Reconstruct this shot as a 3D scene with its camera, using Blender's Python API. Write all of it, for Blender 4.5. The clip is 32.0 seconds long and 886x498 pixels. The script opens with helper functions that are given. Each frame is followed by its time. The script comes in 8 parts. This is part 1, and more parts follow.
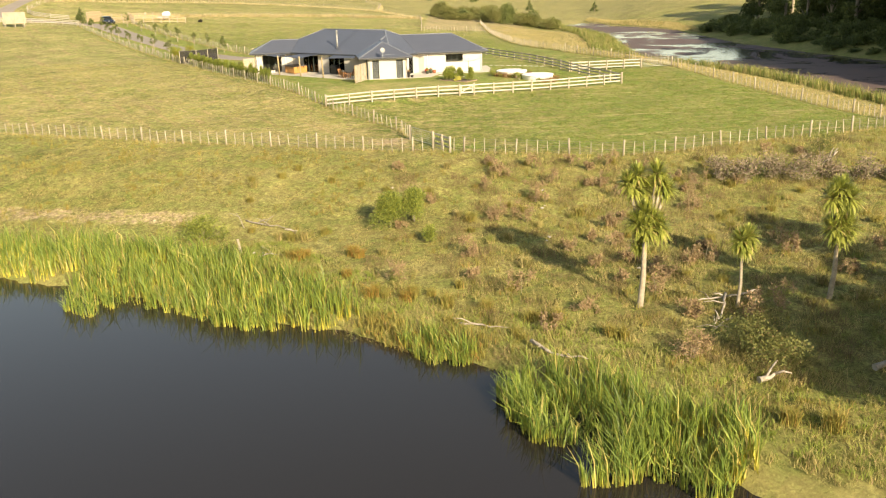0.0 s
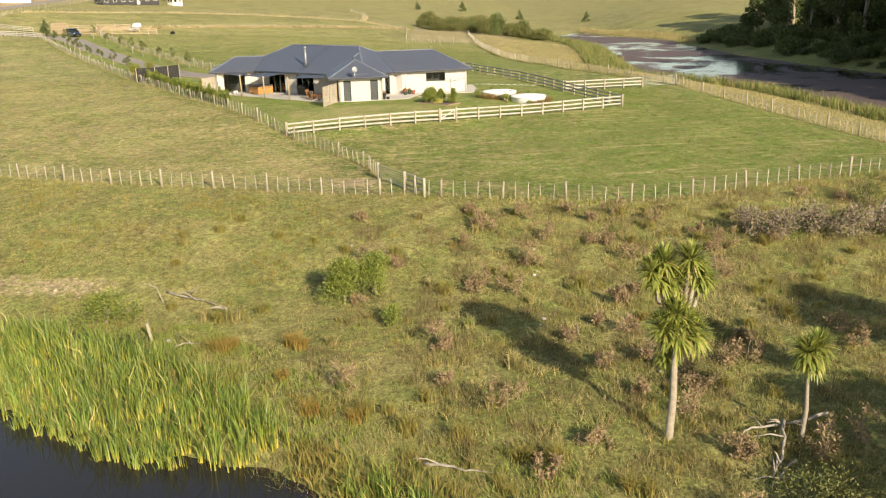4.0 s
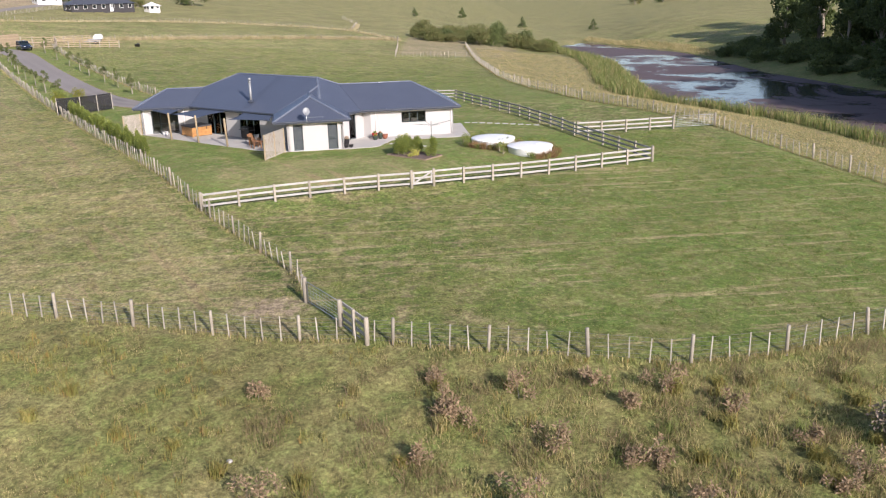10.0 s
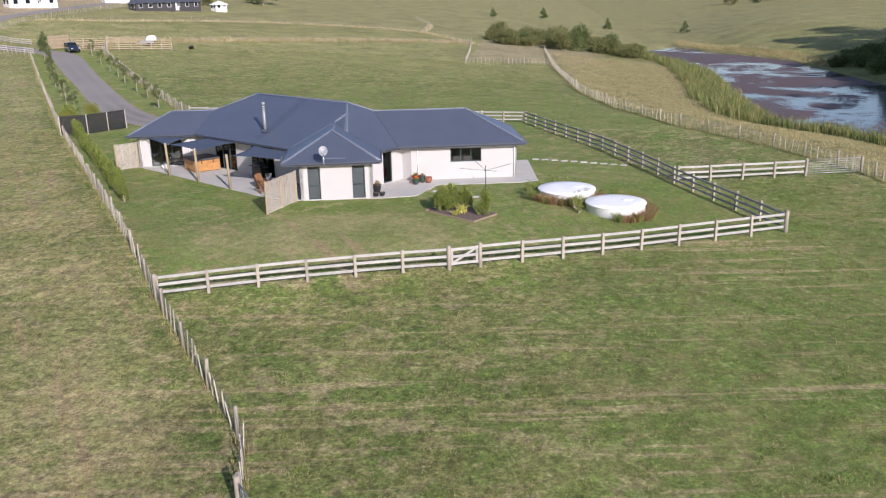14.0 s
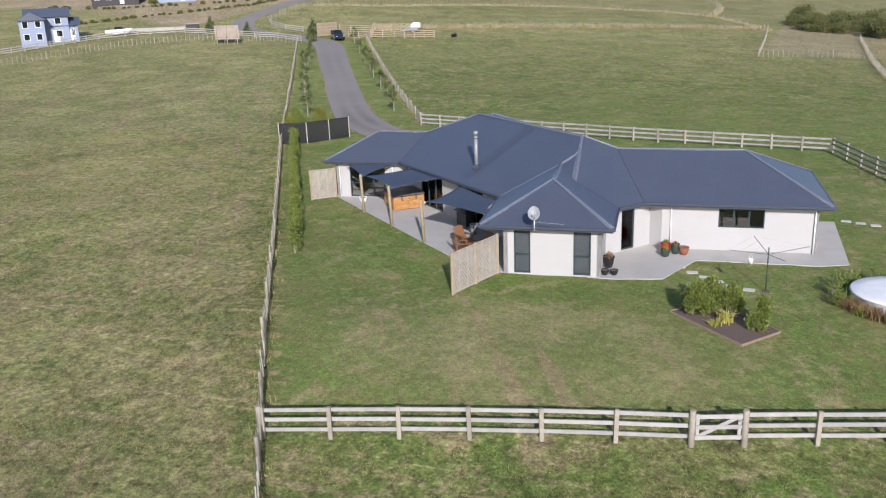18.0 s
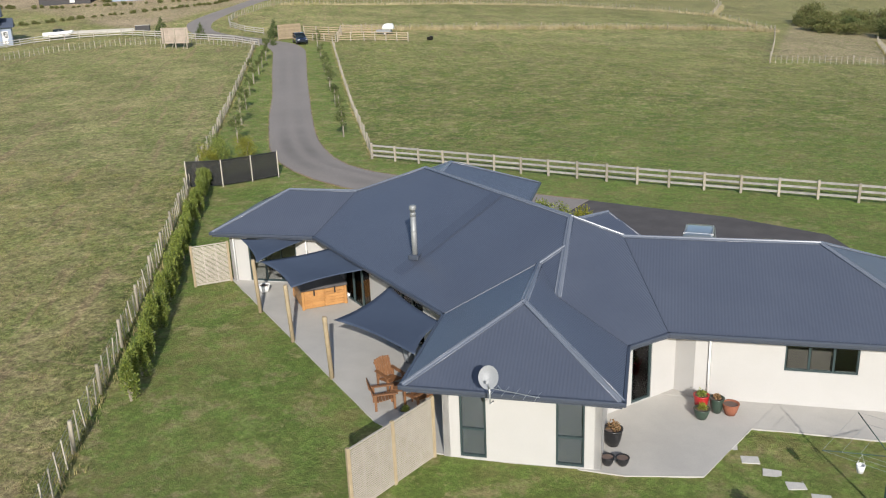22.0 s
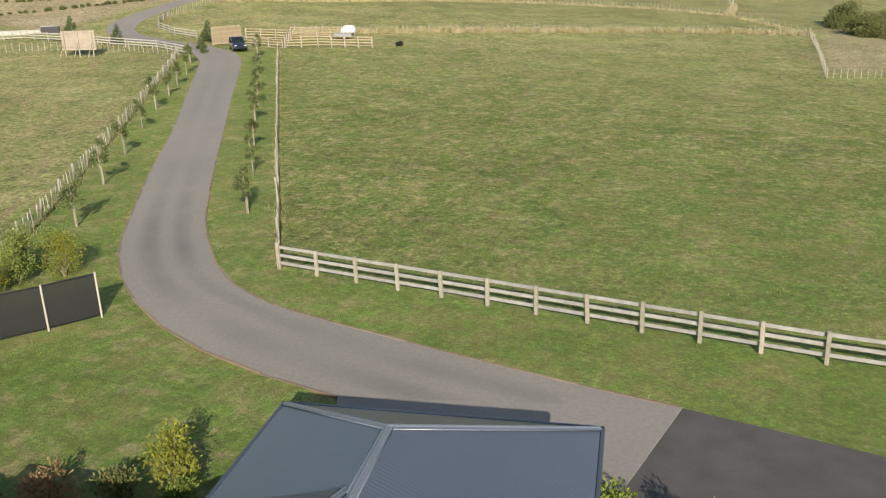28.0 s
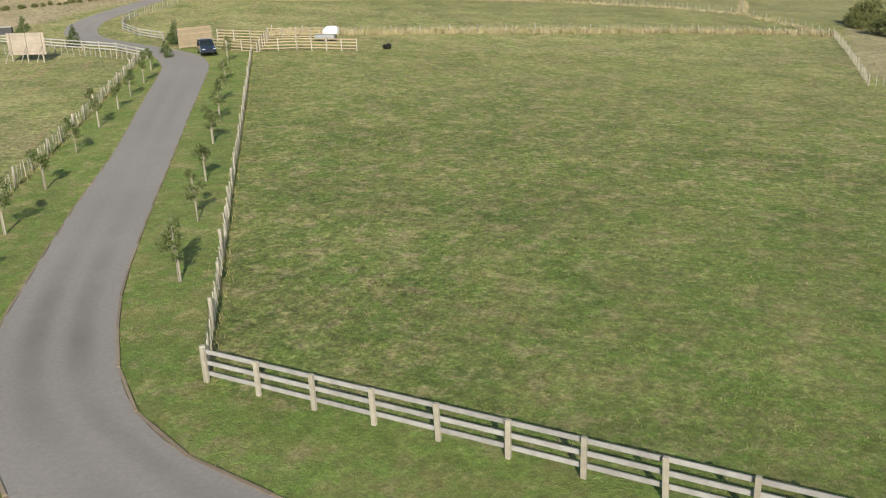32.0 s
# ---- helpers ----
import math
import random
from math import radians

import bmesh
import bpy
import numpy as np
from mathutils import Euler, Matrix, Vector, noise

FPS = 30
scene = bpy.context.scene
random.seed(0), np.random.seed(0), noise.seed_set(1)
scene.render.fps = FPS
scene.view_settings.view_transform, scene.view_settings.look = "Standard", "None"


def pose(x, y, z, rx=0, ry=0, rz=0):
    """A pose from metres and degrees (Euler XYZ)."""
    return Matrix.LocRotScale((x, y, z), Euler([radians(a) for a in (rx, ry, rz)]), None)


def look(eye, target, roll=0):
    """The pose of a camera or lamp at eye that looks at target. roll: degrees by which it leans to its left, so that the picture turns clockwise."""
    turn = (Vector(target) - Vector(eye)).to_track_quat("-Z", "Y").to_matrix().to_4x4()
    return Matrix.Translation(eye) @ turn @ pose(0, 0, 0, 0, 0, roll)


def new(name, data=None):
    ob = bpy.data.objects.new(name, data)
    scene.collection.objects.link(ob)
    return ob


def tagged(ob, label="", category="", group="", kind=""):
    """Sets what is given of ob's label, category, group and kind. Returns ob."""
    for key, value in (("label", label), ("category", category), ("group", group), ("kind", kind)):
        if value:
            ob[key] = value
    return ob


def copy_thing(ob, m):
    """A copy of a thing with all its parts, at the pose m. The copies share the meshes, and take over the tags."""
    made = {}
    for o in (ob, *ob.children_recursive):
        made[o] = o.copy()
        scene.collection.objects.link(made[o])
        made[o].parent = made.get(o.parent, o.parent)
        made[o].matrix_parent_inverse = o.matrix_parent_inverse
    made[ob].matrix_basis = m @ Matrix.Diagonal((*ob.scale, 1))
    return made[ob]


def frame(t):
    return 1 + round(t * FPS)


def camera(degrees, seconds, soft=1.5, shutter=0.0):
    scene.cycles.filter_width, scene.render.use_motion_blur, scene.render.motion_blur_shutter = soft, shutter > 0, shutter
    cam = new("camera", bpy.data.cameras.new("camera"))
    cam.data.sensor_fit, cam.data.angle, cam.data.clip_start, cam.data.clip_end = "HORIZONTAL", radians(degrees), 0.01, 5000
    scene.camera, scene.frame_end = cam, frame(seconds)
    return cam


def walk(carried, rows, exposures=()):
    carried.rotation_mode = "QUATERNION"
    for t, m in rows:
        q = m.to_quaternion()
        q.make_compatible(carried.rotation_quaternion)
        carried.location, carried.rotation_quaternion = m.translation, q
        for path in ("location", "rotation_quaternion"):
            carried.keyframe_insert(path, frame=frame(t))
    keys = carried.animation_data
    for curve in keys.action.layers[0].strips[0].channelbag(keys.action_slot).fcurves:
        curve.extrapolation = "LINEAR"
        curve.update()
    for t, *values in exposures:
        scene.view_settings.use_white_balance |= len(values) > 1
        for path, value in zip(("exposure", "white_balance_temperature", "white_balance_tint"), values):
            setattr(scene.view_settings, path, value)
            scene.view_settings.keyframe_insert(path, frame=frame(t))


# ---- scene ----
cam = camera(55.0, 32.0, soft=1.2)
PATH = [
    (0, (0.993, 10.564, 11.924), (0.795, 20.093, 8.899), -1.53),
    (0.5, (1.131, 12.094, 11.989), (0.950, 21.624, 8.962), -1.54),
    (1, (1.268, 13.777, 11.988), (1.112, 23.313, 8.981), -1.54),
    (1.5, (1.378, 15.488, 12.036), (1.250, 25.031, 9.052), -1.50),
    (2, (1.465, 16.932, 12.343), (1.387, 26.478, 9.366), -1.62),
    (2.5, (1.631, 18.210, 12.306), (1.587, 27.759, 9.337), -1.66),
    (3, (1.736, 19.308, 12.274), (1.676, 28.860, 9.318), -1.61),
    (3.5, (1.877, 20.393, 12.188), (1.783, 29.948, 9.242), -1.56),
    (5.5, (2.509, 26.253, 12.088), (2.419, 35.811, 9.149), -1.70),
    (6, (2.558, 27.838, 12.140), (2.502, 37.399, 9.208), -1.68),
    (6.5, (2.658, 29.549, 12.205), (2.631, 39.112, 9.283), -1.65),
    (7, (2.827, 31.277, 12.269), (2.816, 40.844, 9.358), -1.66),
    (7.5, (3.053, 32.991, 12.393), (3.000, 42.560, 9.488), -1.59),
    (8, (3.297, 34.745, 12.568), (3.168, 44.313, 9.664), -1.59),
    (8.5, (3.489, 36.583, 12.822), (3.356, 46.149, 9.910), -1.58),
    (9, (3.708, 38.483, 13.004), (3.572, 48.048, 10.090), -1.59),
    (9.5, (3.975, 40.373, 13.185), (3.828, 49.938, 10.269), -1.46),
    (10, (4.097, 42.395, 13.301), (3.965, 51.958, 10.380), -1.47),
    (10.5, (4.233, 44.477, 13.178), (4.108, 54.046, 10.278), -1.54),
    (11, (4.347, 46.625, 13.088), (4.230, 56.196, 10.191), -1.57),
    (11.5, (4.459, 48.740, 13.084), (4.329, 58.309, 10.181), -1.57),
    (12, (4.611, 50.896, 13.080), (4.254, 60.459, 10.177), -1.54),
    (12.5, (4.764, 53.014, 13.170), (4.223, 62.567, 10.265), -1.49),
    (13, (5.013, 55.238, 13.372), (4.254, 64.772, 10.451), -1.44),
    (13.5, (5.237, 57.307, 13.335), (4.359, 66.837, 10.437), -1.35),
    (14, (5.272, 59.436, 13.615), (4.249, 68.945, 10.692), -1.26),
    (14.5, (5.316, 61.557, 13.733), (3.913, 71.018, 10.814), -1.21),
    (15, (5.438, 63.547, 14.028), (3.478, 72.902, 11.088), -1.20),
    (15.5, (5.379, 65.472, 14.339), (2.909, 74.701, 11.384), -1.24),
    (17.5, (4.675, 73.129, 14.651), (0.701, 81.778, 11.585), -2.27),
    (18, (4.302, 74.849, 14.611), (0.294, 83.480, 11.538), -2.27),
    (18.5, (3.817, 76.746, 14.532), (-0.144, 85.397, 11.454), -2.32),
    (19, (3.307, 78.612, 14.534), (-0.595, 87.287, 11.448), -2.29),
    (19.5, (2.860, 80.652, 14.527), (-1.192, 89.260, 11.448), -2.31),
    (20, (2.474, 82.603, 14.600), (-1.743, 91.131, 11.520), -2.24),
    (20.5, (1.968, 84.619, 14.633), (-2.071, 93.229, 11.542), -2.26),
    (21, (1.426, 86.633, 14.538), (-2.624, 95.236, 11.440), -2.29),
    (21.5, (0.738, 88.697, 14.470), (-3.147, 97.371, 11.362), -2.22),
    (22, (0.020, 90.789, 14.582), (-3.891, 99.447, 11.460), -2.31),
    (22.5, (-0.665, 92.740, 14.720), (-4.669, 101.354, 11.596), -2.18),
    (23, (-1.459, 94.929, 14.598), (-5.368, 103.584, 11.466), -2.15),
    (23.5, (-2.239, 97.053, 14.559), (-6.026, 105.758, 11.414), -2.16),
    (24, (-3.035, 99.317, 14.505), (-6.784, 108.035, 11.351), -2.13),
    (24.5, (-3.992, 101.731, 14.354), (-7.721, 110.456, 11.197), -2.12),
    (25, (-5.008, 104.223, 14.127), (-8.824, 112.913, 10.975), -2.09),
    (25.5, (-5.993, 106.641, 13.990), (-9.843, 115.312, 10.829), -2.15),
    (27.5, (-9.229, 114.566, 13.831), (-12.935, 123.296, 10.661), -2.08),
    (28, (-9.940, 116.246, 13.827), (-13.639, 124.976, 10.651), -2.06),
    (28.5, (-10.644, 117.914, 13.716), (-14.352, 126.642, 10.543), -2.12),
    (29, (-11.310, 119.499, 13.600), (-15.032, 128.220, 10.424), -2.16),
    (29.5, (-11.957, 120.906, 13.612), (-15.679, 129.625, 10.430), -2.15),
    (30, (-12.578, 122.359, 13.553), (-16.309, 131.075, 10.373), -2.15),
    (30.5, (-13.162, 123.707, 13.479), (-16.902, 132.417, 10.292), -2.22),
    (31, (-13.753, 124.916, 13.385), (-17.486, 133.632, 10.208), -2.11),
    (31.5, (-14.236, 126.070, 13.324), (-17.928, 134.800, 10.136), -2.09),
    (32, (-14.521, 127.015, 13.381), (-18.132, 135.774, 10.180), -2.10),
]
EXPOSURES = [(0.0, 1.28, 9300, 10), (3.5, 0.98, 8200, 10), (6.0, 0.88, 6750, 13), (9.0, 0.75, 6200, 20), (13.0, 0.60, 5950, 22), (18.0, 0.38, 5750, 18), (22.0, 0.40, 6150, 11), (23.0, 0.37, 6250, 10.3), (24.0, 0.48, 6350, 9.7), (25.0, 0.63, 6450, 9), (28.0, 0.62, 6700, 7), (32.0, 0.55, 6450, 6)]
walk(cam, [(t, look(eye, target, roll)) for t, eye, target, roll in PATH], EXPOSURES)

# ---- world and sun ----
SUN_EL, SUN_AZ = 25.5, -60.0            # degrees; azimuth from +x towards +y, of the way to the sun
world = bpy.data.worlds.new("sky")
scene.world = world
world.use_nodes = True
wn = world.node_tree
sky = wn.nodes.new("ShaderNodeTexSky")
sky.sky_type = "NISHITA"
sky.sun_disc = False
sky.sun_elevation = radians(SUN_EL)
sky.sun_rotation = radians(90.0 - SUN_AZ)
sky.air_density, sky.dust_density, sky.ozone_density = 1.0, 1.2, 1.0
wn.nodes["Background"].inputs["Strength"].default_value = 0.105
wn.links.new(sky.outputs[0], wn.nodes["Background"].inputs["Color"])
sun = new("sun", bpy.data.lights.new("sun", "SUN"))
sun.data.energy, sun.data.angle, sun.data.color = 4.6, radians(0.6), (1.0, 0.93, 0.82)
to_sun = Vector((math.cos(radians(SUN_EL)) * math.cos(radians(SUN_AZ)), math.cos(radians(SUN_EL)) * math.sin(radians(SUN_AZ)), math.sin(radians(SUN_EL))))
sun.rotation_euler = to_sun.to_track_quat("Z", "Y").to_euler()


# ---- materials ----
def lin(r, g, b):
    return (r, g, b, 1.0)


def material(name, base, rough=0.7, metal=0.0, second=None, scale=3.0, amount=0.5, fine=40.0, fine_amount=0.25, bump=0.0, bump_scale=60.0, island=0.0, obj=0.0, coat=0.0, spec=0.5):
    """A procedural surface: two colours mixed by large noise, darkened and lightened by fine noise, with relief; island, obj: how far pieces differ."""
    m = bpy.data.materials.new(name)
    m.use_nodes = True
    nt = m.node_tree
    n, l = nt.nodes, nt.links
    bsdf = n["Principled BSDF"]
    bsdf.inputs["Roughness"].default_value = rough
    bsdf.inputs["Metallic"].default_value = metal
    bsdf.inputs["Coat Weight"].default_value = coat
    bsdf.inputs["Specular IOR Level"].default_value = spec
    geo = n.new("ShaderNodeNewGeometry")
    big = n.new("ShaderNodeTexNoise")
    big.inputs["Scale"].default_value, big.inputs["Detail"].default_value = scale, 4.0
    l.new(geo.outputs["Position"], big.inputs["Vector"])
    ramp = n.new("ShaderNodeMapRange")
    ramp.inputs["From Min"].default_value, ramp.inputs["From Max"].default_value = 0.35, 0.65
    ramp.inputs["To Max"].default_value = amount
    l.new(big.outputs["Fac"], ramp.inputs["Value"])
    mix = n.new("ShaderNodeMix")
    mix.data_type = "RGBA"
    mix.inputs["A"].default_value = lin(*base)
    mix.inputs["B"].default_value = lin(*(second or [c * 0.75 for c in base]))
    l.new(ramp.outputs["Result"], mix.inputs["Factor"])
    small = n.new("ShaderNodeTexNoise")
    small.inputs["Scale"].default_value, small.inputs["Detail"].default_value = fine, 3.0
    l.new(geo.outputs["Position"], small.inputs["Vector"])
    value = n.new("ShaderNodeMapRange")
    value.inputs["To Min"].default_value, value.inputs["To Max"].default_value = 1.0 - fine_amount, 1.0 + fine_amount
    l.new(small.outputs["Fac"], value.inputs["Value"])
    hsv = n.new("ShaderNodeHueSaturation")
    l.new(mix.outputs["Result"], hsv.inputs["Color"])
    last = value.outputs["Result"]
    if island or obj:
        rnd = n.new("ShaderNodeMapRange")
        spread = island or obj
        rnd.inputs["To Min"].default_value, rnd.inputs["To Max"].default_value = 1.0 - spread, 1.0 + spread
        if island:
            l.new(geo.outputs["Random Per Island"], rnd.inputs["Value"])
        else:
            info = n.new("ShaderNodeObjectInfo")
            l.new(info.outputs["Random"], rnd.inputs["Value"])
        mul = n.new("ShaderNodeMath")
        mul.operation = "MULTIPLY"
        l.new(last, mul.inputs[0])
        l.new(rnd.outputs["Result"], mul.inputs[1])
        last = mul.outputs[0]
    l.new(last, hsv.inputs["Value"])
    l.new(hsv.outputs["Color"], bsdf.inputs["Base Color"])
    if bump:
        b = n.new("ShaderNodeBump")
        b.inputs["Strength"].default_value, b.inputs["Distance"].default_value = 1.0, bump
        t = n.new("ShaderNodeTexNoise")
        t.inputs["Scale"].default_value, t.inputs["Detail"].default_value = bump_scale, 4.0
        l.new(geo.outputs["Position"], t.inputs["Vector"])
        l.new(t.outputs["Fac"], b.inputs["Height"])
        l.new(b.outputs["Normal"], bsdf.inputs["Normal"])
    return m


def leafy(name, a, b, island=0.35, trans=0.35, rough=0.55, brown=None, brown_part=0.0, patch=None, patch_scale=1.3, base=None):
    """Leaves and blades: colour by piece, some light let through."""
    m = bpy.data.materials.new(name)
    m.use_nodes = True
    nt = m.node_tree
    n, l = nt.nodes, nt.links
    bsdf = n["Principled BSDF"]
    bsdf.inputs["Roughness"].default_value = rough
    bsdf.inputs["Specular IOR Level"].default_value = 0.3
    geo = n.new("ShaderNodeNewGeometry")
    mix = n.new("ShaderNodeMix")
    mix.data_type = "RGBA"
    mix.inputs["A"].default_value, mix.inputs["B"].default_value = lin(*a), lin(*b)
    l.new(geo.outputs["Random Per Island"], mix.inputs["Factor"])
    out = mix.outputs["Result"]
    if brown:
        wh = n.new("ShaderNodeTexWhiteNoise")
        wh.noise_dimensions = "1D"
        l.new(geo.outputs["Random Per Island"], wh.inputs["W"])
        st = n.new("ShaderNodeMath")
        st.operation = "LESS_THAN"
        st.inputs[1].default_value = brown_part
        l.new(wh.outputs["Value"], st.inputs[0])
        mb = n.new("ShaderNodeMix")
        mb.data_type = "RGBA"
        l.new(st.outputs[0], mb.inputs["Factor"])
        l.new(out, mb.inputs["A"])
        mb.inputs["B"].default_value = lin(*brown)
        out = mb.outputs["Result"]
    if patch:
        pn = n.new("ShaderNodeTexNoise")
        pn.inputs["Scale"].default_value, pn.inputs["Detail"].default_value, pn.inputs["Roughness"].default_value = patch_scale, 6.0, 0.7
        l.new(geo.outputs["Position"], pn.inputs["Vector"])
        pr = n.new("ShaderNodeMapRange")
        pr.inputs["From Min"].default_value, pr.inputs["From Max"].default_value, pr.inputs["To Max"].default_value = 0.52, 0.62, 0.9
        l.new(pn.outputs["Fac"], pr.inputs["Value"])
        pm = n.new("ShaderNodeMix")
        pm.data_type = "RGBA"
        l.new(pr.outputs["Result"], pm.inputs["Factor"])
        l.new(out, pm.inputs["A"])
        pm.inputs["B"].default_value = lin(*patch)
        out = pm.outputs["Result"]
    if base:
        at = n.new("ShaderNodeAttribute")
        at.attribute_name = "along"
        ar = n.new("ShaderNodeMapRange")
        ar.inputs["From Min"].default_value, ar.inputs["From Max"].default_value, ar.inputs["To Min"].default_value, ar.inputs["To Max"].default_value = 0.02, 0.42, 1.0, 0.0
        l.new(at.outputs["Fac"], ar.inputs["Value"])
        wb = n.new("ShaderNodeTexWhiteNoise")
        wb.noise_dimensions = "1D"
        l.new(geo.outputs["Random Per Island"], wb.inputs["W"])
        wr = n.new("ShaderNodeMapRange")
        wr.inputs["To Min"].default_value = 0.1
        l.new(wb.outputs["Value"], wr.inputs["Value"])
        pb = n.new("ShaderNodeMath")
        pb.operation = "MULTIPLY"
        l.new(ar.outputs["Result"], pb.inputs[0])
        l.new(wr.outputs["Result"], pb.inputs[1])
        bb = n.new("ShaderNodeMix")
        bb.data_type = "RGBA"
        l.new(pb.outputs[0], bb.inputs["Factor"])
        l.new(out, bb.inputs["A"])
        bb.inputs["B"].default_value = lin(*base)
        out = bb.outputs["Result"]
    noi = n.new("ShaderNodeTexNoise")
    noi.inputs["Scale"].default_value, noi.inputs["Detail"].default_value = 0.9, 4.0
    l.new(geo.outputs["Position"], noi.inputs["Vector"])
    mr = n.new("ShaderNodeMapRange")
    mr.inputs["To Min"].default_value, mr.inputs["To Max"].default_value = 1 - island, 1 + island
    l.new(noi.outputs["Fac"], mr.inputs["Value"])
    hsv = n.new("ShaderNodeHueSaturation")
    l.new(out, hsv.inputs["Color"])
    l.new(mr.outputs["Result"], hsv.inputs["Value"])
    l.new(hsv.outputs["Color"], bsdf.inputs["Base Color"])
    tr = n.new("ShaderNodeBsdfTranslucent")
    l.new(hsv.outputs["Color"], tr.inputs["Color"])
    ms = n.new("ShaderNodeMixShader")
    ms.inputs[0].default_value = trans
    l.new(bsdf.outputs[0], ms.inputs[1])
    l.new(tr.outputs[0], ms.inputs[2])
    l.new(ms.outputs[0], n["Material Output"].inputs["Surface"])
    return m


def ground_material():
    """Pasture: green sward with dry patches, tussocky dry bank, mud; the kinds come from the ground's own zone attributes."""
    m = bpy.data.materials.new("pasture")
    m.use_nodes = True
    nt = m.node_tree
    n, l = nt.nodes, nt.links
    bsdf = n["Principled BSDF"]
    bsdf.inputs["Roughness"].default_value = 0.9
    bsdf.inputs["Specular IOR Level"].default_value = 0.15
    geo = n.new("ShaderNodeNewGeometry")

    def noise_at(scale, detail=5.0, rough=0.55, vec=None):
        t = n.new("ShaderNodeTexNoise")
        t.inputs["Scale"].default_value, t.inputs["Detail"].default_value, t.inputs["Roughness"].default_value = scale, detail, rough
        l.new(vec or geo.outputs["Position"], t.inputs["Vector"])
        return t.outputs["Fac"]

    def ranged(sock, a, b, c=0.0, d=1.0):
        r = n.new("ShaderNodeMapRange")
        for k, v in zip(("From Min", "From Max", "To Min", "To Max"), (a, b, c, d)):
            r.inputs[k].default_value = v
        l.new(sock, r.inputs["Value"])
        return r.outputs["Result"]

    def mixed(fac, a, b):
        x = n.new("ShaderNodeMix")
        x.data_type = "RGBA"
        l.new(fac, x.inputs["Factor"])
        for k, v in (("A", a), ("B", b)):
            if isinstance(v, tuple):
                x.inputs[k].default_value = lin(*v)
            else:
                l.new(v, x.inputs[k])
        return x.outputs["Result"]

    def maths(op, a, b):
        x = n.new("ShaderNodeMath")
        x.operation = op
        x.use_clamp = op == "ADD"
        for k, v in enumerate((a, b)):
            if isinstance(v, float):
                x.inputs[k].default_value = v
            else:
                l.new(v, x.inputs[k])
        return x.outputs[0]

    def attr(name):
        a = n.new("ShaderNodeAttribute")
        a.attribute_name = name
        return a.outputs["Fac"]

    sward = mixed(ranged(noise_at(0.35, 6.0, 0.6), 0.38, 0.62), GRASS_A, GRASS_B)
    patch = ranged(noise_at(0.8, 7.0, 0.68), 0.51, 0.61, 0.0, 0.85)
    pale = mixed(ranged(noise_at(9.0, 4.0), 0.35, 0.65), STRAW_A, STRAW_B)
    worn = maths("MULTIPLY", patch, ranged(attr("worn"), 0.0, 1.6, 0.1, 1.5))
    green = mixed(worn, sward, pale)
    clump = ranged(noise_at(1.1, 6.0, 0.66), 0.44, 0.60, 0.0, 0.8)
    green = mixed(maths("MULTIPLY", clump, attr("lush")), green, LUSH)
    green = mixed(ranged(attr('worn'), 1.05, 1.6, 0.0, 0.6), green, mixed(ranged(noise_at(0.22, 8.0, 0.72), 0.43, 0.56), DRY_A, DRY_B))
    flecks = maths("MULTIPLY", ranged(noise_at(3.2, 8.0, 0.75), 0.53, 0.62, 0.0, 0.45), ranged(attr("lush"), 0.9, 1.0, 1.0, 0.35))
    green = mixed(flecks, green, pale)

    def streaks(turn, along_scale, across_scale, lo, hi):
        mp = n.new("ShaderNodeMapping")
        mp.vector_type = "TEXTURE"
        mp.inputs["Rotation"].default_value = (0, 0, radians(turn))
        mp.inputs["Scale"].default_value = (1 / along_scale, 1 / across_scale, 1.0)
        l.new(geo.outputs["Position"], mp.inputs["Vector"])
        return ranged(noise_at(1.0, 4.0, 0.6, mp.outputs[0]), lo, hi)

    # drill rows across the front paddock, mower and tyre lines along the dry one
    rows_on = maths("MULTIPLY", ranged(attr("lush"), 0.88, 0.97, 0.75, 0.0), streaks(6.0, 0.10, 1.5, 0.57, 0.63))
    split = n.new("ShaderNodeSeparateXYZ")
    l.new(geo.outputs["Position"], split.inputs[0])
    green = mixed(maths("MULTIPLY", rows_on, ranged(split.outputs["Y"], 112.0, 120.0, 1.0, 0.0)), green, pale)
    lines_on = maths("MULTIPLY", ranged(attr("worn"), 1.05, 1.5, 0.0, 0.6), streaks(123.0, 0.09, 1.3, 0.56, 0.64))
    green = mixed(lines_on, green, TYRE)
    rough_c = mixed(ranged(noise_at(1.1, 6.0, 0.7), 0.36, 0.62), ROUGH_A, ROUGH_B)
    rough_c = mixed(ranged(noise_at(0.25, 4.0), 0.45, 0.7, 0.0, 0.6), rough_c, ROUGH_C)
    col = mixed(attr("rough"), green, rough_c)
    col = mixed(ranged(maths("MULTIPLY", attr("bare"), ranged(noise_at(2.3, 6.0, 0.7), 0.3, 0.6)), 0.15, 0.5), col, BARE)
    val = maths('MULTIPLY', ranged(noise_at(2.2, 7.0, 0.68), 0.30, 0.70, 0.46, 1.46), ranged(noise_at(8.0, 4.0, 0.7), 0.28, 0.72, 0.46, 1.52))
    val = maths('MULTIPLY', val, ranged(noise_at(0.14, 5.0, 0.6), 0.32, 0.68, 0.80, 1.16))
    tuft = ranged(noise_at(4.2, 3.0, 0.6), 0.38, 0.62, 0.80, 1.20)
    val = maths("MULTIPLY", val, tuft)
    even = n.new("ShaderNodeMix")
    l.new(ranged(attr("lush"), 0.35, 1.0, 0.0, 0.45), even.inputs["Factor"])
    l.new(val, even.inputs["A"])
    even.inputs["B"].default_value = 1.15
    hsv = n.new("ShaderNodeHueSaturation")
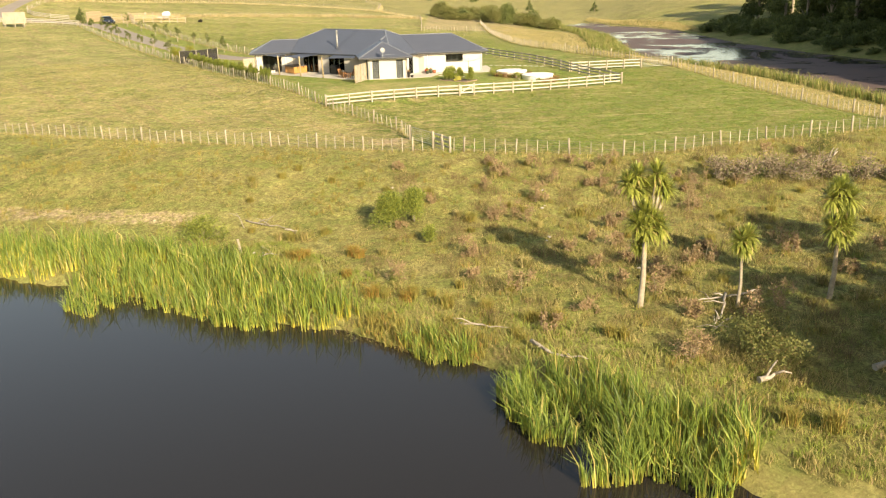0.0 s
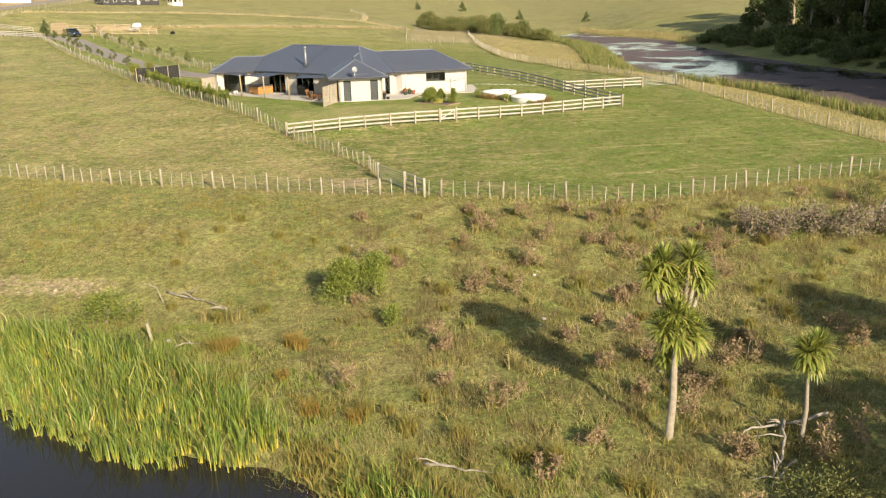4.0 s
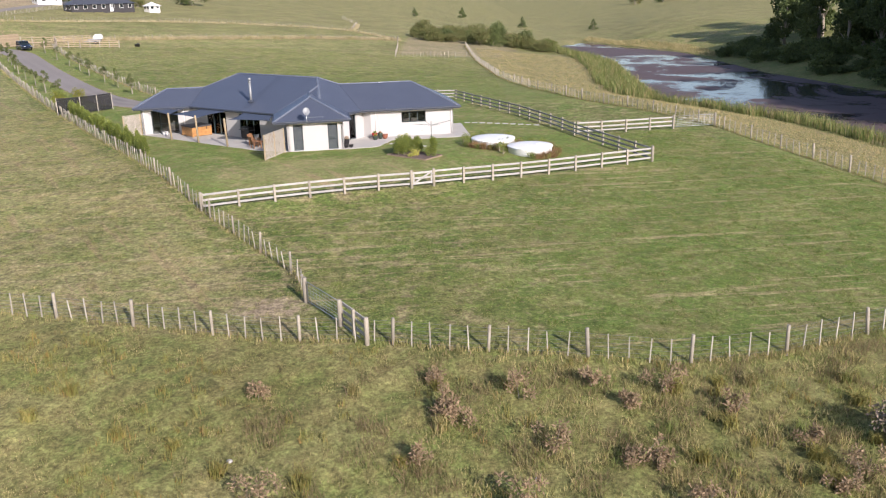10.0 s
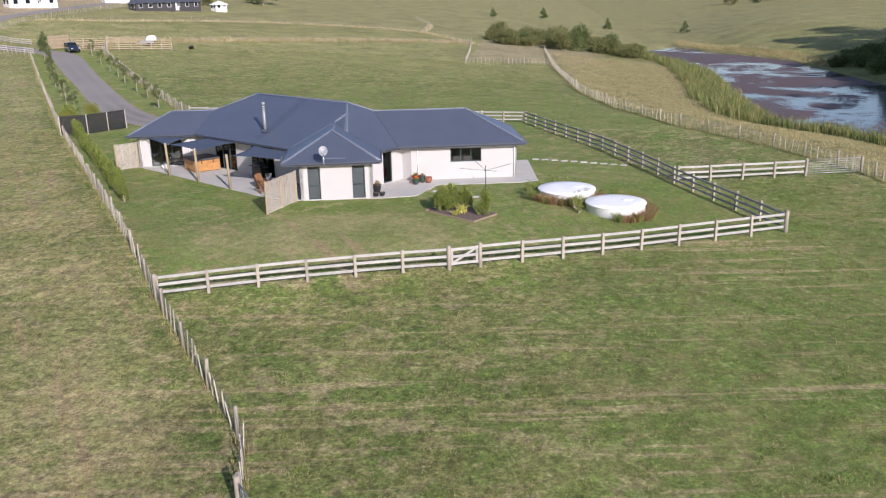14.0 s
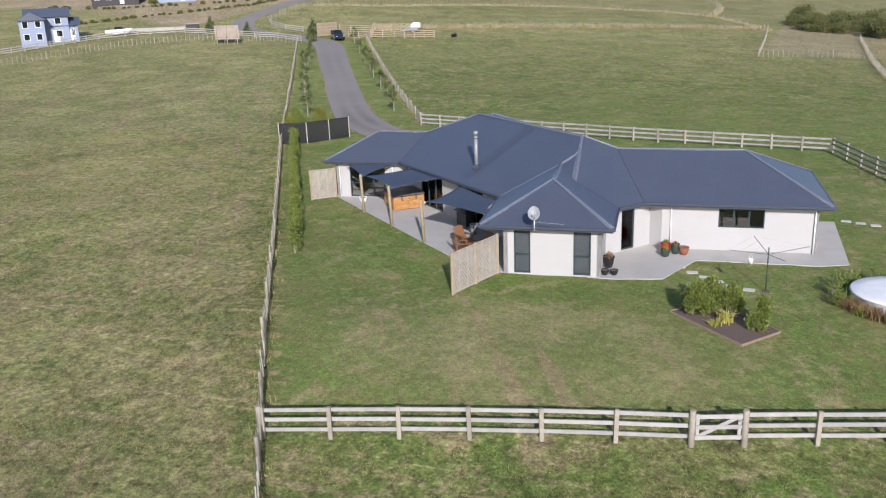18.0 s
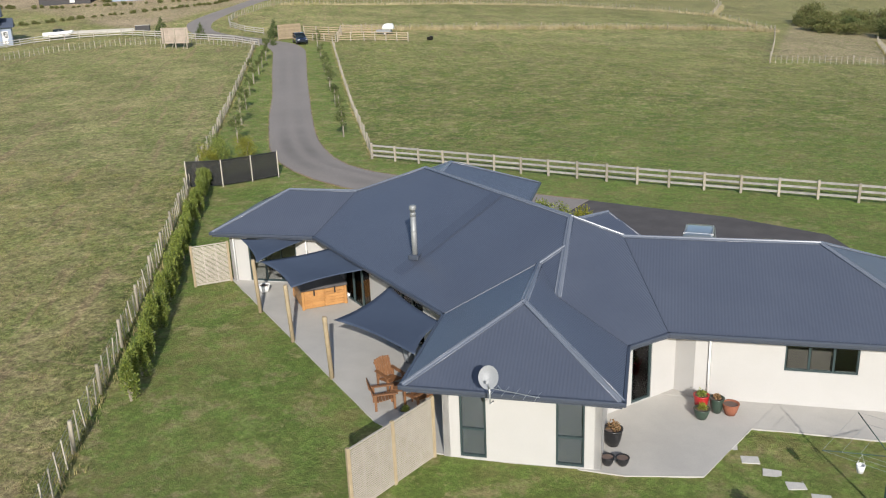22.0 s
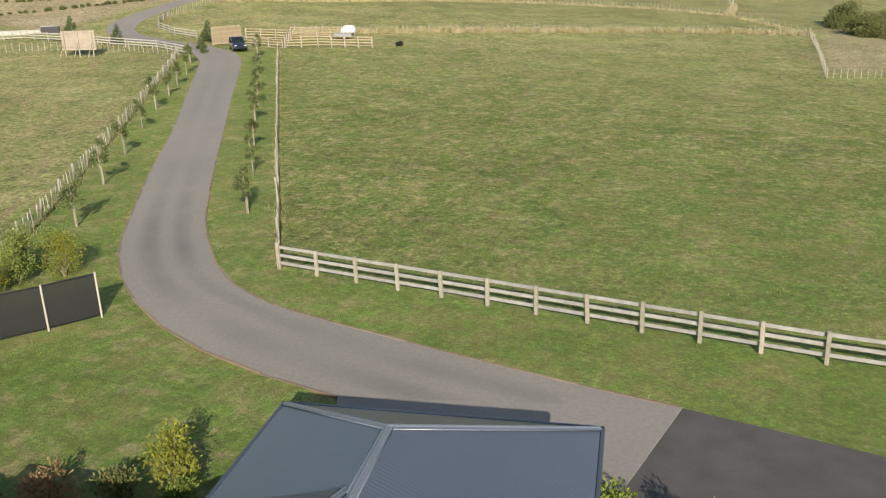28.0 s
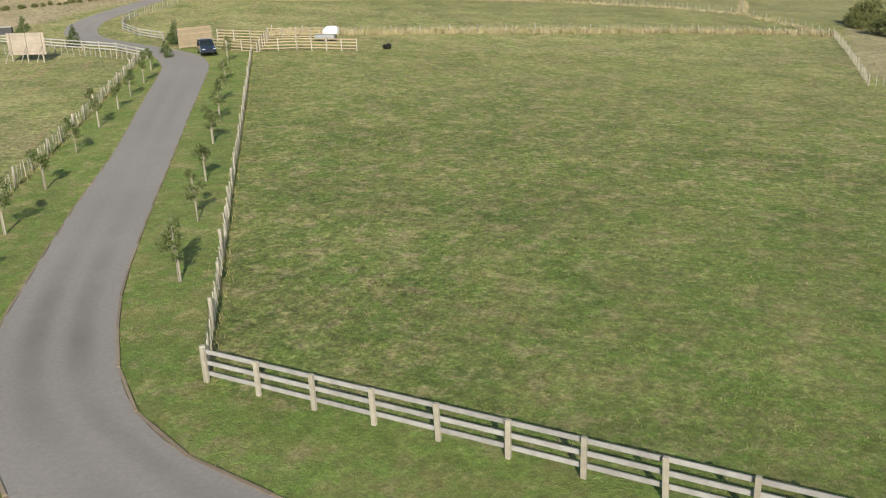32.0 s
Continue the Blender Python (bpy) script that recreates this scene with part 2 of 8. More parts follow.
    l.new(col, hsv.inputs["Color"])
    l.new(even.outputs["Result"], hsv.inputs["Value"])
    l.new(hsv.outputs["Color"], bsdf.inputs["Base Color"])
    b = n.new("ShaderNodeBump")
    b.inputs["Strength"].default_value, b.inputs["Distance"].default_value = 1.0, 0.10
    l.new(noise_at(9.0, 8.0, 0.75), b.inputs["Height"])
    l.new(b.outputs["Normal"], bsdf.inputs["Normal"])
    return m


GRASS_A, GRASS_B, LUSH = (0.125, 0.170, 0.038), (0.205, 0.20, 0.069), (0.128, 0.190, 0.040)
STRAW_A, STRAW_B = (0.38, 0.325, 0.165), (0.31, 0.235, 0.125)
ROUGH_A, ROUGH_B, ROUGH_C = (0.245, 0.22, 0.082), (0.155, 0.18, 0.052), (0.30, 0.255, 0.112)
TYRE = (0.33, 0.24, 0.135)
DRY_A, DRY_B = (0.36, 0.31, 0.145), (0.225, 0.235, 0.08)
BARE = (0.37, 0.29, 0.185)
M_GROUND = ground_material()
M_ROOF = material("slate_blue_roofing_steel", (0.060, 0.070, 0.096), 0.34, 0.0, (0.068, 0.079, 0.106), 0.6, 0.8, 6.0, 0.06, spec=0.8)
# paler than the roof steel: the caps' sun glint is put into the colour
M_CAP = material("roof_flashing", (0.13, 0.147, 0.18), 0.26, 0.0, None, 2.0, 0.3, 20.0, 0.05)
M_WALL = material("cream_plaster", (0.40, 0.39, 0.375), 0.85, 0.0, (0.38, 0.37, 0.352), 1.2, 0.6, 30.0, 0.04, 0.002, 90.0)
M_SOFFIT = material("white_soffit", (0.72, 0.70, 0.66), 0.8, 0.0, None, 2.0, 0.2)
M_FASCIA = material("dark_gutter", (0.050, 0.060, 0.082), 0.4, 0.0, None, 2.0, 0.2)
M_FRAME = material("green_grey_joinery", (0.030, 0.048, 0.050), 0.4, 0.0, None, 3.0, 0.2)
M_CONC = material("patio_concrete", (0.42, 0.40, 0.365), 0.9, 0.0, (0.36, 0.345, 0.315), 0.8, 0.8, 25.0, 0.10, 0.002, 80.0)
M_RAIL = material("weathered_rail_timber", (0.345, 0.335, 0.305), 0.85, 0.0, (0.27, 0.255, 0.23), 3.0, 0.7, 40.0, 0.18, 0.003, 60.0, obj=0.10)
M_GREYRAIL = material("grey_rail_timber", (0.31, 0.295, 0.275), 0.9, 0.0, (0.22, 0.205, 0.19), 3.0, 0.8, 40.0, 0.2, 0.003, 60.0, obj=0.12)
M_POST = material("fence_post_timber", (0.30, 0.27, 0.215), 0.9, 0.0, (0.23, 0.20, 0.155), 4.0, 0.7, 40.0, 0.2, 0.004, 50.0, obj=0.18)
M_BATTEN = material("grey_batten_timber", (0.355, 0.325, 0.265), 0.9, 0.0, (0.28, 0.255, 0.21), 4.0, 0.6, 40.0, 0.2, obj=0.22)
M_WIRE = material("fence_wire", (0.30, 0.30, 0.29), 0.5, 0.8)
M_ASPH = material("dark_asphalt", (0.060, 0.053, 0.051), 0.92, 0.0, (0.085, 0.076, 0.072), 0.9, 0.8, 9.0, 0.12, 0.004, 60.0)
M_EDGE = material("timber_edging", (0.22, 0.165, 0.11), 0.9, 0.0, None, 3.0, 0.6, obj=0.2)
def drive_material():
    """Chip seal with darker worn wheel tracks along it."""
    m = material("pale_chip_seal", (0.225, 0.20, 0.178), 0.95, 0.0, (0.20, 0.178, 0.158), 0.12, 0.8, 7.0, 0.2, 0.006, 45.0)
    n, l = m.node_tree.nodes, m.node_tree.links
    bsdf = n["Principled BSDF"]
    before = bsdf.inputs["Base Color"].links[0].from_socket
    a = n.new("ShaderNodeAttribute")
    a.attribute_name = "across"
    wave = n.new("ShaderNodeMath")
    wave.operation = "PINGPONG"
    wave.inputs[1].default_value = 0.5
    l.new(a.outputs["Fac"], wave.inputs[0])
    band = n.new("ShaderNodeMapRange")
    band.interpolation_type = "SMOOTHSTEP"
    for k, v in zip(("From Min", "From Max", "To Min", "To Max"), (0.12, 0.30, 0.0, 1.0)):
        band.inputs[k].default_value = v
    l.new(wave.outputs[0], band.inputs["Value"])
    mid = n.new("ShaderNodeMapRange")
    mid.interpolation_type = "SMOOTHSTEP"
    for k, v in zip(("From Min", "From Max", "To Min", "To Max"), (0.34, 0.48, 1.0, 0.1)):
        mid.inputs[k].default_value = v
    l.new(wave.outputs[0], mid.inputs["Value"])
    noi = n.new("ShaderNodeTexNoise")
    noi.inputs["Scale"].default_value, noi.inputs["Detail"].default_value = 0.13, 6.0
    geo = n.new("ShaderNodeNewGeometry")
    l.new(geo.outputs["Position"], noi.inputs["Vector"])
    nr = n.new("ShaderNodeMapRange")
    for k, v in zip(("From Min", "From Max", "To Min", "To Max"), (0.38, 0.66, 0.10, 0.62)):
        nr.inputs[k].default_value = v
    l.new(noi.outputs["Fac"], nr.inputs["Value"])
    p = n.new("ShaderNodeMath")
    p.operation = "MULTIPLY"
    l.new(band.outputs["Result"], p.inputs[0])
    l.new(mid.outputs["Result"], p.inputs[1])
    q = n.new("ShaderNodeMath")
    q.operation = "MULTIPLY"
    l.new(p.outputs[0], q.inputs[0])
    l.new(nr.outputs["Result"], q.inputs[1])
    turn = n.new("ShaderNodeVectorMath")
    turn.operation = "DISTANCE"
    turn.inputs[1].default_value = (-33.0, 143.5, 0.5)
    l.new(geo.outputs["Position"], turn.inputs[0])
    scrub = n.new("ShaderNodeMapRange")
    scrub.interpolation_type = "SMOOTHSTEP"
    for k, v in zip(("From Min", "From Max", "To Min", "To Max"), (8.0, 24.0, 1.1, 0.3)):
        scrub.inputs[k].default_value = v
    l.new(turn.outputs["Value"], scrub.inputs["Value"])
    amount = n.new("ShaderNodeMath")
    amount.operation = "MULTIPLY"
    amount.use_clamp = True
    l.new(q.outputs[0], amount.inputs[0])
    l.new(scrub.outputs["Result"], amount.inputs[1])
    mix = n.new("ShaderNodeMix")
    mix.data_type = "RGBA"
    l.new(amount.outputs[0], mix.inputs["Factor"])
    l.new(before, mix.inputs["A"])
    mix.inputs["B"].default_value = lin(0.105, 0.093, 0.083)
    l.new(mix.outputs["Result"], bsdf.inputs["Base Color"])
    return m


M_TRACKS = drive_material()
M_TANK = material("white_painted_concrete", (0.74, 0.745, 0.74), 0.7, 0.0, (0.64, 0.65, 0.63), 1.5, 0.7, 20.0, 0.06)


def water_material(name, deep, rough, ripple, scum=None):
    m = bpy.data.materials.new(name)
    m.use_nodes = True
    nt = m.node_tree
    n, l = nt.nodes, nt.links
    bsdf = n["Principled BSDF"]
    bsdf.inputs["Base Color"].default_value = lin(*deep)
    bsdf.inputs["Roughness"].default_value = rough
    bsdf.inputs["IOR"].default_value = 1.33
    bsdf.inputs["Specular IOR Level"].default_value = 0.62
    geo = n.new("ShaderNodeNewGeometry")
    t = n.new("ShaderNodeTexNoise")
    t.inputs["Scale"].default_value, t.inputs["Detail"].default_value = 1.6, 2.0
    l.new(geo.outputs["Position"], t.inputs["Vector"])
    b = n.new("ShaderNodeBump")
    b.inputs["Strength"].default_value, b.inputs["Distance"].default_value = 1.0, ripple
    l.new(t.outputs["Fac"], b.inputs["Height"])
    l.new(b.outputs["Normal"], bsdf.inputs["Normal"])
    if scum:
        mp = n.new("ShaderNodeMapping")
        mp.inputs["Scale"].default_value = (0.6, 0.5, 1.0)
        l.new(geo.outputs["Position"], mp.inputs["Vector"])
        s = n.new("ShaderNodeTexNoise")
        s.inputs["Scale"].default_value, s.inputs["Detail"].default_value, s.inputs["Roughness"].default_value, s.inputs["Distortion"].default_value = 0.11, 10.0, 0.68, 0.6
        l.new(mp.outputs[0], s.inputs["Vector"])
        r = n.new("ShaderNodeMapRange")
        r.inputs["From Min"].default_value, r.inputs["From Max"].default_value = 0.43, 0.51
        l.new(s.outputs["Fac"], r.inputs["Value"])
        mat2 = n.new("ShaderNodeBsdfPrincipled")
        mat2.inputs["Base Color"].default_value = lin(*scum)
        mat2.inputs["Roughness"].default_value = 0.8
        ms = n.new("ShaderNodeMixShader")
        l.new(r.outputs["Result"], ms.inputs[0])
        l.new(bsdf.outputs[0], ms.inputs[1])
        l.new(mat2.outputs[0], ms.inputs[2])
        l.new(ms.outputs[0], n["Material Output"].inputs["Surface"])
    return m


M_POND = water_material("dark_pond_water", (0.0165, 0.0145, 0.0135), 0.02, 0.0008)
M_CREEK = water_material("weedy_pond_water", (0.02, 0.024, 0.032), 0.10, 0.008, (0.082, 0.054, 0.052))

# ---- building helpers ----
def part(name, me, mat, parent=None, label="", m=None):
    """Links a bmesh or a mesh as one object, under a thing or a part."""
    if isinstance(me, bmesh.types.BMesh):
        bm, me = me, bpy.data.meshes.new(name)
        bm.to_mesh(me)
        bm.free()
    if mat is not None and not me.materials:
        me.materials.append(mat)
    ob = new(name, me)
    if m is not None:
        ob.matrix_basis = m
    if parent is not None:
        ob.parent = parent
    if label:
        tagged(ob, label)
    return ob


def thing(name, label, category, at=None, group="", kind=""):
    ob = new(name)
    ob.empty_display_size = 0.2
    if at is not None:
        ob.matrix_basis = at
    return tagged(ob, label, category, group, kind)


def box(bm, x0, y0, z0, x1, y1, z1, m=None):
    vs = [bm.verts.new((x, y, z)) for z in (z0, z1) for y in (y0, y1) for x in (x0, x1)]
    if m is not None:
        for v in vs:
            v.co = m @ v.co
    for f in ((0, 2, 3, 1), (4, 5, 7, 6), (0, 1, 5, 4), (2, 6, 7, 3), (0, 4, 6, 2), (1, 3, 7, 5)):
        bm.faces.new([vs[i] for i in f])
    return bm


def bevelled(bm, width, segments=1):
    bmesh.ops.bevel(bm, geom=list(bm.edges), offset=width, segments=segments, affect="EDGES", profile=0.6)
    return bm


def block(x0, y0, z0, x1, y1, z1, bevel=0.0):
    bm = box(bmesh.new(), x0, y0, z0, x1, y1, z1)
    return bevelled(bm, bevel) if bevel else bm


def tube(points, radii, sides=8, bm=None, cap=True):
    """A tapered tube along points."""
    bm = bm or bmesh.new()
    pts = [Vector(p) for p in points]
    rings = []
    for i, p in enumerate(pts):
        way = (pts[min(i + 1, len(pts) - 1)] - pts[max(i - 1, 0)]).normalized()
        side = way.orthogonal().normalized()
        up = way.cross(side)
        r = radii[i] if isinstance(radii, (list, tuple)) else radii
        rings.append([bm.verts.new(p + r * (math.cos(a) * side + math.sin(a) * up)) for a in [2 * math.pi * k / sides for k in range(sides)]])
    for a, b in zip(rings, rings[1:]):
        for k in range(sides):
            bm.faces.new((a[k], a[(k + 1) % sides], b[(k + 1) % sides], b[k])).smooth = sides > 5
    if cap:
        bm.faces.new(rings[0][::-1])
        bm.faces.new(rings[-1])
    return bm


def lathe(profile, sides=20, bm=None, m=None):
    """A turned shape from (radius, height) pairs."""
    bm = bm or bmesh.new()
    rings = []
    for r, z in profile:
        ring = [bm.verts.new((r * math.cos(2 * math.pi * k / sides), r * math.sin(2 * math.pi * k / sides), z)) for k in range(sides)]
        if m is not None:
            for v in ring:
                v.co = m @ v.co
        rings.append(ring)
    for a, b in zip(rings, rings[1:]):
        for k in range(sides):
            bm.faces.new((a[k], a[(k + 1) % sides], b[(k + 1) % sides], b[k])).smooth = True
    bm.faces.new(rings[0][::-1])
    bm.faces.new(rings[-1])
    return bm


def slab(points, z0, z1):
    bm = bmesh.new()
    low = [bm.verts.new((x, y, z0)) for x, y in points]
    top = [bm.verts.new((x, y, z1)) for x, y in points]
    k = len(points)
    bm.faces.new(top)
    bm.faces.new(low[::-1])
    for i in range(k):
        bm.faces.new((low[i], low[(i + 1) % k], top[(i + 1) % k], top[i]))
    bmesh.ops.recalc_face_normals(bm, faces=bm.faces)
    return bm


def mesh_from(name, verts, faces, mat=None, smooth=False):
    me = bpy.data.meshes.new(name)
    me.from_pydata(verts, [], faces)
    if smooth:
        me.polygons.foreach_set("use_smooth", [True] * len(me.polygons))
    if mat is not None:
        me.materials.append(mat)
    me.update()
    return me


# ---- the lie of the land ----
YS = [-50, 30, 48, 61, 75, 95, 110, 120, 150, 220, 255, 350, 600, 2500]
LEFT = [-6, -4.5, -3.6, -3.2, -0.9, 0.1, 0.75, 1.0, 1.3, 1.9, 3.3, 5.2, 9, 21]
RIGHT = [-6, -4.5, -2.6, -2.4, -0.7, 0.0, 0.45, 0.7, 0.7, -1.6, -1.6, -1.0, 3.0, 15]
SHORE_X = [-90, -40, -26, -18, -10, -4.5, -1.9, 1.7, 6, 9, 11.5, 20, 45, 90]
SHORE_Y = [75, 63, 57, 54, 50, 48, 46.2, 44.4, 39.6, 35.6, 33.0, 29, 21, 10]
NEAR_WATER, FAR_WATER = -4.0, -4.0
CREEK = [(46, 318), (37, 306), (34.5, 292), (36, 270), (40.5, 243), (38, 209), (36, 185), (36, 170), (43.5, 160), (49, 146), (51.5, 131), (52.5, 117), (55, 99), (66, 84),
         (72, 88), (73, 104), (72.5, 120), (74, 136), (76, 150), (78, 164), (71, 190), (66.5, 215), (66, 240), (65, 268), (53, 297), (48, 316)]


def smooth_step(a, b, v):
    s = np.clip((v - a) / (b - a), 0, 1)
    return s * s * (3 - 2 * s)


def creek_distance(x, y):
    """Metres from the creek's edge, negative in it."""
    best = np.full(np.shape(x), 1e9)
    inside = np.zeros(np.shape(x), bool)
    for (x0, y0), (x1, y1) in zip(CREEK, CREEK[1:] + CREEK[:1]):
        dx, dy = x1 - x0, y1 - y0
        s = np.clip(((x - x0) * dx + (y - y0) * dy) / (dx * dx + dy * dy), 0, 1)
        best = np.minimum(best, np.hypot(x - x0 - s * dx, y - y0 - s * dy))
        if dy:
            inside ^= ((y0 > y) != (y1 > y)) & (x < dx * (y - y0) / dy + x0)
    return np.where(inside, -best, best)


def lie(x, y):
    """Height of the ground."""
    x, y = np.asarray(x, float), np.asarray(y, float)
    a, b = np.interp(y, YS, LEFT), np.interp(y, YS, RIGHT)
    z = a + (b - a) * np.clip((x + 40) / 60, -2, 1.3)
    w = smooth_step(26, 16, np.hypot(x + 9, y - 119))
    z = z + (0.95 - z) * w
    s = y - np.interp(x, SHORE_X, SHORE_Y)
    bank = np.where(s < 0, NEAR_WATER + np.maximum(0.28 * s, -2.5), NEAR_WATER + 0.55 * (1 - np.exp(-np.maximum(s, 0) / 1.2)) + 0.02 * s)
    z = np.where(s < 14, bank + (z - bank) * smooth_step(1, 14, s), z)
    z = np.where(s > 0, np.maximum(z, NEAR_WATER + np.minimum(0.5, 0.35 * s)), z)
    d = creek_distance(x, y)
    far_side = smooth_step(0, 1, (x - np.interp(y, [80, 128, 164, 203, 233, 272, 330], [70, 66, 70, 64, 61, 57, 47])) / (6 + 0.6 * np.maximum(y - 300, 0)))
    rise = far_side * np.clip(np.maximum(d, 0) * 0.13, 0, 5)
    z = z + rise
    low = np.where(d < 0, FAR_WATER + np.maximum(0.3 * d, -1.2), FAR_WATER + 0.25 + 0.05 * d)
    wide = 10 + 14 * (1 - far_side)
    z = np.where(d < wide, low + (z - low) * np.clip((d - 0.5) / (wide - 0.5), 0, 1) ** 1.3, z)
    return z


def lie_at(x, y):
    return float(lie(x, y))


def zone_fields(x, y):
    s = y - np.interp(x, SHORE_X, SHORE_Y)
    near = np.interp(x, [-45, -22, -11, -4, 4, 13, 22, 36, 60], [87, 80.3, 77.4, 75.6, 74.4, 73.2, 75.2, 79.2, 84])
    d = creek_distance(x, y)
    rough_z = smooth_step(0.6, -0.6, y - near)
    pond_fence = np.interp(y, [80.5, 91, 103, 120.8, 130.5, 141.5, 155, 176, 230, 262], [38, 36.6, 33.5, 28.3, 25, 19, 14.5, 11.5, 9, 8])
    rough_z = np.maximum(rough_z, smooth_step(0, 0.8, x - pond_fence) * smooth_step(2, -2, d - 30) * (y > 78) * (y < 275) * 0.9)
    far = smooth_step(270, 300, y - 0.25 * x)
    rough_z = np.maximum(rough_z, 0.85 * far)
    left_fence = np.interp(y, [70, 95, 113, 139, 206], [3, -12, -24, -41, -84])
    lawn = smooth_step(-0.5, 0.8, x - left_fence) * smooth_step(0.2, 1.2, y - (99.9 + 0.36 * x))
    lawn *= smooth_step(20.5, 19.5, x + 0.45 * (y - 106)) * smooth_step(147, 145, y + 0 * x)
    strip = smooth_step(-0.5, 0.8, x - left_fence) * smooth_step(0.5, -0.5, x - np.interp(y, [146, 215], [-30.6, -74.7])) * (y > 140) * (y < 216)
    lawn = np.maximum(lawn, strip)
    worn = np.clip(1.0 - 0.3 * lawn + 0.6 * smooth_step(0, 3, left_fence - x), 0, 1.6)
    worn = np.clip(worn + 0.45 * smooth_step(160, 240, y + 0.1 * x) * (1 - lawn) + 0.9 * smooth_step(8, 2, np.hypot((x + 5) / 1.9, y - 103.0)) * lawn + 0.4 * smooth_step(6, 2, np.hypot(x + 3, y - 147.5)), 0, 1.6)
    # deeper green on the right, with the view's brightness falloff put into the colour
    right = smooth_step(2, 14, x) * smooth_step(122, 112, y) * (y > 70) + smooth_step(-36, -8, x) * smooth_step(185, 150, y) * (y > 140)
    worn = np.clip(worn - 0.75 * right, 0, 1.6)
    lush_z = np.clip(0.35 + 0.65 * lawn + 0.5 * right, 0, 1)
    lush_z = np.maximum(lush_z, smooth_step(8, 2, s) * (s > 0))
    bare = smooth_step(0.5, 0.0, s) * 0.2 + smooth_step(2.5, 0.5, np.abs(d - 0.5)) * 0.4
    road = smooth_step(0, 8, y - (212 - 0.25 * (x + 115))) * smooth_step(-115.5, -118.5, x)
    strips = 0.5 + 0.5 * np.sin((y - 0.68 * x) / 9.0)
    rough_z = np.maximum(rough_z, road)
    bare = np.maximum(bare, 0.30 * far)
    bare = np.maximum(bare, 0.36 * smooth_step(0.5, 2.5, x - pond_fence) * smooth_step(2, 6, d) * (y > 82) * (y < 262) * (x < 70))
    bare = np.maximum(bare, road * (0.62 + 0.38 * smooth_step(0.35, 0.7, strips)))
    bare = np.maximum(bare, smooth_step(2.2, 0.5, np.hypot((x + 4.4) / 1.5, (y - 79.2))) * 0.8)
    bare = np.maximum(bare, 0.6 * smooth_step(1.4, 0.5, np.abs(y - 63.9 - 0.2 * (-17 - x))) * smooth_step(-14.5, -16, x) * (x > -34))
    bare = np.maximum(bare, 0.5 * smooth_step(-8.5, -6.5, x) * smooth_step(226, 232, y) * smooth_step(300, 285, y) * smooth_step(26, 18, x))
    # far bank darkened: the grove's shade is put into the lush and straw zones
    over = smooth_step(0, 4, x - np.interp(y, [80, 128, 164, 203, 233, 262], [70, 69, 72, 66, 64, 63])) * smooth_step(34, 26, d) * (y > 80) * smooth_step(275, 262, y)
    worn, lush_z, bare = worn * (1 - 0.8 * over), np.maximum(lush_z, over), bare * (1 - over)
    return rough_z, worn, lush_z, np.clip(bare, 0, 1)


def build_ground():
    def axis(lo, hi, step, out):
        inner = list(np.arange(lo, hi + 1e-6, step))
        grow, v, s = [], hi, step
        while v < out:
            s *= 1.25
            v += s
            grow.append(v)
        back, v, s = [], lo, step
        while v > -out:
            s *= 1.25
            v -= s
            back.append(v)
        return np.array(back[::-1] + inner + grow)
    xs, ys = axis(-100, 95, 0.8, 2500), axis(28, 245, 0.8, 2500)
    gx, gy = np.meshgrid(xs, ys)
    z = lie(gx, gy)
    rng = np.random.default_rng(3)
    rough_z, worn, lush_z, bare = zone_fields(gx, gy)
    z = z + rng.normal(0, 1, z.shape) * (0.012 + 0.05 * rough_z) * (np.abs(gx) < 110)
    nx, ny = len(xs), len(ys)
    verts = np.stack([gx, gy, z], -1).reshape(-1, 3)
    i = np.arange(nx * ny).reshape(ny, nx)
    quads = np.stack([i[:-1, :-1], i[:-1, 1:], i[1:, 1:], i[1:, :-1]], -1).reshape(-1, 4)
    me = mesh_from("ground", verts.tolist(), quads.tolist(), M_GROUND, True)
    for name, field in (("rough", rough_z), ("worn", worn), ("lush", lush_z), ("bare", bare)):
        me.attributes.new(name, "FLOAT", "POINT").data.foreach_set("value", field.ravel().astype(np.float32))
    return tagged(part("ground", me, None), "grazed pasture and rough grassy pond bank", "ground", kind="structure")


build_ground()
near_water = slab([(-140, -40), (90, -40), (90, 34), (46, 36), (12, 52), (-4, 56), (-18, 62), (-40, 70), (-140, 92)], NEAR_WATER - 0.05, NEAR_WATER)
tagged(part("water", near_water, M_POND), "still dark pond water below the bank", "water", kind="structure")
tagged(part("water", slab([(x, y) for x, y in CREEK], FAR_WATER - 0.05, FAR_WATER), M_CREEK), "pond water half covered with red-brown floating weed", "water", kind="structure")


# ---- the house ----
HOUSE = Matrix.Translation((-8.0, 118.0, 0.0)) @ Matrix.Rotation(radians(10.0), 4, "Z")
EAVE, PITCH, FLOOR = 3.50, 0.5, 1.02
house = thing("house", "single-storey cream plastered house with hipped slate-blue corrugated roof", "house", HOUSE)


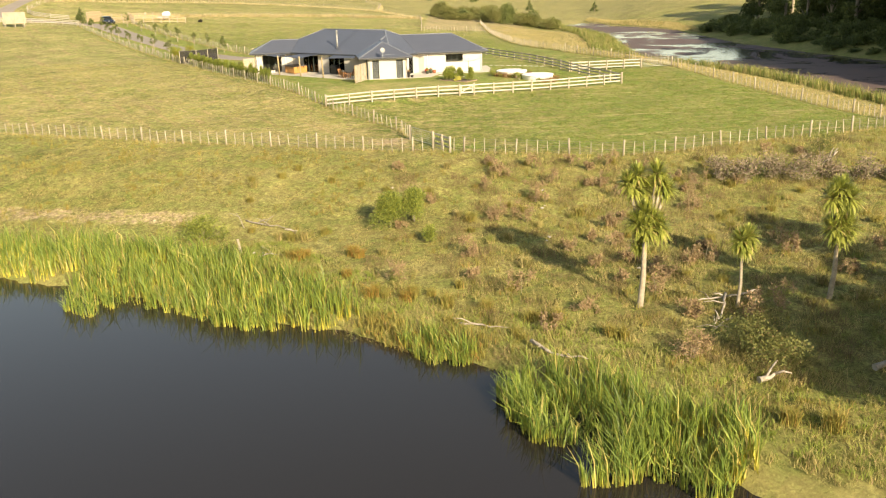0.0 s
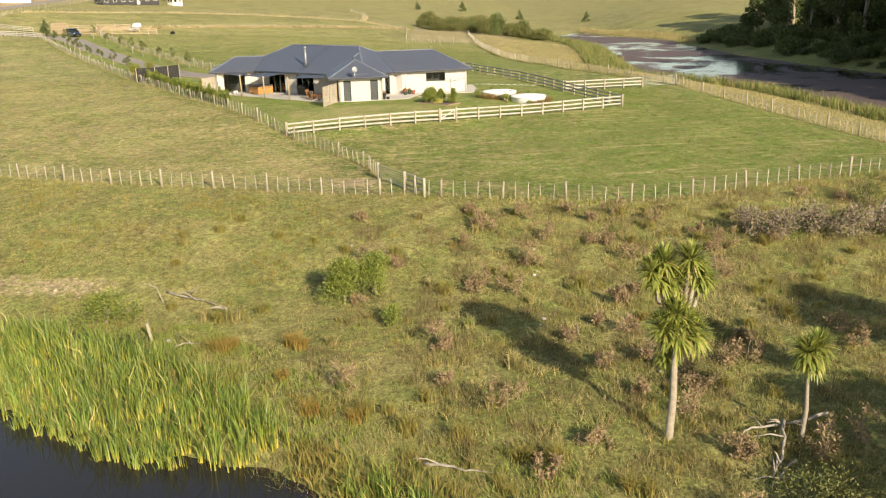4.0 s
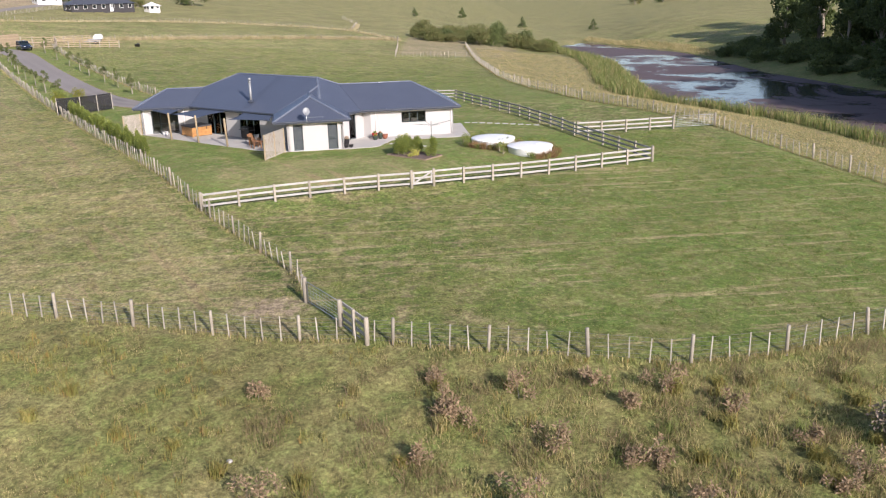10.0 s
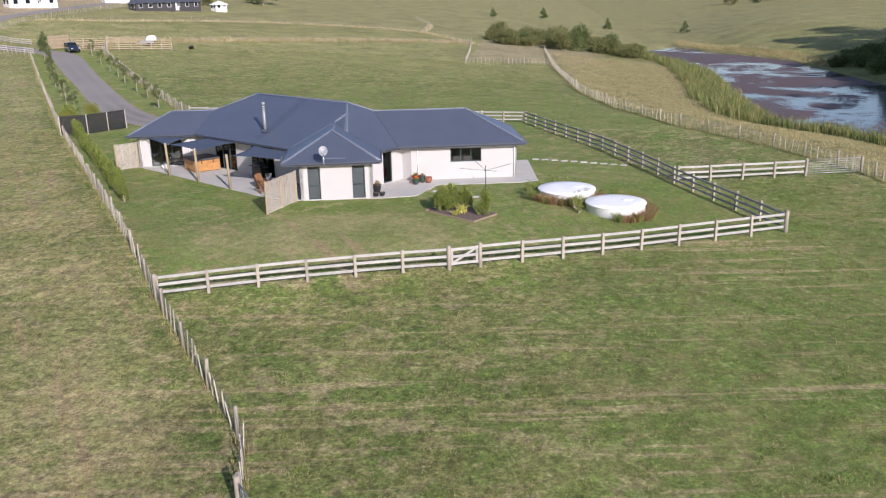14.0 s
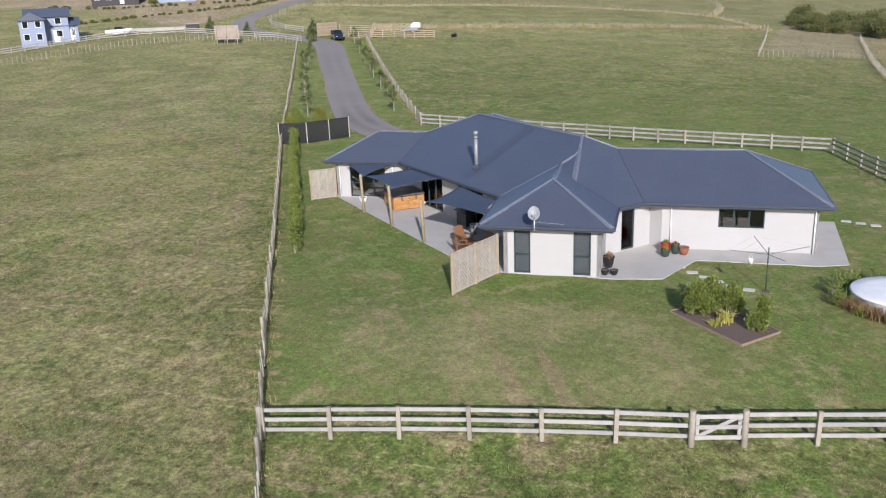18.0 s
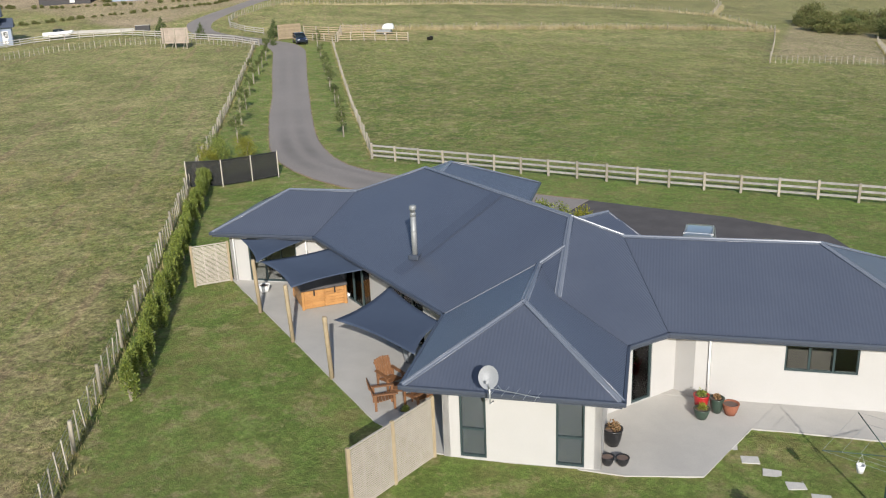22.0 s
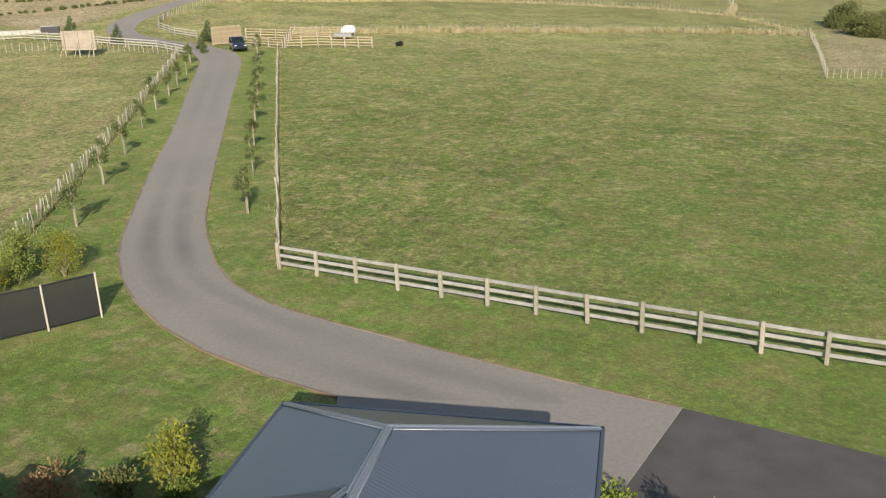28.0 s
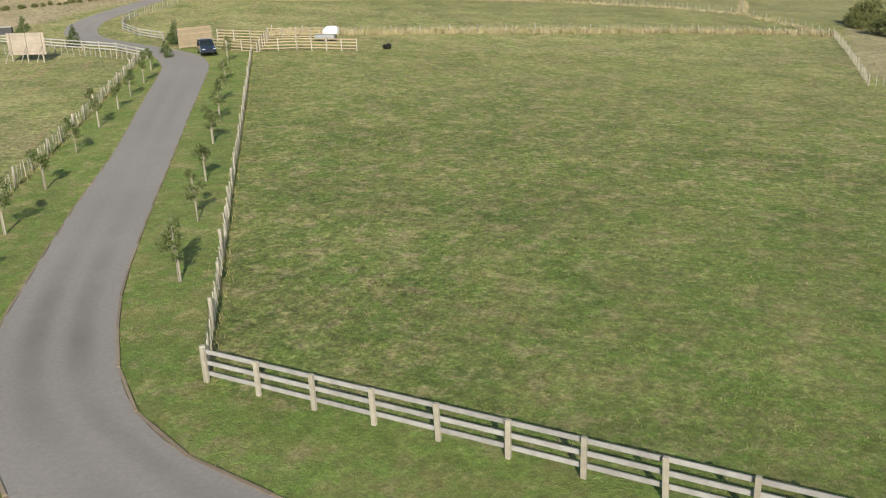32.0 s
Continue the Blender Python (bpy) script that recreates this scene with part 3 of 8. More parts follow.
def sheet(corners):
    """A corrugated roof plane; its first two corners are the eave."""
    p = [Vector(c) for c in corners]
    u = (p[1] - p[0]).normalized()
    nrm = u.cross(p[2] - p[1]).normalized()
    v = nrm.cross(u)
    flat = [((q - p[0]).dot(u), (q - p[0]).dot(v)) for q in p]
    length = max(f[0] for f in flat)
    verts, faces, step, k, s = [], [], 0.0255, 0, 0.0
    while s <= length + 1e-6:
        tops = []
        for (u0, v0), (u1, v1) in zip(flat, flat[1:] + flat[:1]):
            if abs(u1 - u0) > 1e-6 and min(u0, u1) - 1e-6 <= s <= max(u0, u1) + 1e-6:
                tops.append(v0 + (v1 - v0) * (s - u0) / (u1 - u0))
        if tops:
            lift = nrm * (0.0045 * math.sin(2 * math.pi * s / 0.102))
            for w in (min(tops), max(tops)):
                verts.append(p[0] + u * s + v * w + lift)
            if len(verts) >= 4:
                n = len(verts)
                faces.append((n - 4, n - 2, n - 1, n - 3))
        s += step
    return mesh_from("roof_sheet", [tuple(q) for q in verts], faces, M_ROOF, True)


def cap(a, b, r=0.105):
    """A rolled ridge or hip flashing that lies on both slopes."""
    a, b = Vector(a), Vector(b)
    bm = bmesh.new()
    way = (b - a).normalized()
    side = way.cross(Vector((0, 0, 1))).normalized()
    slope = PITCH if abs(way.z) < 0.02 else PITCH * 0.707
    rows = []
    for e in (a, b):
        row = []
        for t, lift in ((-1.0, 0.014), (-0.93, 0.026), (-0.36, 0.022), (-0.24, 0.045), (0, 0.05), (0.24, 0.045), (0.36, 0.022), (0.93, 0.026), (1.0, 0.014)):
            row.append(bm.verts.new(e + side * t * r + Vector((0, 0, lift - slope * abs(t) * r))))
        rows.append(row)
    for k in range(8):
        bm.faces.new((rows[0][k], rows[0][k + 1], rows[1][k + 1], rows[1][k]))
    for t in (-1.0, 1.0):
        off = side * t * r + Vector((0, 0, 0.022 - slope * r))
        tube([a + off, b + off], 0.017, 6, bm)
    return bm


def hip_wing(a0, a1, b0, b1, m=Matrix.Identity(4), ends=(True, True), names=True):
    """A hipped wing whose ridge runs along its first axis; ends: which ends are hipped."""
    half = (b1 - b0) / 2
    mid, top = (b0 + b1) / 2, EAVE + half * PITCH
    l, r = a0 + (half if ends[0] else 0), a1 - (half if ends[1] else 0)
    q = lambda x, y, z: tuple(m @ Vector((x, y, z)))  # noqa: E731
    planes = [[q(a0, b0, EAVE), q(a1, b0, EAVE), q(r, mid, top), q(l, mid, top)],
              [q(a1, b1, EAVE), q(a0, b1, EAVE), q(l, mid, top), q(r, mid, top)]]
    lines = [(q(l, mid, top), q(r, mid, top))]
    if ends[0]:
        planes.append([q(a0, b1, EAVE), q(a0, b0, EAVE), q(l, mid, top)])
        lines += [(q(a0, b0, EAVE), q(l, mid, top)), (q(a0, b1, EAVE), q(l, mid, top))]
    if ends[1]:
        planes.append([q(a1, b0, EAVE), q(a1, b1, EAVE), q(r, mid, top)])
        lines += [(q(a1, b0, EAVE), q(r, mid, top)), (q(a1, b1, EAVE), q(r, mid, top))]
    for c in planes:
        part("roof_plane", sheet(c), None, house)
    return lines


TURN_B = Matrix.Rotation(radians(90), 4, "Z")
DIAG = Matrix.Rotation(radians(135), 4, "Z")       # x runs along the diagonal to the back left, y to the front left
ROOF_LINES = []
ROOF_LINES += hip_wing(-4.68, 15.9, -6.27, 4.07, DIAG)
ROOF_LINES += hip_wing(1.0, 12.6, -2.75, 4.9, ends=(False, True))
ROOF_LINES += hip_wing(-16.4, -9.4, 5.6, 11.2, ends=(True, False))
ROOF_LINES += hip_wing(-7.55, 0.6, -2.65, 3.45, TURN_B, ends=(True, False))
ROOF_LINES += hip_wing(8.4, 16.3, 2.7, 10.5, TURN_B, ends=(False, True))


def roof_height(a, b):
    """The highest of the wings' roofs over a place of the house's plan."""
    c, d = (b - a) / math.sqrt(2), -(a + b) / math.sqrt(2)
    best = EAVE
    for u, v, u0, u1, v0, v1, e0, e1 in ((c, d, -4.68, 15.9, -6.27, 4.07, 1, 1), (a, b, 1.0, 12.6, -2.75, 4.9, 0, 1), (a, b, -16.4, -9.4, 5.6, 11.2, 1, 0),
                                         (b, -a, -7.55, 0.6, -2.65, 3.45, 1, 0), (b, -a, 8.4, 16.3, 2.7, 10.5, 0, 1)):
        if u0 <= u <= u1 and v0 <= v <= v1:
            near = [v - v0, v1 - v] + ([u - u0] if e0 else []) + ([u1 - u] if e1 else [])
            best = max(best, EAVE + PITCH * min(near))
    return best


for a, b in ROOF_LINES:
    a, b = Vector(a), Vector(b)
    steps = max(2, int((b - a).length / 0.1))
    shown = [k / steps for k in range(steps + 1) if roof_height(*(a + (b - a) * k / steps).xy) <= (a + (b - a) * k / steps).z + 0.03]
    if shown and shown[-1] - shown[0] > 0.06:
        part("ridge_cap", cap(a + (b - a) * shown[0], a + (b - a) * shown[-1]), M_CAP, house)

part("ridge_cap", cap((-0.40, -1.10, EAVE + 1.525), (0.40, -0.55, EAVE + 2.0)), M_CAP, house)

# a darker strip of sheets by the flue
strip_top = EAVE + 5.17 * PITCH
strip = [DIAG @ Vector(p) for p in ((5.25, 3.7, EAVE + 0.37 * PITCH + 0.022), (4.5, 3.7, EAVE + 0.37 * PITCH + 0.022), (4.5, -1.005, strip_top - 0.095 * PITCH + 0.022), (5.25, -1.005, strip_top - 0.095 * PITCH + 0.022))]
me = sheet(strip)
me.materials.clear()
part("weathered_roof_sheet", me, material("darker_roofing_steel", (0.052, 0.061, 0.085), 0.35, 0.0, (0.060, 0.070, 0.095), 0.8, 0.8, 6.0, 0.06, spec=0.7), house)

EAVES = [(-3.45, -7.55), (2.65, -7.55), (2.65, -3.97), (3.87, -2.75), (12.6, -2.75), (12.6, 4.9), (3.97, 4.9), (-2.7, 11.57), (-2.7, 16.3), (-10.5, 16.3),
         (-10.5, 11.2), (-16.4, 11.2), (-16.4, 5.6), (-11.36, 5.6), (-3.45, -2.31)]


VALLEYS = [((-3.45, -2.31), (-0.4, -1.04)), ((-11.36, 5.6), (-10.19, 8.4)), ((2.65, -3.97), (0.5, -3.08)), ((3.87, -2.75), (2.28, 1.075)), ((3.97, 4.9), (2.3, 1.1)), ((-2.7, 11.57), (-6.6, 9.95))]
for (a0, b0), (a1, b1) in VALLEYS:
    line_pts = []
    for k in range(25):
        a, b = a0 + (a1 - a0) * k / 24, b0 + (b1 - b0) * k / 24
        line_pts.append((a, b, roof_height(a, b) + 0.004))
    part("valley_gutter", tube(line_pts, 0.022, 5), M_FASCIA, house)


def inset(poly, d):
    out = []
    for i, p in enumerate(poly):
        a, b, c = Vector(poly[i - 1]), Vector(p), Vector(poly[(i + 1) % len(poly)])
        u, v = (b - a).normalized(), (c - b).normalized()
        nu, nv = Vector((-u.y, u.x)), Vector((-v.y, v.x))
        k = (nu + nv) / (1 + nu.dot(nv))
        out.append(tuple(b + k * d))
    return out


WALLS = inset(EAVES, 0.55)
WALLS[0], WALLS[-1] = (-2.45, -7.0), (-2.45, -2.53)                         # a deeper eave over the patio
WALLS[3:4] = [(WALLS[2][0] + 2.05, WALLS[2][1] + 2.05), (4.75, -2.2)]     # the entry wall runs on under the eave, with a short return
part("soffit", slab(inset(EAVES, 0.02), EAVE - 0.20, EAVE - 0.16), M_SOFFIT, house)
for p, q in zip(EAVES, EAVES[1:] + EAVES[:1]):
    d = Vector((q[0] - p[0], q[1] - p[1], 0))
    m = Matrix.Translation((p[0], p[1], 0)) @ Matrix.Rotation(math.atan2(d.y, d.x), 4, "Z")
    bm = block(-0.10, -0.11, EAVE - 0.13, d.length + 0.10, -0.002, EAVE + 0.005, 0.02)
    part("gutter", bm, M_FASCIA, house, m=m)
    part("fascia", block(0.0, 0.0, EAVE - 0.22, d.length, 0.025, EAVE - 0.01), M_FASCIA, house, m=m)


def wall_piece(p, q, openings, thick=0.2, top=EAVE - 0.2, low=FLOOR - 0.55):
    """A wall from p to q (its outside to the right) with openings (from, to, sill, head) cut through."""
    length = (Vector(q) - Vector(p)).length
    bm = bmesh.new()
    us = sorted({0.0, length, *[o[0] for o in openings], *[o[1] for o in openings]})
    vs = sorted({low, top, *[o[2] for o in openings], *[o[3] for o in openings]})
    grid = {(u, v): bm.verts.new((u, 0, v)) for u in us for v in vs}
    faces = []
    for u0, u1 in zip(us, us[1:]):
        for v0, v1 in zip(vs, vs[1:]):
            if not any(o[0] <= u0 < o[1] and o[2] <= v0 < o[3] for o in openings):
                faces.append(bm.faces.new((grid[u0, v0], grid[u1, v0], grid[u1, v1], grid[u0, v1])))
    back = bmesh.ops.extrude_face_region(bm, geom=faces, use_keep_orig=True)
    for v in back["geom"]:
        if isinstance(v, bmesh.types.BMVert):
            v.co.y += thick
    bmesh.ops.delete(bm, geom=[v for v in bm.verts if not v.link_faces], context="VERTS")
    bmesh.ops.recalc_face_normals(bm, faces=bm.faces)
    m = Matrix.Translation((p[0], p[1], 0)) @ Matrix.Rotation(math.atan2(q[1] - p[1], q[0] - p[0]), 4, "Z")
    part("wall", bm, M_WALL, house, m=m)
    return m


def glass_material():
    m = bpy.data.materials.new("window_glass")
    m.use_nodes = True
    n, l = m.node_tree.nodes, m.node_tree.links
    gl = n.new("ShaderNodeBsdfGlossy")
    gl.inputs["Roughness"].default_value = 0.02
    tr = n.new("ShaderNodeBsdfTransparent")
    tr.inputs["Color"].default_value = (0.82, 0.84, 0.84, 1)
    fr = n.new("ShaderNodeFresnel")
    fr.inputs["IOR"].default_value = 1.5
    ms = n.new("ShaderNodeMixShader")
    l.new(fr.outputs[0], ms.inputs[0])
    l.new(tr.outputs[0], ms.inputs[1])
    l.new(gl.outputs[0], ms.inputs[2])
    l.new(ms.outputs[0], n["Material Output"].inputs["Surface"])
    return m


M_GLASS = glass_material()
M_CURTAIN = material("grey_blind", (0.095, 0.105, 0.115), 0.9, 0.0, None, 3.0, 0.3)
# dark colour that holds the dimness of the unlit rooms
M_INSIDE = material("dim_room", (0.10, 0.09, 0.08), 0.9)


def window(m, s0, s1, z0, z1, panes=1, transom=0.0, name="window", blind=False):
    """Joinery in an opening: frame, mullions, panes; set back a little from the plaster."""
    win = part(name, frame_mesh(s0, s1, z0, z1, panes, transom), M_FRAME, house, m=m)
    w = (s1 - s0) / panes
    for k in range(panes):
        bm = block(s0 + k * w + 0.03, 0.078, z0 + 0.03, s0 + (k + 1) * w - 0.03, 0.086, z1 - 0.03)
        pane = part("pane", bm, M_GLASS, win)
        pane.visible_shadow = False
    if blind:
        part("blind", block(s0 + 0.03, 0.13, z0 + 0.03, s1 - 0.03, 0.15, z1 - 0.03), M_CURTAIN, win)
    return win


def frame_mesh(s0, s1, z0, z1, panes, transom):
    """One joined frame: a flat grid of members with the lights cut out, given depth."""
    f = 0.055
    w = (s1 - s0) / panes
    us = [s0, s0 + f]
    for k in range(1, panes):
        us += [s0 + k * w - f * 0.6, s0 + k * w + f * 0.6]
    us += [s1 - f, s1]
    vs = [z0, z0 + f] + ([transom - 0.025, transom + 0.025] if transom else []) + [z1 - f, z1]
    bm = bmesh.new()
    grid = {(i, j): bm.verts.new((u, 0.03, v)) for i, u in enumerate(us) for j, v in enumerate(vs)}
    faces = []
    for i in range(len(us) - 1):
        for j in range(len(vs) - 1):
            if i % 2 == 0 or j % 2 == 0:
                faces.append(bm.faces.new((grid[i, j], grid[i + 1, j], grid[i + 1, j + 1], grid[i, j + 1])))
    back = bmesh.ops.extrude_face_region(bm, geom=faces, use_keep_orig=True)
    for v in back["geom"]:
        if isinstance(v, bmesh.types.BMVert):
            v.co.y += 0.10
    bmesh.ops.recalc_face_normals(bm, faces=bm.faces)
    return bm


H = FLOOR + 2.1
OPENINGS = {   # wall index: openings (from, to, sill, head, panes, transom, kind, blind)
    0: [(0.5, 1.28, FLOOR, H, 1, FLOOR + 0.9, "window", True), (3.28, 4.08, FLOOR, H, 1, FLOOR + 0.9, "window", True)],
    1: [(1.3, 1.9, FLOOR + 1.2, H, 1, 0, "window", False)],
    2: [(1.0, 1.85, FLOOR, H, 1, 0, "glazed_door", False)],
    4: [(2.7, 4.85, FLOOR + 1.15, H, 3, 0, "window", False)],
    6: [(2.0, 4.0, FLOOR + 1.0, H, 2, 0, "window", False)],
    7: [(2.0, 4.2, FLOOR, H, 2, 0, "window", False)],
    13: [(0.9, 3.3, FLOOR, H, 3, FLOOR + 0.9, "sliding_door", False)],
    14: [(1.9, 4.5, FLOOR, H, 3, 0, "sliding_door", False), (6.3, 8.9, FLOOR, H, 3, 0, "sliding_door", False)],
    15: [(0.8, 3.0, FLOOR, H, 2, 0, "sliding_door", False)],
}
for k, (p, q) in enumerate(zip(WALLS, WALLS[1:] + WALLS[:1])):
    ops = OPENINGS.get(k, [])
    m = wall_piece(p, q, [o[:4] for o in ops])
    for s0, s1, z0, z1, panes, transom, name, blind in ops:
        window(m, s0, s1, z0, z1, panes, transom, name, blind)
part("floor_slab", slab(inset(EAVES, 0.6), FLOOR - 0.3, FLOOR - 0.02), M_CONC, house)
part("plinth", slab(inset(EAVES, 0.53), FLOOR - 0.5, FLOOR - 0.06), M_CONC, house)
# solid dark block fills the house in place of unlit rooms
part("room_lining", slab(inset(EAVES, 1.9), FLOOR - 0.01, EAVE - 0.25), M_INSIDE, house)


# ---- fences ----
def along(points, step, start=0.0):
    """Even places along a line of points, with the way there."""
    out, left = [], start
    for (x0, y0), (x1, y1) in zip(points, points[1:]):
        length = math.hypot(x1 - x0, y1 - y0)
        s = left
        while s < length:
            out.append((x0 + (x1 - x0) * s / length, y0 + (y1 - y0) * s / length, math.atan2(y1 - y0, x1 - x0)))
            s += step
        left = s - length
    return out


def stick(w, d, h, bevel=0.012):
    bm = box(bmesh.new(), -w / 2, -d / 2, -0.35, w / 2, d / 2, h)
    top = [v for v in bm.verts if v.co.z > 0]
    for v in top:
        v.co.x *= 0.9
        v.co.y *= 0.9
    me = bpy.data.meshes.new("stick")
    bm.to_mesh(me)
    bm.free()
    return me


ME_BATTENS = [stick(0.05, 0.045, h) for h in (1.02, 1.08, 1.13)]


def round_post(r, h, sides=8):
    bm = tube([(0, 0, -0.4), (0, 0, h * 0.98), (0, 0, h)], [r, r * 0.95, r * 0.8], sides)
    me = bpy.data.meshes.new("post")
    bm.to_mesh(me)
    bm.free()
    me.materials.append(M_POST)
    return me


ME_POSTS = [round_post(0.075, 1.22), round_post(0.085, 1.30), round_post(0.07, 1.18)]
ME_STRAINER = round_post(0.105, 1.24, 10)
for me in ME_BATTENS:
    me.materials.append(M_BATTEN)


def batten_fence(points, label, post_every=4.0, battens=5, wires=6, parts=True, seed=1, bare=False):
    """Post, batten and wire fence over the ground."""
    rng = random.Random(seed)
    f = thing("batten_fence", label, "fence")
    spots = along(points, post_every / battens)
    far = []
    for k, (x, y, turn) in enumerate(spots):
        post = k % battens == 0
        me = rng.choice(ME_POSTS) if post else rng.choice(ME_BATTENS)
        m = pose(x, y, lie_at(x, y) - rng.uniform(0, 0.05), rng.gauss(0, 2.2), rng.gauss(0, 2.2), math.degrees(turn) + rng.uniform(-8, 8))
        if parts:
            part("post" if post else "batten", me, None, f, m=m)
        else:
            far.append((me, m))
    if far:
        bm = bmesh.new()
        for me, m in far:
            n0 = len(bm.verts)
            bm.from_mesh(me)
            bm.verts.ensure_lookup_table()
            for v in bm.verts[n0:]:
                v.co = m @ v.co
        tagged(part("battens", bm, M_BATTEN, f), kind="stuff")
    for w in range(wires):
        z = 0.15 + 0.88 * w / (wires - 1)
        line = [(x, y, lie_at(x, y) + z) for x, y, _ in spots[::2]]
        x, y = points[-1]
        line.append((x, y, lie_at(x, y) + z))
        part("wire", tube(line, 0.006, 3, cap=False), M_WIRE, f)
    return f


def rail_fence(points, label, bay=2.2, rails=3, height=1.12, side=1, seed=1, name="rail_fence", gate_at=None, mat=None):
    """Posts with three boards nailed to one side."""
    rng = random.Random(seed)
    f = thing(name, label, "fence")
    for (x0, y0), (x1, y1) in zip(points, points[1:]):
        length = math.hypot(x1 - x0, y1 - y0)
        turn = math.degrees(math.atan2(y1 - y0, x1 - x0))
        n = max(1, round(length / bay))
        last = None
        for k in range(n + 1):
            x, y = x0 + (x1 - x0) * k / n, y0 + (y1 - y0) * k / n
            z = lie_at(x, y)
            if gate_at != k - 0.5 or True:
                bm = block(-0.07, -0.06, -0.3, 0.07, 0.06, height + rng.uniform(0.02, 0.07), 0.008)
                part("post", bm, M_POST, f, m=pose(x, y, z, rng.gauss(0, 0.8), rng.gauss(0, 0.8), turn))
            if last is not None and gate_at != k:
                lx, ly, lz = last
                for r in range(rails):
                    zz = height - 0.10 - r * 0.36
                    d = Vector((x - lx, y - ly, z - lz))
                    m = Matrix.Translation((lx, ly, lz + zz)) @ d.to_track_quat("X", "Z").to_matrix().to_4x4()
                    j = rng.uniform(-0.012, 0.012)
                    part("rail", block(-0.03, side * 0.085 - 0.022, -0.066 + j, d.length + 0.03, side * 0.085 + 0.022, 0.066 + j), mat or M_RAIL, f, m=m)
            last = (x, y, z)
    return f


LEFT_LINE = [(-2.9, 79.9), (-3.9, 83.1), (-12.3, 95.4), (-23.5, 112.4), (-41.0, 138.8), (-63.0, 173.5), (-83.5, 206.0)]
batten_fence(LEFT_LINE[:5], "weathered timber post and batten fence between paddock and lawn", seed=2)
batten_fence(LEFT_LINE[4:], "weathered timber post and batten fence beside the driveway trees", seed=3)
NEAR_LINE = [(-60, 92.5), (-42.6, 86.9), (-22.0, 80.5), (-11.3, 77.8), (-4.2, 75.7), (0.3, 75.3), (4.1, 74.5), (8.2, 73.9), (12.8, 73.0), (17.0, 73.6), (22, 75.3), (29.6, 77.6), (38.0, 80.5)]
batten_fence(NEAR_LINE, "weathered grey batten and wire fence along the bank top", seed=4)
POND_LINE = [(38.0, 80.5), (36.6, 91.0), (33.5, 103.0), (28.3, 120.8), (25.0, 130.5), (19.0, 141.5), (14.5, 155.0), (11.5, 176.0), (9.0, 230.0), (8.0, 262.0)]
batten_fence(POND_LINE, "grey batten and wire fence above the creek bank", seed=5)
PAD_LINE = [(-30.6, 146.3), (-43.5, 166.2), (-74.8, 215.3)]
batten_fence(PAD_LINE, "low grey batten fence between driveway lawn and paddock", seed=6)
FRONT = [(-11.9, 95.0), (1.3, 99.0), (19.3, 106.4)]
rail_fence(FRONT[:2], "pale weathered three-rail timber fence across the lawn", 2.2, seed=7)
rail_fence([(2.8, 99.6), (19.3, 106.4)], "pale weathered three-rail timber fence across the lawn", 2.25, seed=8)
rail_fence([(19.3, 106.4), (14.9, 117.2), (11.0, 129.0), (4.7, 143.6)], "grey three-rail timber fence along the lawn side", 2.3, seed=9, mat=M_GREYRAIL)
rail_fence([(15.2, 117.4), (24.2, 119.6)], "pale three-rail timber fence beside the metal gate", 2.25, seed=10)
rail_fence([(4.7, 143.6), (-8.3, 144.2), (-30.6, 146.3)], "grey three-rail timber fence behind the parking area", 2.05, side=-1, seed=11, mat=M_GREYRAIL)

# ---- driveway and parking ----
def ribbon(left, right, lift, name, mat, label, across=10):
    """A sealed strip between two edges, a little over the ground."""
    def even(pts, n):
        seg = [0.0]
        for a, b in zip(pts, pts[1:]):
            seg.append(seg[-1] + math.hypot(b[0] - a[0], b[1] - a[1]))
        t = np.linspace(0, seg[-1], n)
        return np.stack([np.interp(t, seg, [p[k] for p in pts]) for k in (0, 1)], -1)

    def eased(p):
        for _ in range(6):
            p[1:-1] = (p[:-2] + 2 * p[1:-1] + p[2:]) / 4
        return p
    n = 220
    a, b = eased(even(left, n)), eased(even(right, n))
    verts, faces = [], []
    for i in range(n):
        for k in range(across + 1):
            x, y = a[i] + (b[i] - a[i]) * k / across
            verts.append((x, y, lie_at(x, y) + lift + 0.03 * math.sin(math.pi * k / across)))
    for i in range(n - 1):
        for k in range(across):
            o = i * (across + 1) + k
            faces.append((o, o + across + 1, o + across + 2, o + 1))
    me = mesh_from(name, verts, faces, mat, True)
    me.attributes.new("across", "FLOAT", "POINT").data.foreach_set("value", np.tile(np.linspace(0, 1, across + 1), n).astype(np.float32))
    return tagged(part(name, me, None), label, name, kind="structure"), a, b


DRIVE_L = [(-22.5, 136.9), (-27.4, 137.7), (-31.5, 139.3), (-36.0, 142.3), (-39.8, 146.2), (-45.3, 154.1), (-49.6, 160.4), (-56.0, 170.4), (-66, 185), (-78.0, 203.0), (-84, 209), (-89, 211.4), (-96, 212.8), (-101, 214.2), (-105.5, 217), (-111.5, 223.5), (-114, 229.5), (-115.5, 236), (-117, 245), (-118.8, 256), (-120, 285), (-120, 330)]
DRIVE_R = [(-12.4, 139.7), (-18.1, 140.5), (-24.9, 141.8), (-29.0, 142.5), (-32.6, 144.6), (-36.6, 149.0), (-39.0, 152.0), (-45.2, 161.2), (-59.4, 183.0), (-74, 206.0), (-79.5, 211.8), (-85, 213.6), (-90, 215.3), (-95.5, 216.6), (-100, 218.2), (-104.8, 222.2), (-108.7, 228), (-111, 234.8), (-113, 243.2), (-114.8, 254), (-116, 285), (-115.5, 330)]
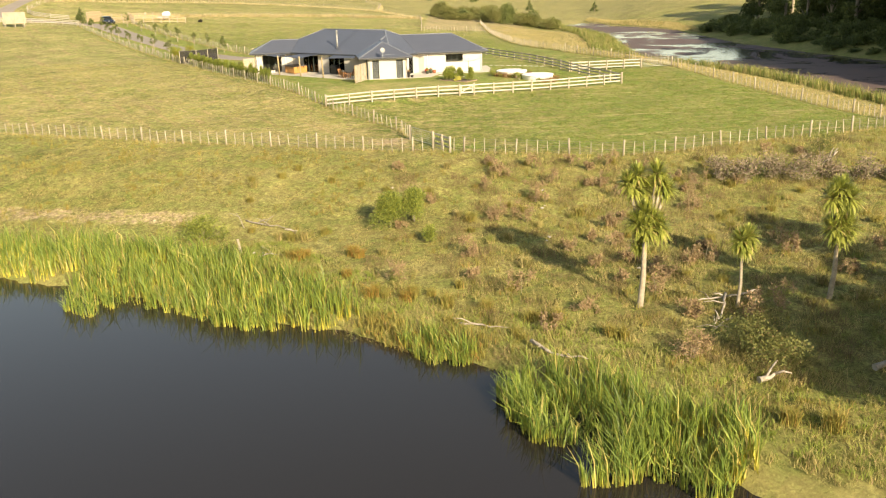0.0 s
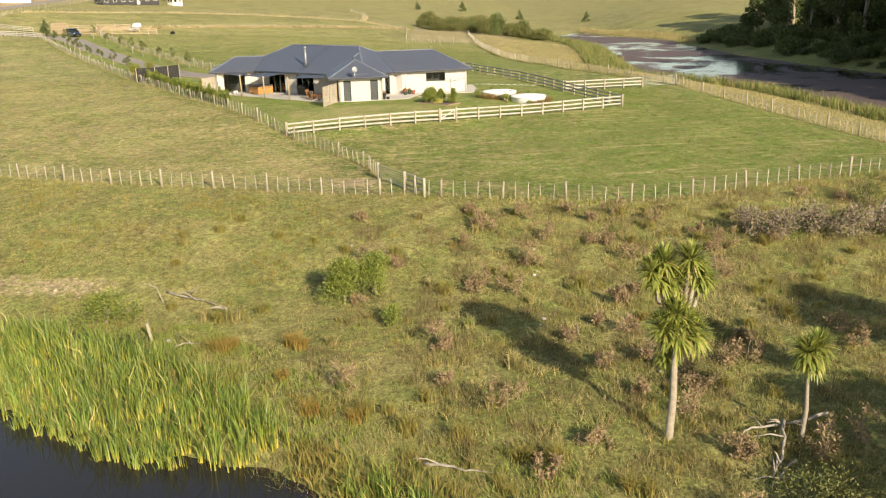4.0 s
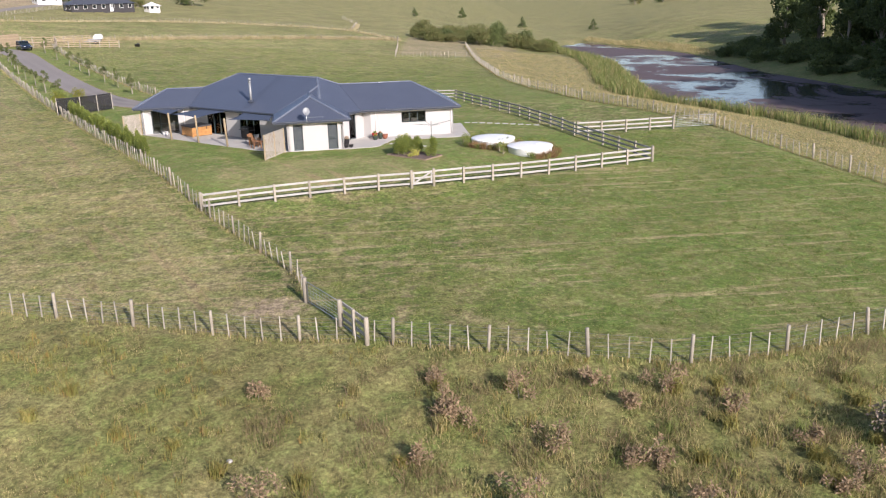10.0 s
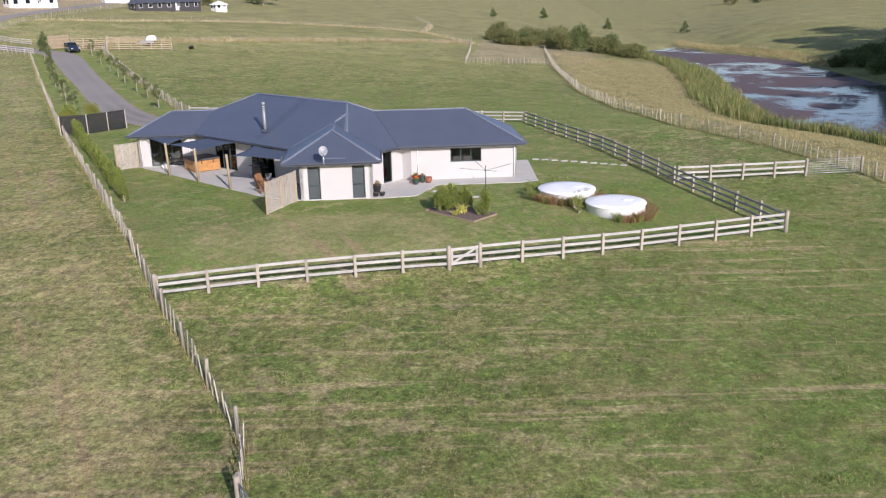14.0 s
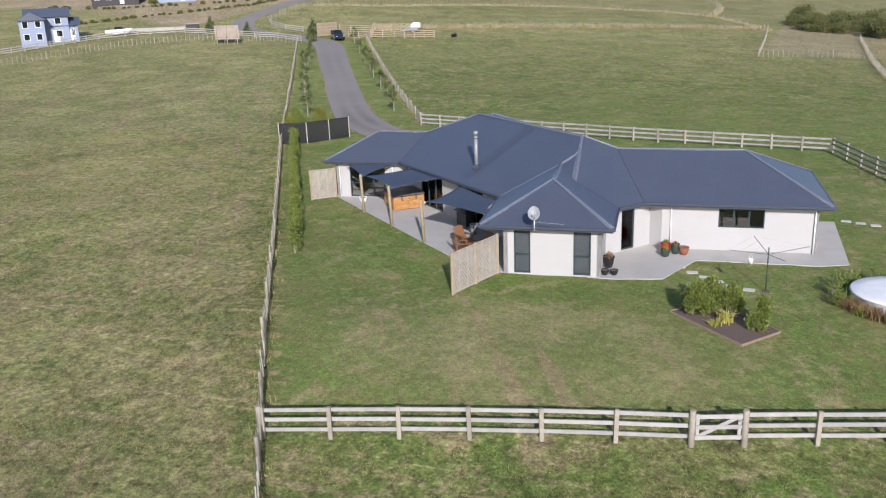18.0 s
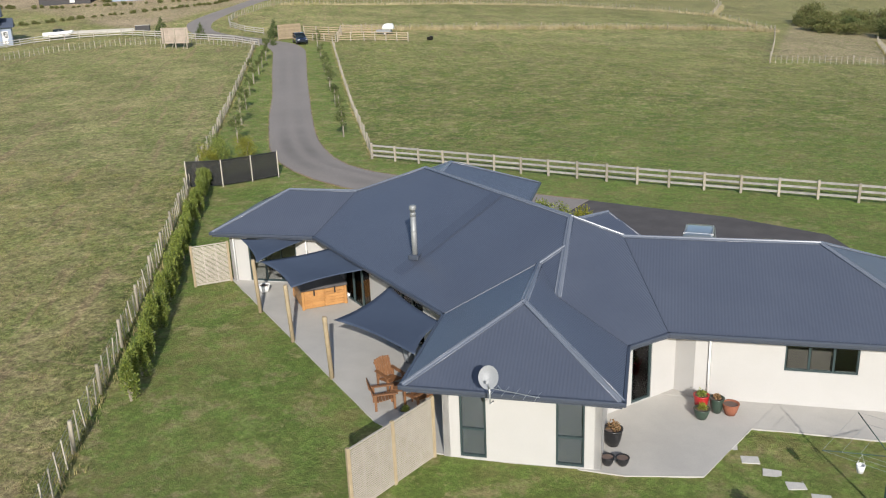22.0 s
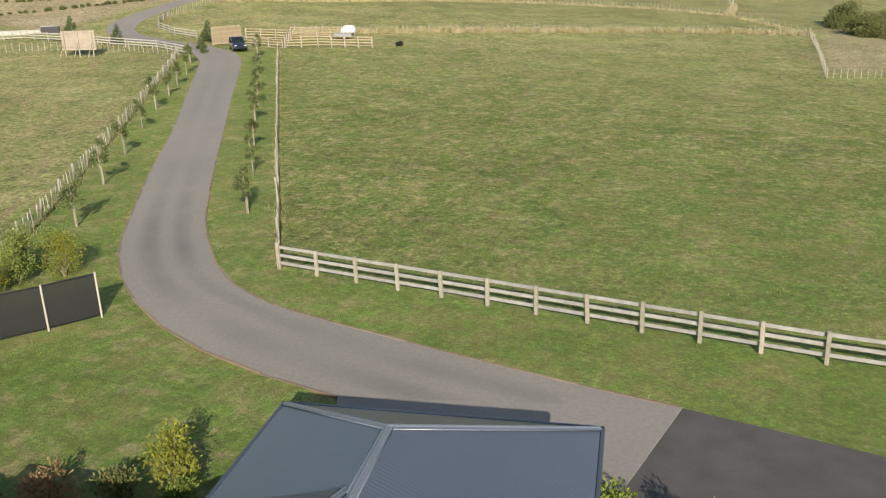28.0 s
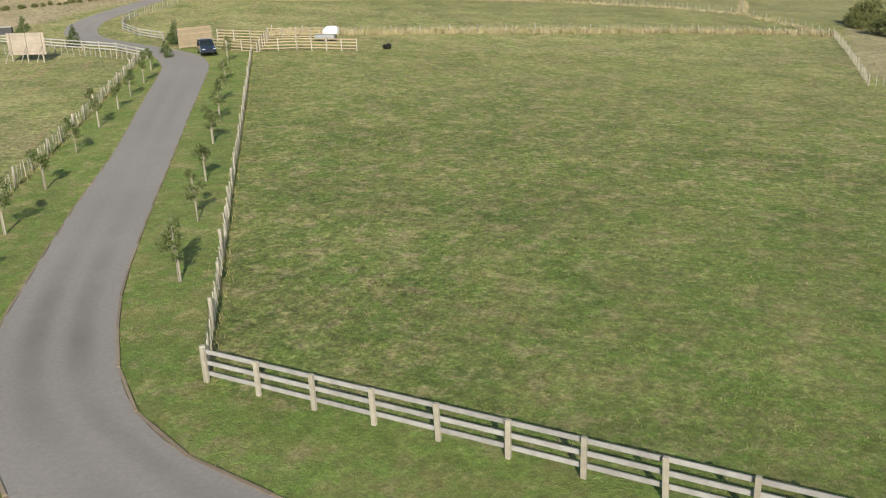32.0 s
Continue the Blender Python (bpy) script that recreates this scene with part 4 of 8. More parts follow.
_, EDGE_L, EDGE_R = ribbon(DRIVE_L, DRIVE_R, 0.035, "driveway", M_TRACKS, "pale grey chip-sealed driveway with darker tyre marks")
APRON = [(-12.4, 139.75), (-14.0, 136.0), (-15.5, 131.5), (-10.2, 127.2), (-1.5, 123.5), (2.4, 124.5), (2.9, 127.5), (3.4, 131.5), (1.0, 136.4), (-4.0, 138.3)]
parking = slab(APRON, 0.2, 0.985)
tagged(part("parking_area", parking, M_ASPH), "dark smooth asphalt parking area behind the house", "parking area", kind="structure")
link = slab([(-22.5, 136.95), (-20.4, 132.6), (-13.4, 133.6), (-12.3, 139.72), (-17.4, 138.95)], 0.2, 1.03)
tagged(part("driveway", link, M_TRACKS), "pale chip-sealed forecourt before the garage", "driveway", kind="structure")


# ---- plants: helpers ----
def mesh_np(name, verts, faces, mat):
    """A mesh from arrays: faces all of one number of corners."""
    me = bpy.data.meshes.new(name)
    k = faces.shape[1]
    me.vertices.add(len(verts))
    me.vertices.foreach_set("co", np.ascontiguousarray(verts, np.float32).ravel())
    me.loops.add(faces.size)
    me.loops.foreach_set("vertex_index", np.ascontiguousarray(faces, np.int32).ravel())
    me.polygons.add(len(faces))
    me.polygons.foreach_set("loop_start", np.arange(0, faces.size, k, dtype=np.int32))
    me.materials.append(mat)
    me.update(calc_edges=True)
    me.validate()
    return me


def blades(rng, base, height, width, lean, droop=0.15, heading=None, bend=0.0, short=False):
    """Upright blades at base places (n, 3): of two tapering pieces each, or short single ones."""
    n = len(base)
    turn = rng.uniform(0, 2 * np.pi, n)
    face = np.stack([np.cos(turn), np.sin(turn), np.zeros(n)], -1)
    way = rng.normal(0, 1, (n, 3)) * np.array([1, 1, 0]) * lean
    if heading is not None:
        way = way + np.asarray(heading) * bend
    h = height[:, None]
    up = np.array([0, 0, 1.0])
    mid = base + 0.55 * h * (up + 0.6 * way)
    tip = base + h * (up * (1 - droop) + 1.5 * way)
    w = width[:, None] * face / 2
    if short:
        return np.stack([base - w, base + w, tip], 1).reshape(-1, 3), np.arange(n)[:, None] * 3 + np.array([[0, 1, 2]])
    verts = np.stack([base - w, base + w, mid + 0.8 * w, mid - 0.8 * w, tip], 1).reshape(-1, 3)
    o = np.arange(n)[:, None] * 5
    tris = np.concatenate([o + np.array([[0, 1, 2]]), o + np.array([[0, 2, 3]]), o + np.array([[3, 2, 4]])])
    return verts, tris


def clumped(xy, scale, low, seed):
    """The places that fall in clumps of that many per metre, and how deep in a clump each lies."""
    n = np.array([noise.noise(Vector((x * scale, y * scale, seed))) for x, y in xy])
    return xy[n > low], (n[n > low] - low)


def grass_stuff(name, label, category, rng, xy, h0, h1, width, per, spread, lean, mat, heading=None, bend=0.0, sink=0.02, short=None, deep=None):
    """Tufts of blades on the ground, as one uncountable growth; deep makes the middle of a clump taller."""
    z = lie(xy[:, 0], xy[:, 1]) - sink
    size = rng.uniform(h0, h1, len(xy))
    if deep is not None:
        size = size * (0.7 + 1.1 * deep)
    base = np.repeat(np.column_stack([xy, z]), per, 0)
    base[:, :2] += rng.normal(0, spread, (len(base), 2))
    hh = np.repeat(size, per) * rng.uniform(0.6, 1.1, len(base))
    single = (h1 < 0.2 or name == "bank_grass") if short is None else short
    v, f = blades(rng, base, hh, np.full(len(base), width) * rng.uniform(0.7, 1.3, len(base)), lean, heading=heading, bend=bend, short=single)
    return tagged(part(name, mesh_np(name, v, f, mat), None), label, category, kind="stuff")


def in_poly(xy, poly):
    x, y = xy[:, 0], xy[:, 1]
    inside = np.zeros(len(xy), bool)
    for (x0, y0), (x1, y1) in zip(poly, poly[1:] + poly[:1]):
        if y0 != y1:
            inside ^= ((y0 > y) != (y1 > y)) & (x < (x1 - x0) * (y - y0) / (y1 - y0) + x0)
    return inside


def scatter(rng, poly, n):
    p = np.array(poly)
    lo, hi = p.min(0), p.max(0)
    xy = rng.uniform(lo, hi, (n, 2))
    return xy[in_poly(xy, poly)]


def leaf_cloud(rng, blobs, n, size, hollow=0.55, aspect=0.5, up=0.3):
    """Folded leaves filling the outer parts of several round clumps."""
    c = np.array([b[0] for b in blobs], float)
    r = np.array([b[1] if isinstance(b[1], (tuple, list)) else (b[1],) * 3 for b in blobs], float)
    pick = rng.choice(len(blobs), n, p=(r.prod(1) ** 0.67) / (r.prod(1) ** 0.67).sum())
    d = rng.normal(0, 1, (n, 3))
    d /= np.linalg.norm(d, axis=1)[:, None]
    at = c[pick] + d * r[pick] * rng.uniform(hollow, 1.05, n)[:, None]
    out = d * 0.8 + rng.normal(0, 0.6, (n, 3)) + np.array([0, 0, up])
    out /= np.linalg.norm(out, axis=1)[:, None]
    side = np.cross(out, rng.normal(0, 1, (n, 3)))
    side /= np.linalg.norm(side, axis=1)[:, None] + 1e-9
    s = (size * rng.uniform(0.6, 1.35, n))[:, None]
    verts = np.stack([at, at + s * (0.5 * out + aspect * 0.5 * side), at + s * out, at + s * (0.5 * out - aspect * 0.5 * side)], 1).reshape(-1, 3)
    faces = np.arange(n)[:, None] * 4 + np.array([[0, 1, 2, 3]])
    return verts, faces


G_REED = leafy("reed_leaf", (0.245, 0.31, 0.066), (0.075, 0.135, 0.034), 0.5, 0.3, 0.45, (0.46, 0.39, 0.14), 0.07, base=(0.72, 0.58, 0.11))
G_REED_LOW = leafy("bent_reed_leaf", (0.42, 0.36, 0.10), (0.28, 0.30, 0.07), 0.2, 0.4)
G_DRY = leafy("dry_grass", (0.50, 0.41, 0.19), (0.19, 0.20, 0.06), 0.6, 0.4, 0.7, (0.33, 0.235, 0.14), 0.12, (0.20, 0.245, 0.065), 0.6)
G_TUSSOCK = leafy("tussock_grass", (0.33, 0.28, 0.085), (0.20, 0.205, 0.055), 0.3, 0.4, 0.6, (0.32, 0.21, 0.07), 0.15)
G_SWARD_DRY = leafy("dry_pasture_grass", (0.335, 0.31, 0.115), (0.195, 0.21, 0.064), 0.5, 0.4, 0.7, (0.39, 0.295, 0.165), 0.22, (0.44, 0.375, 0.20), 0.8)
G_GREEN = leafy("green_pasture_grass", (0.20, 0.26, 0.06), (0.115, 0.17, 0.036), 0.45, 0.4, 0.7, (0.40, 0.33, 0.16), 0.10, (0.36, 0.32, 0.145), 0.75)
G_SWARD = leafy("pasture_grass", (0.235, 0.27, 0.07), (0.145, 0.195, 0.045), 0.45, 0.4, 0.7, (0.42, 0.36, 0.18), 0.15, (0.44, 0.39, 0.20), 0.7)
G_LAWN = leafy("lawn_grass", (0.28, 0.325, 0.084), (0.195, 0.25, 0.056), 0.3, 0.4, 0.7, (0.36, 0.31, 0.15), 0.08, (0.35, 0.305, 0.13), 0.3)
G_SHRUB = leafy("bright_shrub_leaf", (0.27, 0.30, 0.065), (0.085, 0.125, 0.03), 0.25, 0.25)
G_HEDGE = leafy("hedge_leaf", (0.25, 0.28, 0.055), (0.07, 0.11, 0.024), 0.25, 0.2, 0.45)
G_DARK = leafy("dark_tree_leaf", (0.115, 0.148, 0.047), (0.060, 0.084, 0.029), 0.35, 0.25, 0.6)
G_GROVE = leafy("olive_tree_leaf", (0.15, 0.18, 0.055), (0.072, 0.098, 0.034), 0.4, 0.25, 0.6)
G_SCRUB = leafy("scrub_leaf", (0.19, 0.20, 0.065), (0.085, 0.10, 0.035), 0.4, 0.25, 0.7, (0.17, 0.13, 0.06), 0.12)
G_OAK = leafy("young_tree_leaf", (0.185, 0.21, 0.075), (0.08, 0.105, 0.035), 0.3, 0.4, 0.5)
G_CABBAGE = leafy("cabbage_tree_leaf", (0.42, 0.44, 0.12), (0.19, 0.24, 0.06), 0.25, 0.45, 0.4, (0.50, 0.40, 0.18), 0.08)
G_DOCK = leafy("brown_weed", (0.36, 0.255, 0.155), (0.20, 0.145, 0.085), 0.3, 0.2, 0.8, (0.17, 0.18, 0.06), 0.08)
G_BRAMBLE = leafy("dead_bramble", (0.30, 0.245, 0.19), (0.15, 0.115, 0.085), 0.35, 0.1, 0.9, (0.13, 0.15, 0.05), 0.2)
G_FLAX = leafy("yellow_flax", (0.55, 0.48, 0.12), (0.35, 0.38, 0.10), 0.2, 0.3, 0.4)
G_SEED = leafy("brown_seeding_grass", (0.27, 0.195, 0.105), (0.125, 0.115, 0.05), 0.4, 0.3, 0.8)
G_RUST = leafy("rust_grass", (0.33, 0.19, 0.10), (0.22, 0.16, 0.07), 0.3, 0.3, 0.6)
G_RUSH = leafy("rush_leaf", (0.21, 0.235, 0.065), (0.09, 0.13, 0.035), 0.4, 0.3, 0.6, (0.33, 0.27, 0.12), 0.25)
G_TAN = leafy("tan_grass", (0.53, 0.43, 0.215), (0.33, 0.28, 0.13), 0.4, 0.4, 0.7, (0.20, 0.22, 0.07), 0.2)
G_SEDGE = leafy("sedge_leaf", (0.36, 0.26, 0.07), (0.22, 0.20, 0.055), 0.3, 0.35, 0.6, (0.34, 0.19, 0.06), 0.25)
G_LIME = leafy("lime_shrub_leaf", (0.30, 0.29, 0.04), (0.19, 0.20, 0.04), 0.2, 0.4)
M_BARK = material("grey_bark", (0.30, 0.26, 0.20), 0.95, 0.0, (0.20, 0.17, 0.13), 6.0, 0.8, 30.0, 0.25, 0.01, 30.0)
M_PALEBARK = material("pale_bark", (0.29, 0.255, 0.20), 0.95, 0.0, (0.19, 0.165, 0.125), 6.0, 0.8, 30.0, 0.2, 0.01, 30.0)
M_DEAD = material("bleached_dead_wood", (0.33, 0.30, 0.26), 0.95, 0.0, (0.19, 0.165, 0.135), 5.0, 0.8, 25.0, 0.2, 0.01, 30.0)

# ---- the bank: reeds, grass, weeds ----
RNG = np.random.default_rng(11)
REEDS = [[(-60, 67.0), (-44, 62.3), (-26.5, 56.2), (-20.8, 56.2), (-19.9, 52.0), (-17.7, 49.8), (-16.5, 52.3), (-13.6, 50.9), (-10.8, 48.6), (-7.6, 48.2), (-5.0, 47.8), (-3.4, 48.8), (-6.0, 51.9), (-10.4, 55.3), (-14.6, 57.8), (-19, 60.0), (-27, 61.6), (-44, 66.0), (-60, 71)],
         [(1.9, 41.4), (3.2, 38.0), (5.6, 35.2), (8.5, 34.3), (11.3, 34.6), (11.2, 36.6), (8.6, 39.2), (5.6, 41.8), (3.4, 42.8)]]


def reed_bed(poly, dense, seed, label, h=(1.25, 2.0), bend=1.2):
    """Clumped upright leaves, each with its own height and lean; the bases are yellowed."""
    rng = np.random.default_rng(seed)
    big = np.array(poly)
    lo, hi = big.min(0) - 1.5, big.max(0) + 1.5
    xy = rng.uniform(lo, hi, (dense, 2))
    warp = np.array([(noise.noise(Vector((x * 0.5, y * 0.5, seed))), noise.noise(Vector((x * 0.5, y * 0.5, seed + 9)))) for x, y in xy])
    fine = np.array([noise.noise(Vector((x * 2.2, y * 2.2, seed + 5))) for x, y in xy])
    xy, warp, fine = [v[in_poly(xy + warp * bend, poly)] for v in (xy, warp, fine)]
    keep = fine > 0.0 + 0.35 * np.minimum(warp[:, 1], 0)
    xy, warp, fine = xy[keep], warp[keep], fine[keep]
    z = np.maximum(lie(xy[:, 0], xy[:, 1]), NEAR_WATER - 0.3)
    base = np.column_stack([xy, z])
    hh = rng.uniform(*h, len(xy)) * (0.72 + 1.0 * np.clip(fine, 0, 0.35) + 0.5 * warp[:, 0]) * np.where(rng.random(len(xy)) < 0.2, 0.6, 1.0)
    v, f = blades(rng, base, hh, rng.uniform(0.028, 0.06, len(xy)), 0.17, 0.08, (-0.8, 0.25, 0), 0.06)
    bed = thing("reed_bed", label, "reeds")
    me = mesh_np("leaves", v, f, G_REED)
    me.attributes.new("along", "FLOAT", "POINT").data.foreach_set("value", np.tile(np.array([0, 0, 0.55, 0.55, 1.0]), len(xy)).astype(np.float32))
    tagged(part("leaves", me, None, bed), kind="stuff")
    fall = rng.random(len(xy)) < 0.03
    v, f = blades(rng, base[fall], hh[fall] * 0.9, np.full(fall.sum(), 0.04), 0.28, 0.45)
    me = mesh_np("fallen_leaves", v, f, G_REED_LOW)
    tagged(part("fallen_leaves", me, None, bed, "bent yellowed reed leaves"), kind="stuff")
    return bed


reed_bed(REEDS[0], 150000, 21, "tall yellow-green reed bed standing in the pond margin", (1.1, 1.9), 0.8)
reed_bed(REEDS[1], 26000, 22, "bright green reed clump at the pond edge", (1.2, 2.1))
reed_bed([(-1.9, 46.3), (-1.0, 44.8), (-0.2, 44.0), (1.5, 43.9), (1.7, 44.8), (0.4, 45.8), (-0.9, 46.7)], 6500, 23, "small yellow-green reed tuft at the water's edge", (0.7, 1.3), 0.4)

BANK = [(-70, 76), (-45, 64), (-27, 58), (-18, 54.5), (-10, 50.5), (-4.5, 48.3), (-1.9, 46.4), (1.7, 45), (6, 41.3), (11.5, 34.4), (20, 30.4), (45, 22.5), (60, 40), (60, 84), (36, 79.0), (22, 75.0), (13, 73.0), (4, 74.2), (-4, 75.4), (-11, 77.2), (-22, 80.1), (-45, 87), (-70, 95)]
xy = scatter(RNG, BANK, 190000)
xy = xy[(xy[:, 0] > -32) & (xy[:, 0] < 44)]
xy, deep = clumped(xy, 0.9, -0.22, 7.0)
rank = smooth_step(-5.0, 5.0, xy[:, 0] - 0.25 * (xy[:, 1] - 55)) + 0.5 * smooth_step(4.0, 0.5, xy[:, 1] - np.interp(xy[:, 0], SHORE_X, SHORE_Y) - 2)
deep = deep * (0.35 + 0.65 * np.clip(rank, 0, 1)) - 0.38 * (1 - np.clip(rank, 0, 1))
grass_stuff("rough_grass", "rough dry summer grass on the bank", "grass", RNG, xy, 0.16, 0.42, 0.028, 7, 0.11, 0.22, G_DRY, short=True, deep=deep)
xy = scatter(RNG, BANK, 16000)
wave = np.array([noise.noise(Vector((x * 0.22, y * 0.22, 3.0))) for x, y in xy])
grass_stuff("tussock_grass", "taller straw-coloured tussock grass on the bank", "grass", RNG, xy[wave > 0.05], 0.25, 0.6, 0.024, 12, 0.10, 0.26, G_TUSSOCK)
xy = scatter(RNG, [(-14, 51.5), (-4, 48.8), (2, 46), (11.8, 35), (20, 31), (26, 29), (24, 36), (16, 39.5), (11, 42.5), (6, 46.5), (-2, 51), (-5, 55.5), (-10, 59), (-14, 59.5), (-16, 57)], 14000)
xy = np.concatenate([xy, scatter(RNG, [(-13.2, 59.6), (-9.6, 59.2), (-7.4, 57.0), (-6.4, 54.6), (-8.4, 54.4), (-11.0, 56.4)], 1500)])
grass_stuff("lush_grass", "green waterside grass and weeds", "grass", RNG, xy, 0.15, 0.4, 0.03, 8, 0.10, 0.3, G_LAWN)
# brown seeding heads in the rank grass
seed_rng = np.random.default_rng(71)
xy = scatter(seed_rng, [(-6, 54), (2, 47.5), (9, 44), (14, 40), (30, 46), (40, 60), (38, 78), (22, 74.4), (13, 72.6), (2, 73.8), (-4, 72), (-2, 62)], 26000)
xy, deep = clumped(xy, 0.55, 0.10, 33.0)
grass_stuff("seeding_grass", "tall brown seeding grass in the rank part of the bank", "grass", seed_rng, xy, 0.3, 0.65, 0.022, 7, 0.14, 0.22, G_SEED, short=True, deep=deep)
# brown stalks and green rushes along the muddy edge
edge_rng = np.random.default_rng(72)
EDGE = [(-5.4, 47.7), (-1.9, 45.7), (1.7, 43.9), (5.5, 39.7), (6.0, 40.9), (2.3, 45.3), (-1.3, 47.2), (-4.6, 49.0)]
grass_stuff("edge_stalks", "broken brown stalks along the muddy water's edge", "grass", edge_rng, scatter(edge_rng, EDGE, 1900), 0.12, 0.4, 0.03, 6, 0.12, 0.5, G_SEED, short=True)
grass_stuff("edge_rushes", "short green rushes along the muddy water's edge", "grass", edge_rng, scatter(edge_rng, EDGE, 700), 0.25, 0.6, 0.03, 6, 0.10, 0.3, G_RUSH, short=True)
# rusty edge tufts at the water
xy = scatter(RNG, [(-4, 47.8), (-1.9, 45.6), (1.8, 44.2), (2.6, 45.6), (-1, 47.4), (-3.4, 49)], 520)
xy = xy[:240]
grass_stuff("reed_tuft", "rusty reed and sedge tufts at the water's edge", "grass", RNG, xy, 0.3, 0.85, 0.035, 8, 0.12, 0.28, G_TUSSOCK)


def tussock(x, y, h, n, mat, name, label, seed, width=0.03, lean=0.3):
    rng = np.random.default_rng(seed)
    base = np.column_stack([rng.normal(0, 0.10 * h + 0.05, (n, 2)), np.full(n, -0.05)])
    v, f = blades(rng, base, rng.uniform(0.6, 1.0, n) * h, np.full(n, width), lean, 0.2)
    return tagged(part(name, mesh_np(name, v, f, mat), None, m=pose(x, y, lie_at(x, y))), label, "grass tussock")


for k in range(120):
    x, y = RNG.uniform(-14, 26), RNG.uniform(44, 72)
    if y - np.interp(x, SHORE_X, SHORE_Y) < 2:
        continue
    tussock(x, y, RNG.uniform(0.5, 0.95), 130, G_TUSSOCK if k % 3 else G_DRY, "grass_tussock", "straw-yellow grass tussock on the bank", 100 + k)
for x, y, h in ((-1.4, 50.6, 1.0), (0.3, 49.3, 1.1), (2.2, 48.6, 0.9), (-7.2, 53.6, 0.9), (5.4, 46.8, 1.0), (7.5, 45.0, 0.9), (12.6, 37.6, 1.1), (14, 37.2, 1.2)):
    tussock(x, y, h, 220, G_TUSSOCK, "grass_tussock", "orange-tipped sedge tussock near the water", int(h * 1000 + x * 7 + 500), 0.03, 0.25)


for k, (x, y, h) in enumerate(((-8.2, 56.4, 0.95), (-5.1, 56.8, 0.9), (-3.5, 50.9, 0.95), (-1.7, 50.2, 0.85), (-5.1, 53.8, 0.6), (-7.8, 56.7, 0.8), (-4.7, 56.4, 0.8))):
    tussock(x, y, h, 260, G_SEDGE, "sedge_tussock", "orange-brown sedge tussock on the green bank", 980 + k, 0.028, 0.3)
t = thing("old_post", "old leaning grey fence post behind the reeds", "post", pose(-11.8, 57.8, lie_at(-11.8, 57.8), 0, -8, 20))
part("post", block(-0.07, -0.05, -0.3, 0.07, 0.05, 0.95, 0.015), M_BARK, t)


def weed(x, y, h, seed):
    """A brown seeding weed: stalks with clusters."""
    rng = np.random.default_rng(seed)
    w = thing("seeding_weed", "dry brown seeding weed among the grass", "weed", pose(x, y, lie_at(x, y)))
    blobs = [((rng.normal(0, 0.3) * h, rng.normal(0, 0.22) * h, h * rng.uniform(0.15, 0.9)), (0.11 * h + 0.05, 0.11 * h + 0.05, 0.2 * h + 0.05)) for _ in range(10)]
    v, f = leaf_cloud(rng, blobs, 560, 0.13, 0.1, 0.36)
    tagged(part("seed_head", mesh_np("seed_head", v, f, G_DOCK), None, w), kind="stuff")
    top = max(blobs, key=lambda c: c[0][2])[0]
    part("stalk", tube([(0, 0, -0.1), (top[0] * 0.4, top[1] * 0.4, top[2] * 0.5), top], [0.014, 0.011, 0.006], 5), M_BARK, w)
    return w


for k in range(74):
    x, y = RNG.uniform(-4, 32), RNG.uniform(46, 73)
    if RNG.random() < 0.3:
        x = RNG.uniform(2, 14)
    weed(x, y, RNG.uniform(0.55, 1.35), 300 + k)


M_STONE = material("pale_limestone", (0.40, 0.385, 0.35), 0.9, 0.0, (0.28, 0.265, 0.235), 6.0, 0.7, 30.0, 0.2)
for k, (x, y, r) in enumerate(((6.2, 58.0, 0.16), (6.0, 57.4, 0.11), (6.3, 63.2, 0.15), (6.5, 63.6, 0.10), (6.6, 66.3, 0.13), (-3.6, 67.6, 0.15), (10.2, 52.3, 0.14), (-11.0, 57.6, 0.17), (-10.4, 57.5, 0.14))):
    bm = bmesh.new()
    bmesh.ops.create_icosphere(bm, subdivisions=2, radius=0.7 * r)
    for v in bm.verts:
        v.co *= 1 + 0.35 * noise.noise(v.co * 6 + Vector((k, 0, 0)))
        v.co.z *= 0.6
    tagged(part("stone", bm, M_STONE, m=pose(x, y, lie_at(x, y) + 0.12 * r + 0.1, 0, 0, 50 * k)), "pale weathered stone lying in the bank grass", "stone", "bank stones")


def bush(x, y, w, h, n, mat, label, seed, name="shrub", leaf=0.10, trunk=True, category="shrub", z=None, up=0.3):
    """A rounded uneven shrub: stems and leafy clumps."""
    rng = np.random.default_rng(seed)
    t = thing(name, label, category, pose(x, y, lie_at(x, y) if z is None else z))
    blobs = []
    for _ in range(11):
        a, q = rng.uniform(0, 6.283), rng.uniform(0.2, 0.82)
        r = rng.uniform(0.1, 0.75) * w / 2 * (1.15 - 0.6 * q)
        blobs.append(((r * math.cos(a), r * math.sin(a), h * q), (w * rng.uniform(0.18, 0.30), w * rng.uniform(0.18, 0.30), h * rng.uniform(0.2, 0.3))))
    v, f = leaf_cloud(rng, blobs, n, leaf, 0.4, 0.5, up)
    part("foliage", mesh_np("foliage", v, f, mat), None, t)
    if trunk:
        bm = bmesh.new()
        for b, _ in blobs[:7]:
            tube([(0, 0, -0.1), (b[0] * 0.4, b[1] * 0.4, b[2] * 0.5), b], [0.03, 0.02, 0.008], 5, bm)
        part("stem", bm, M_BARK, t)
    return t


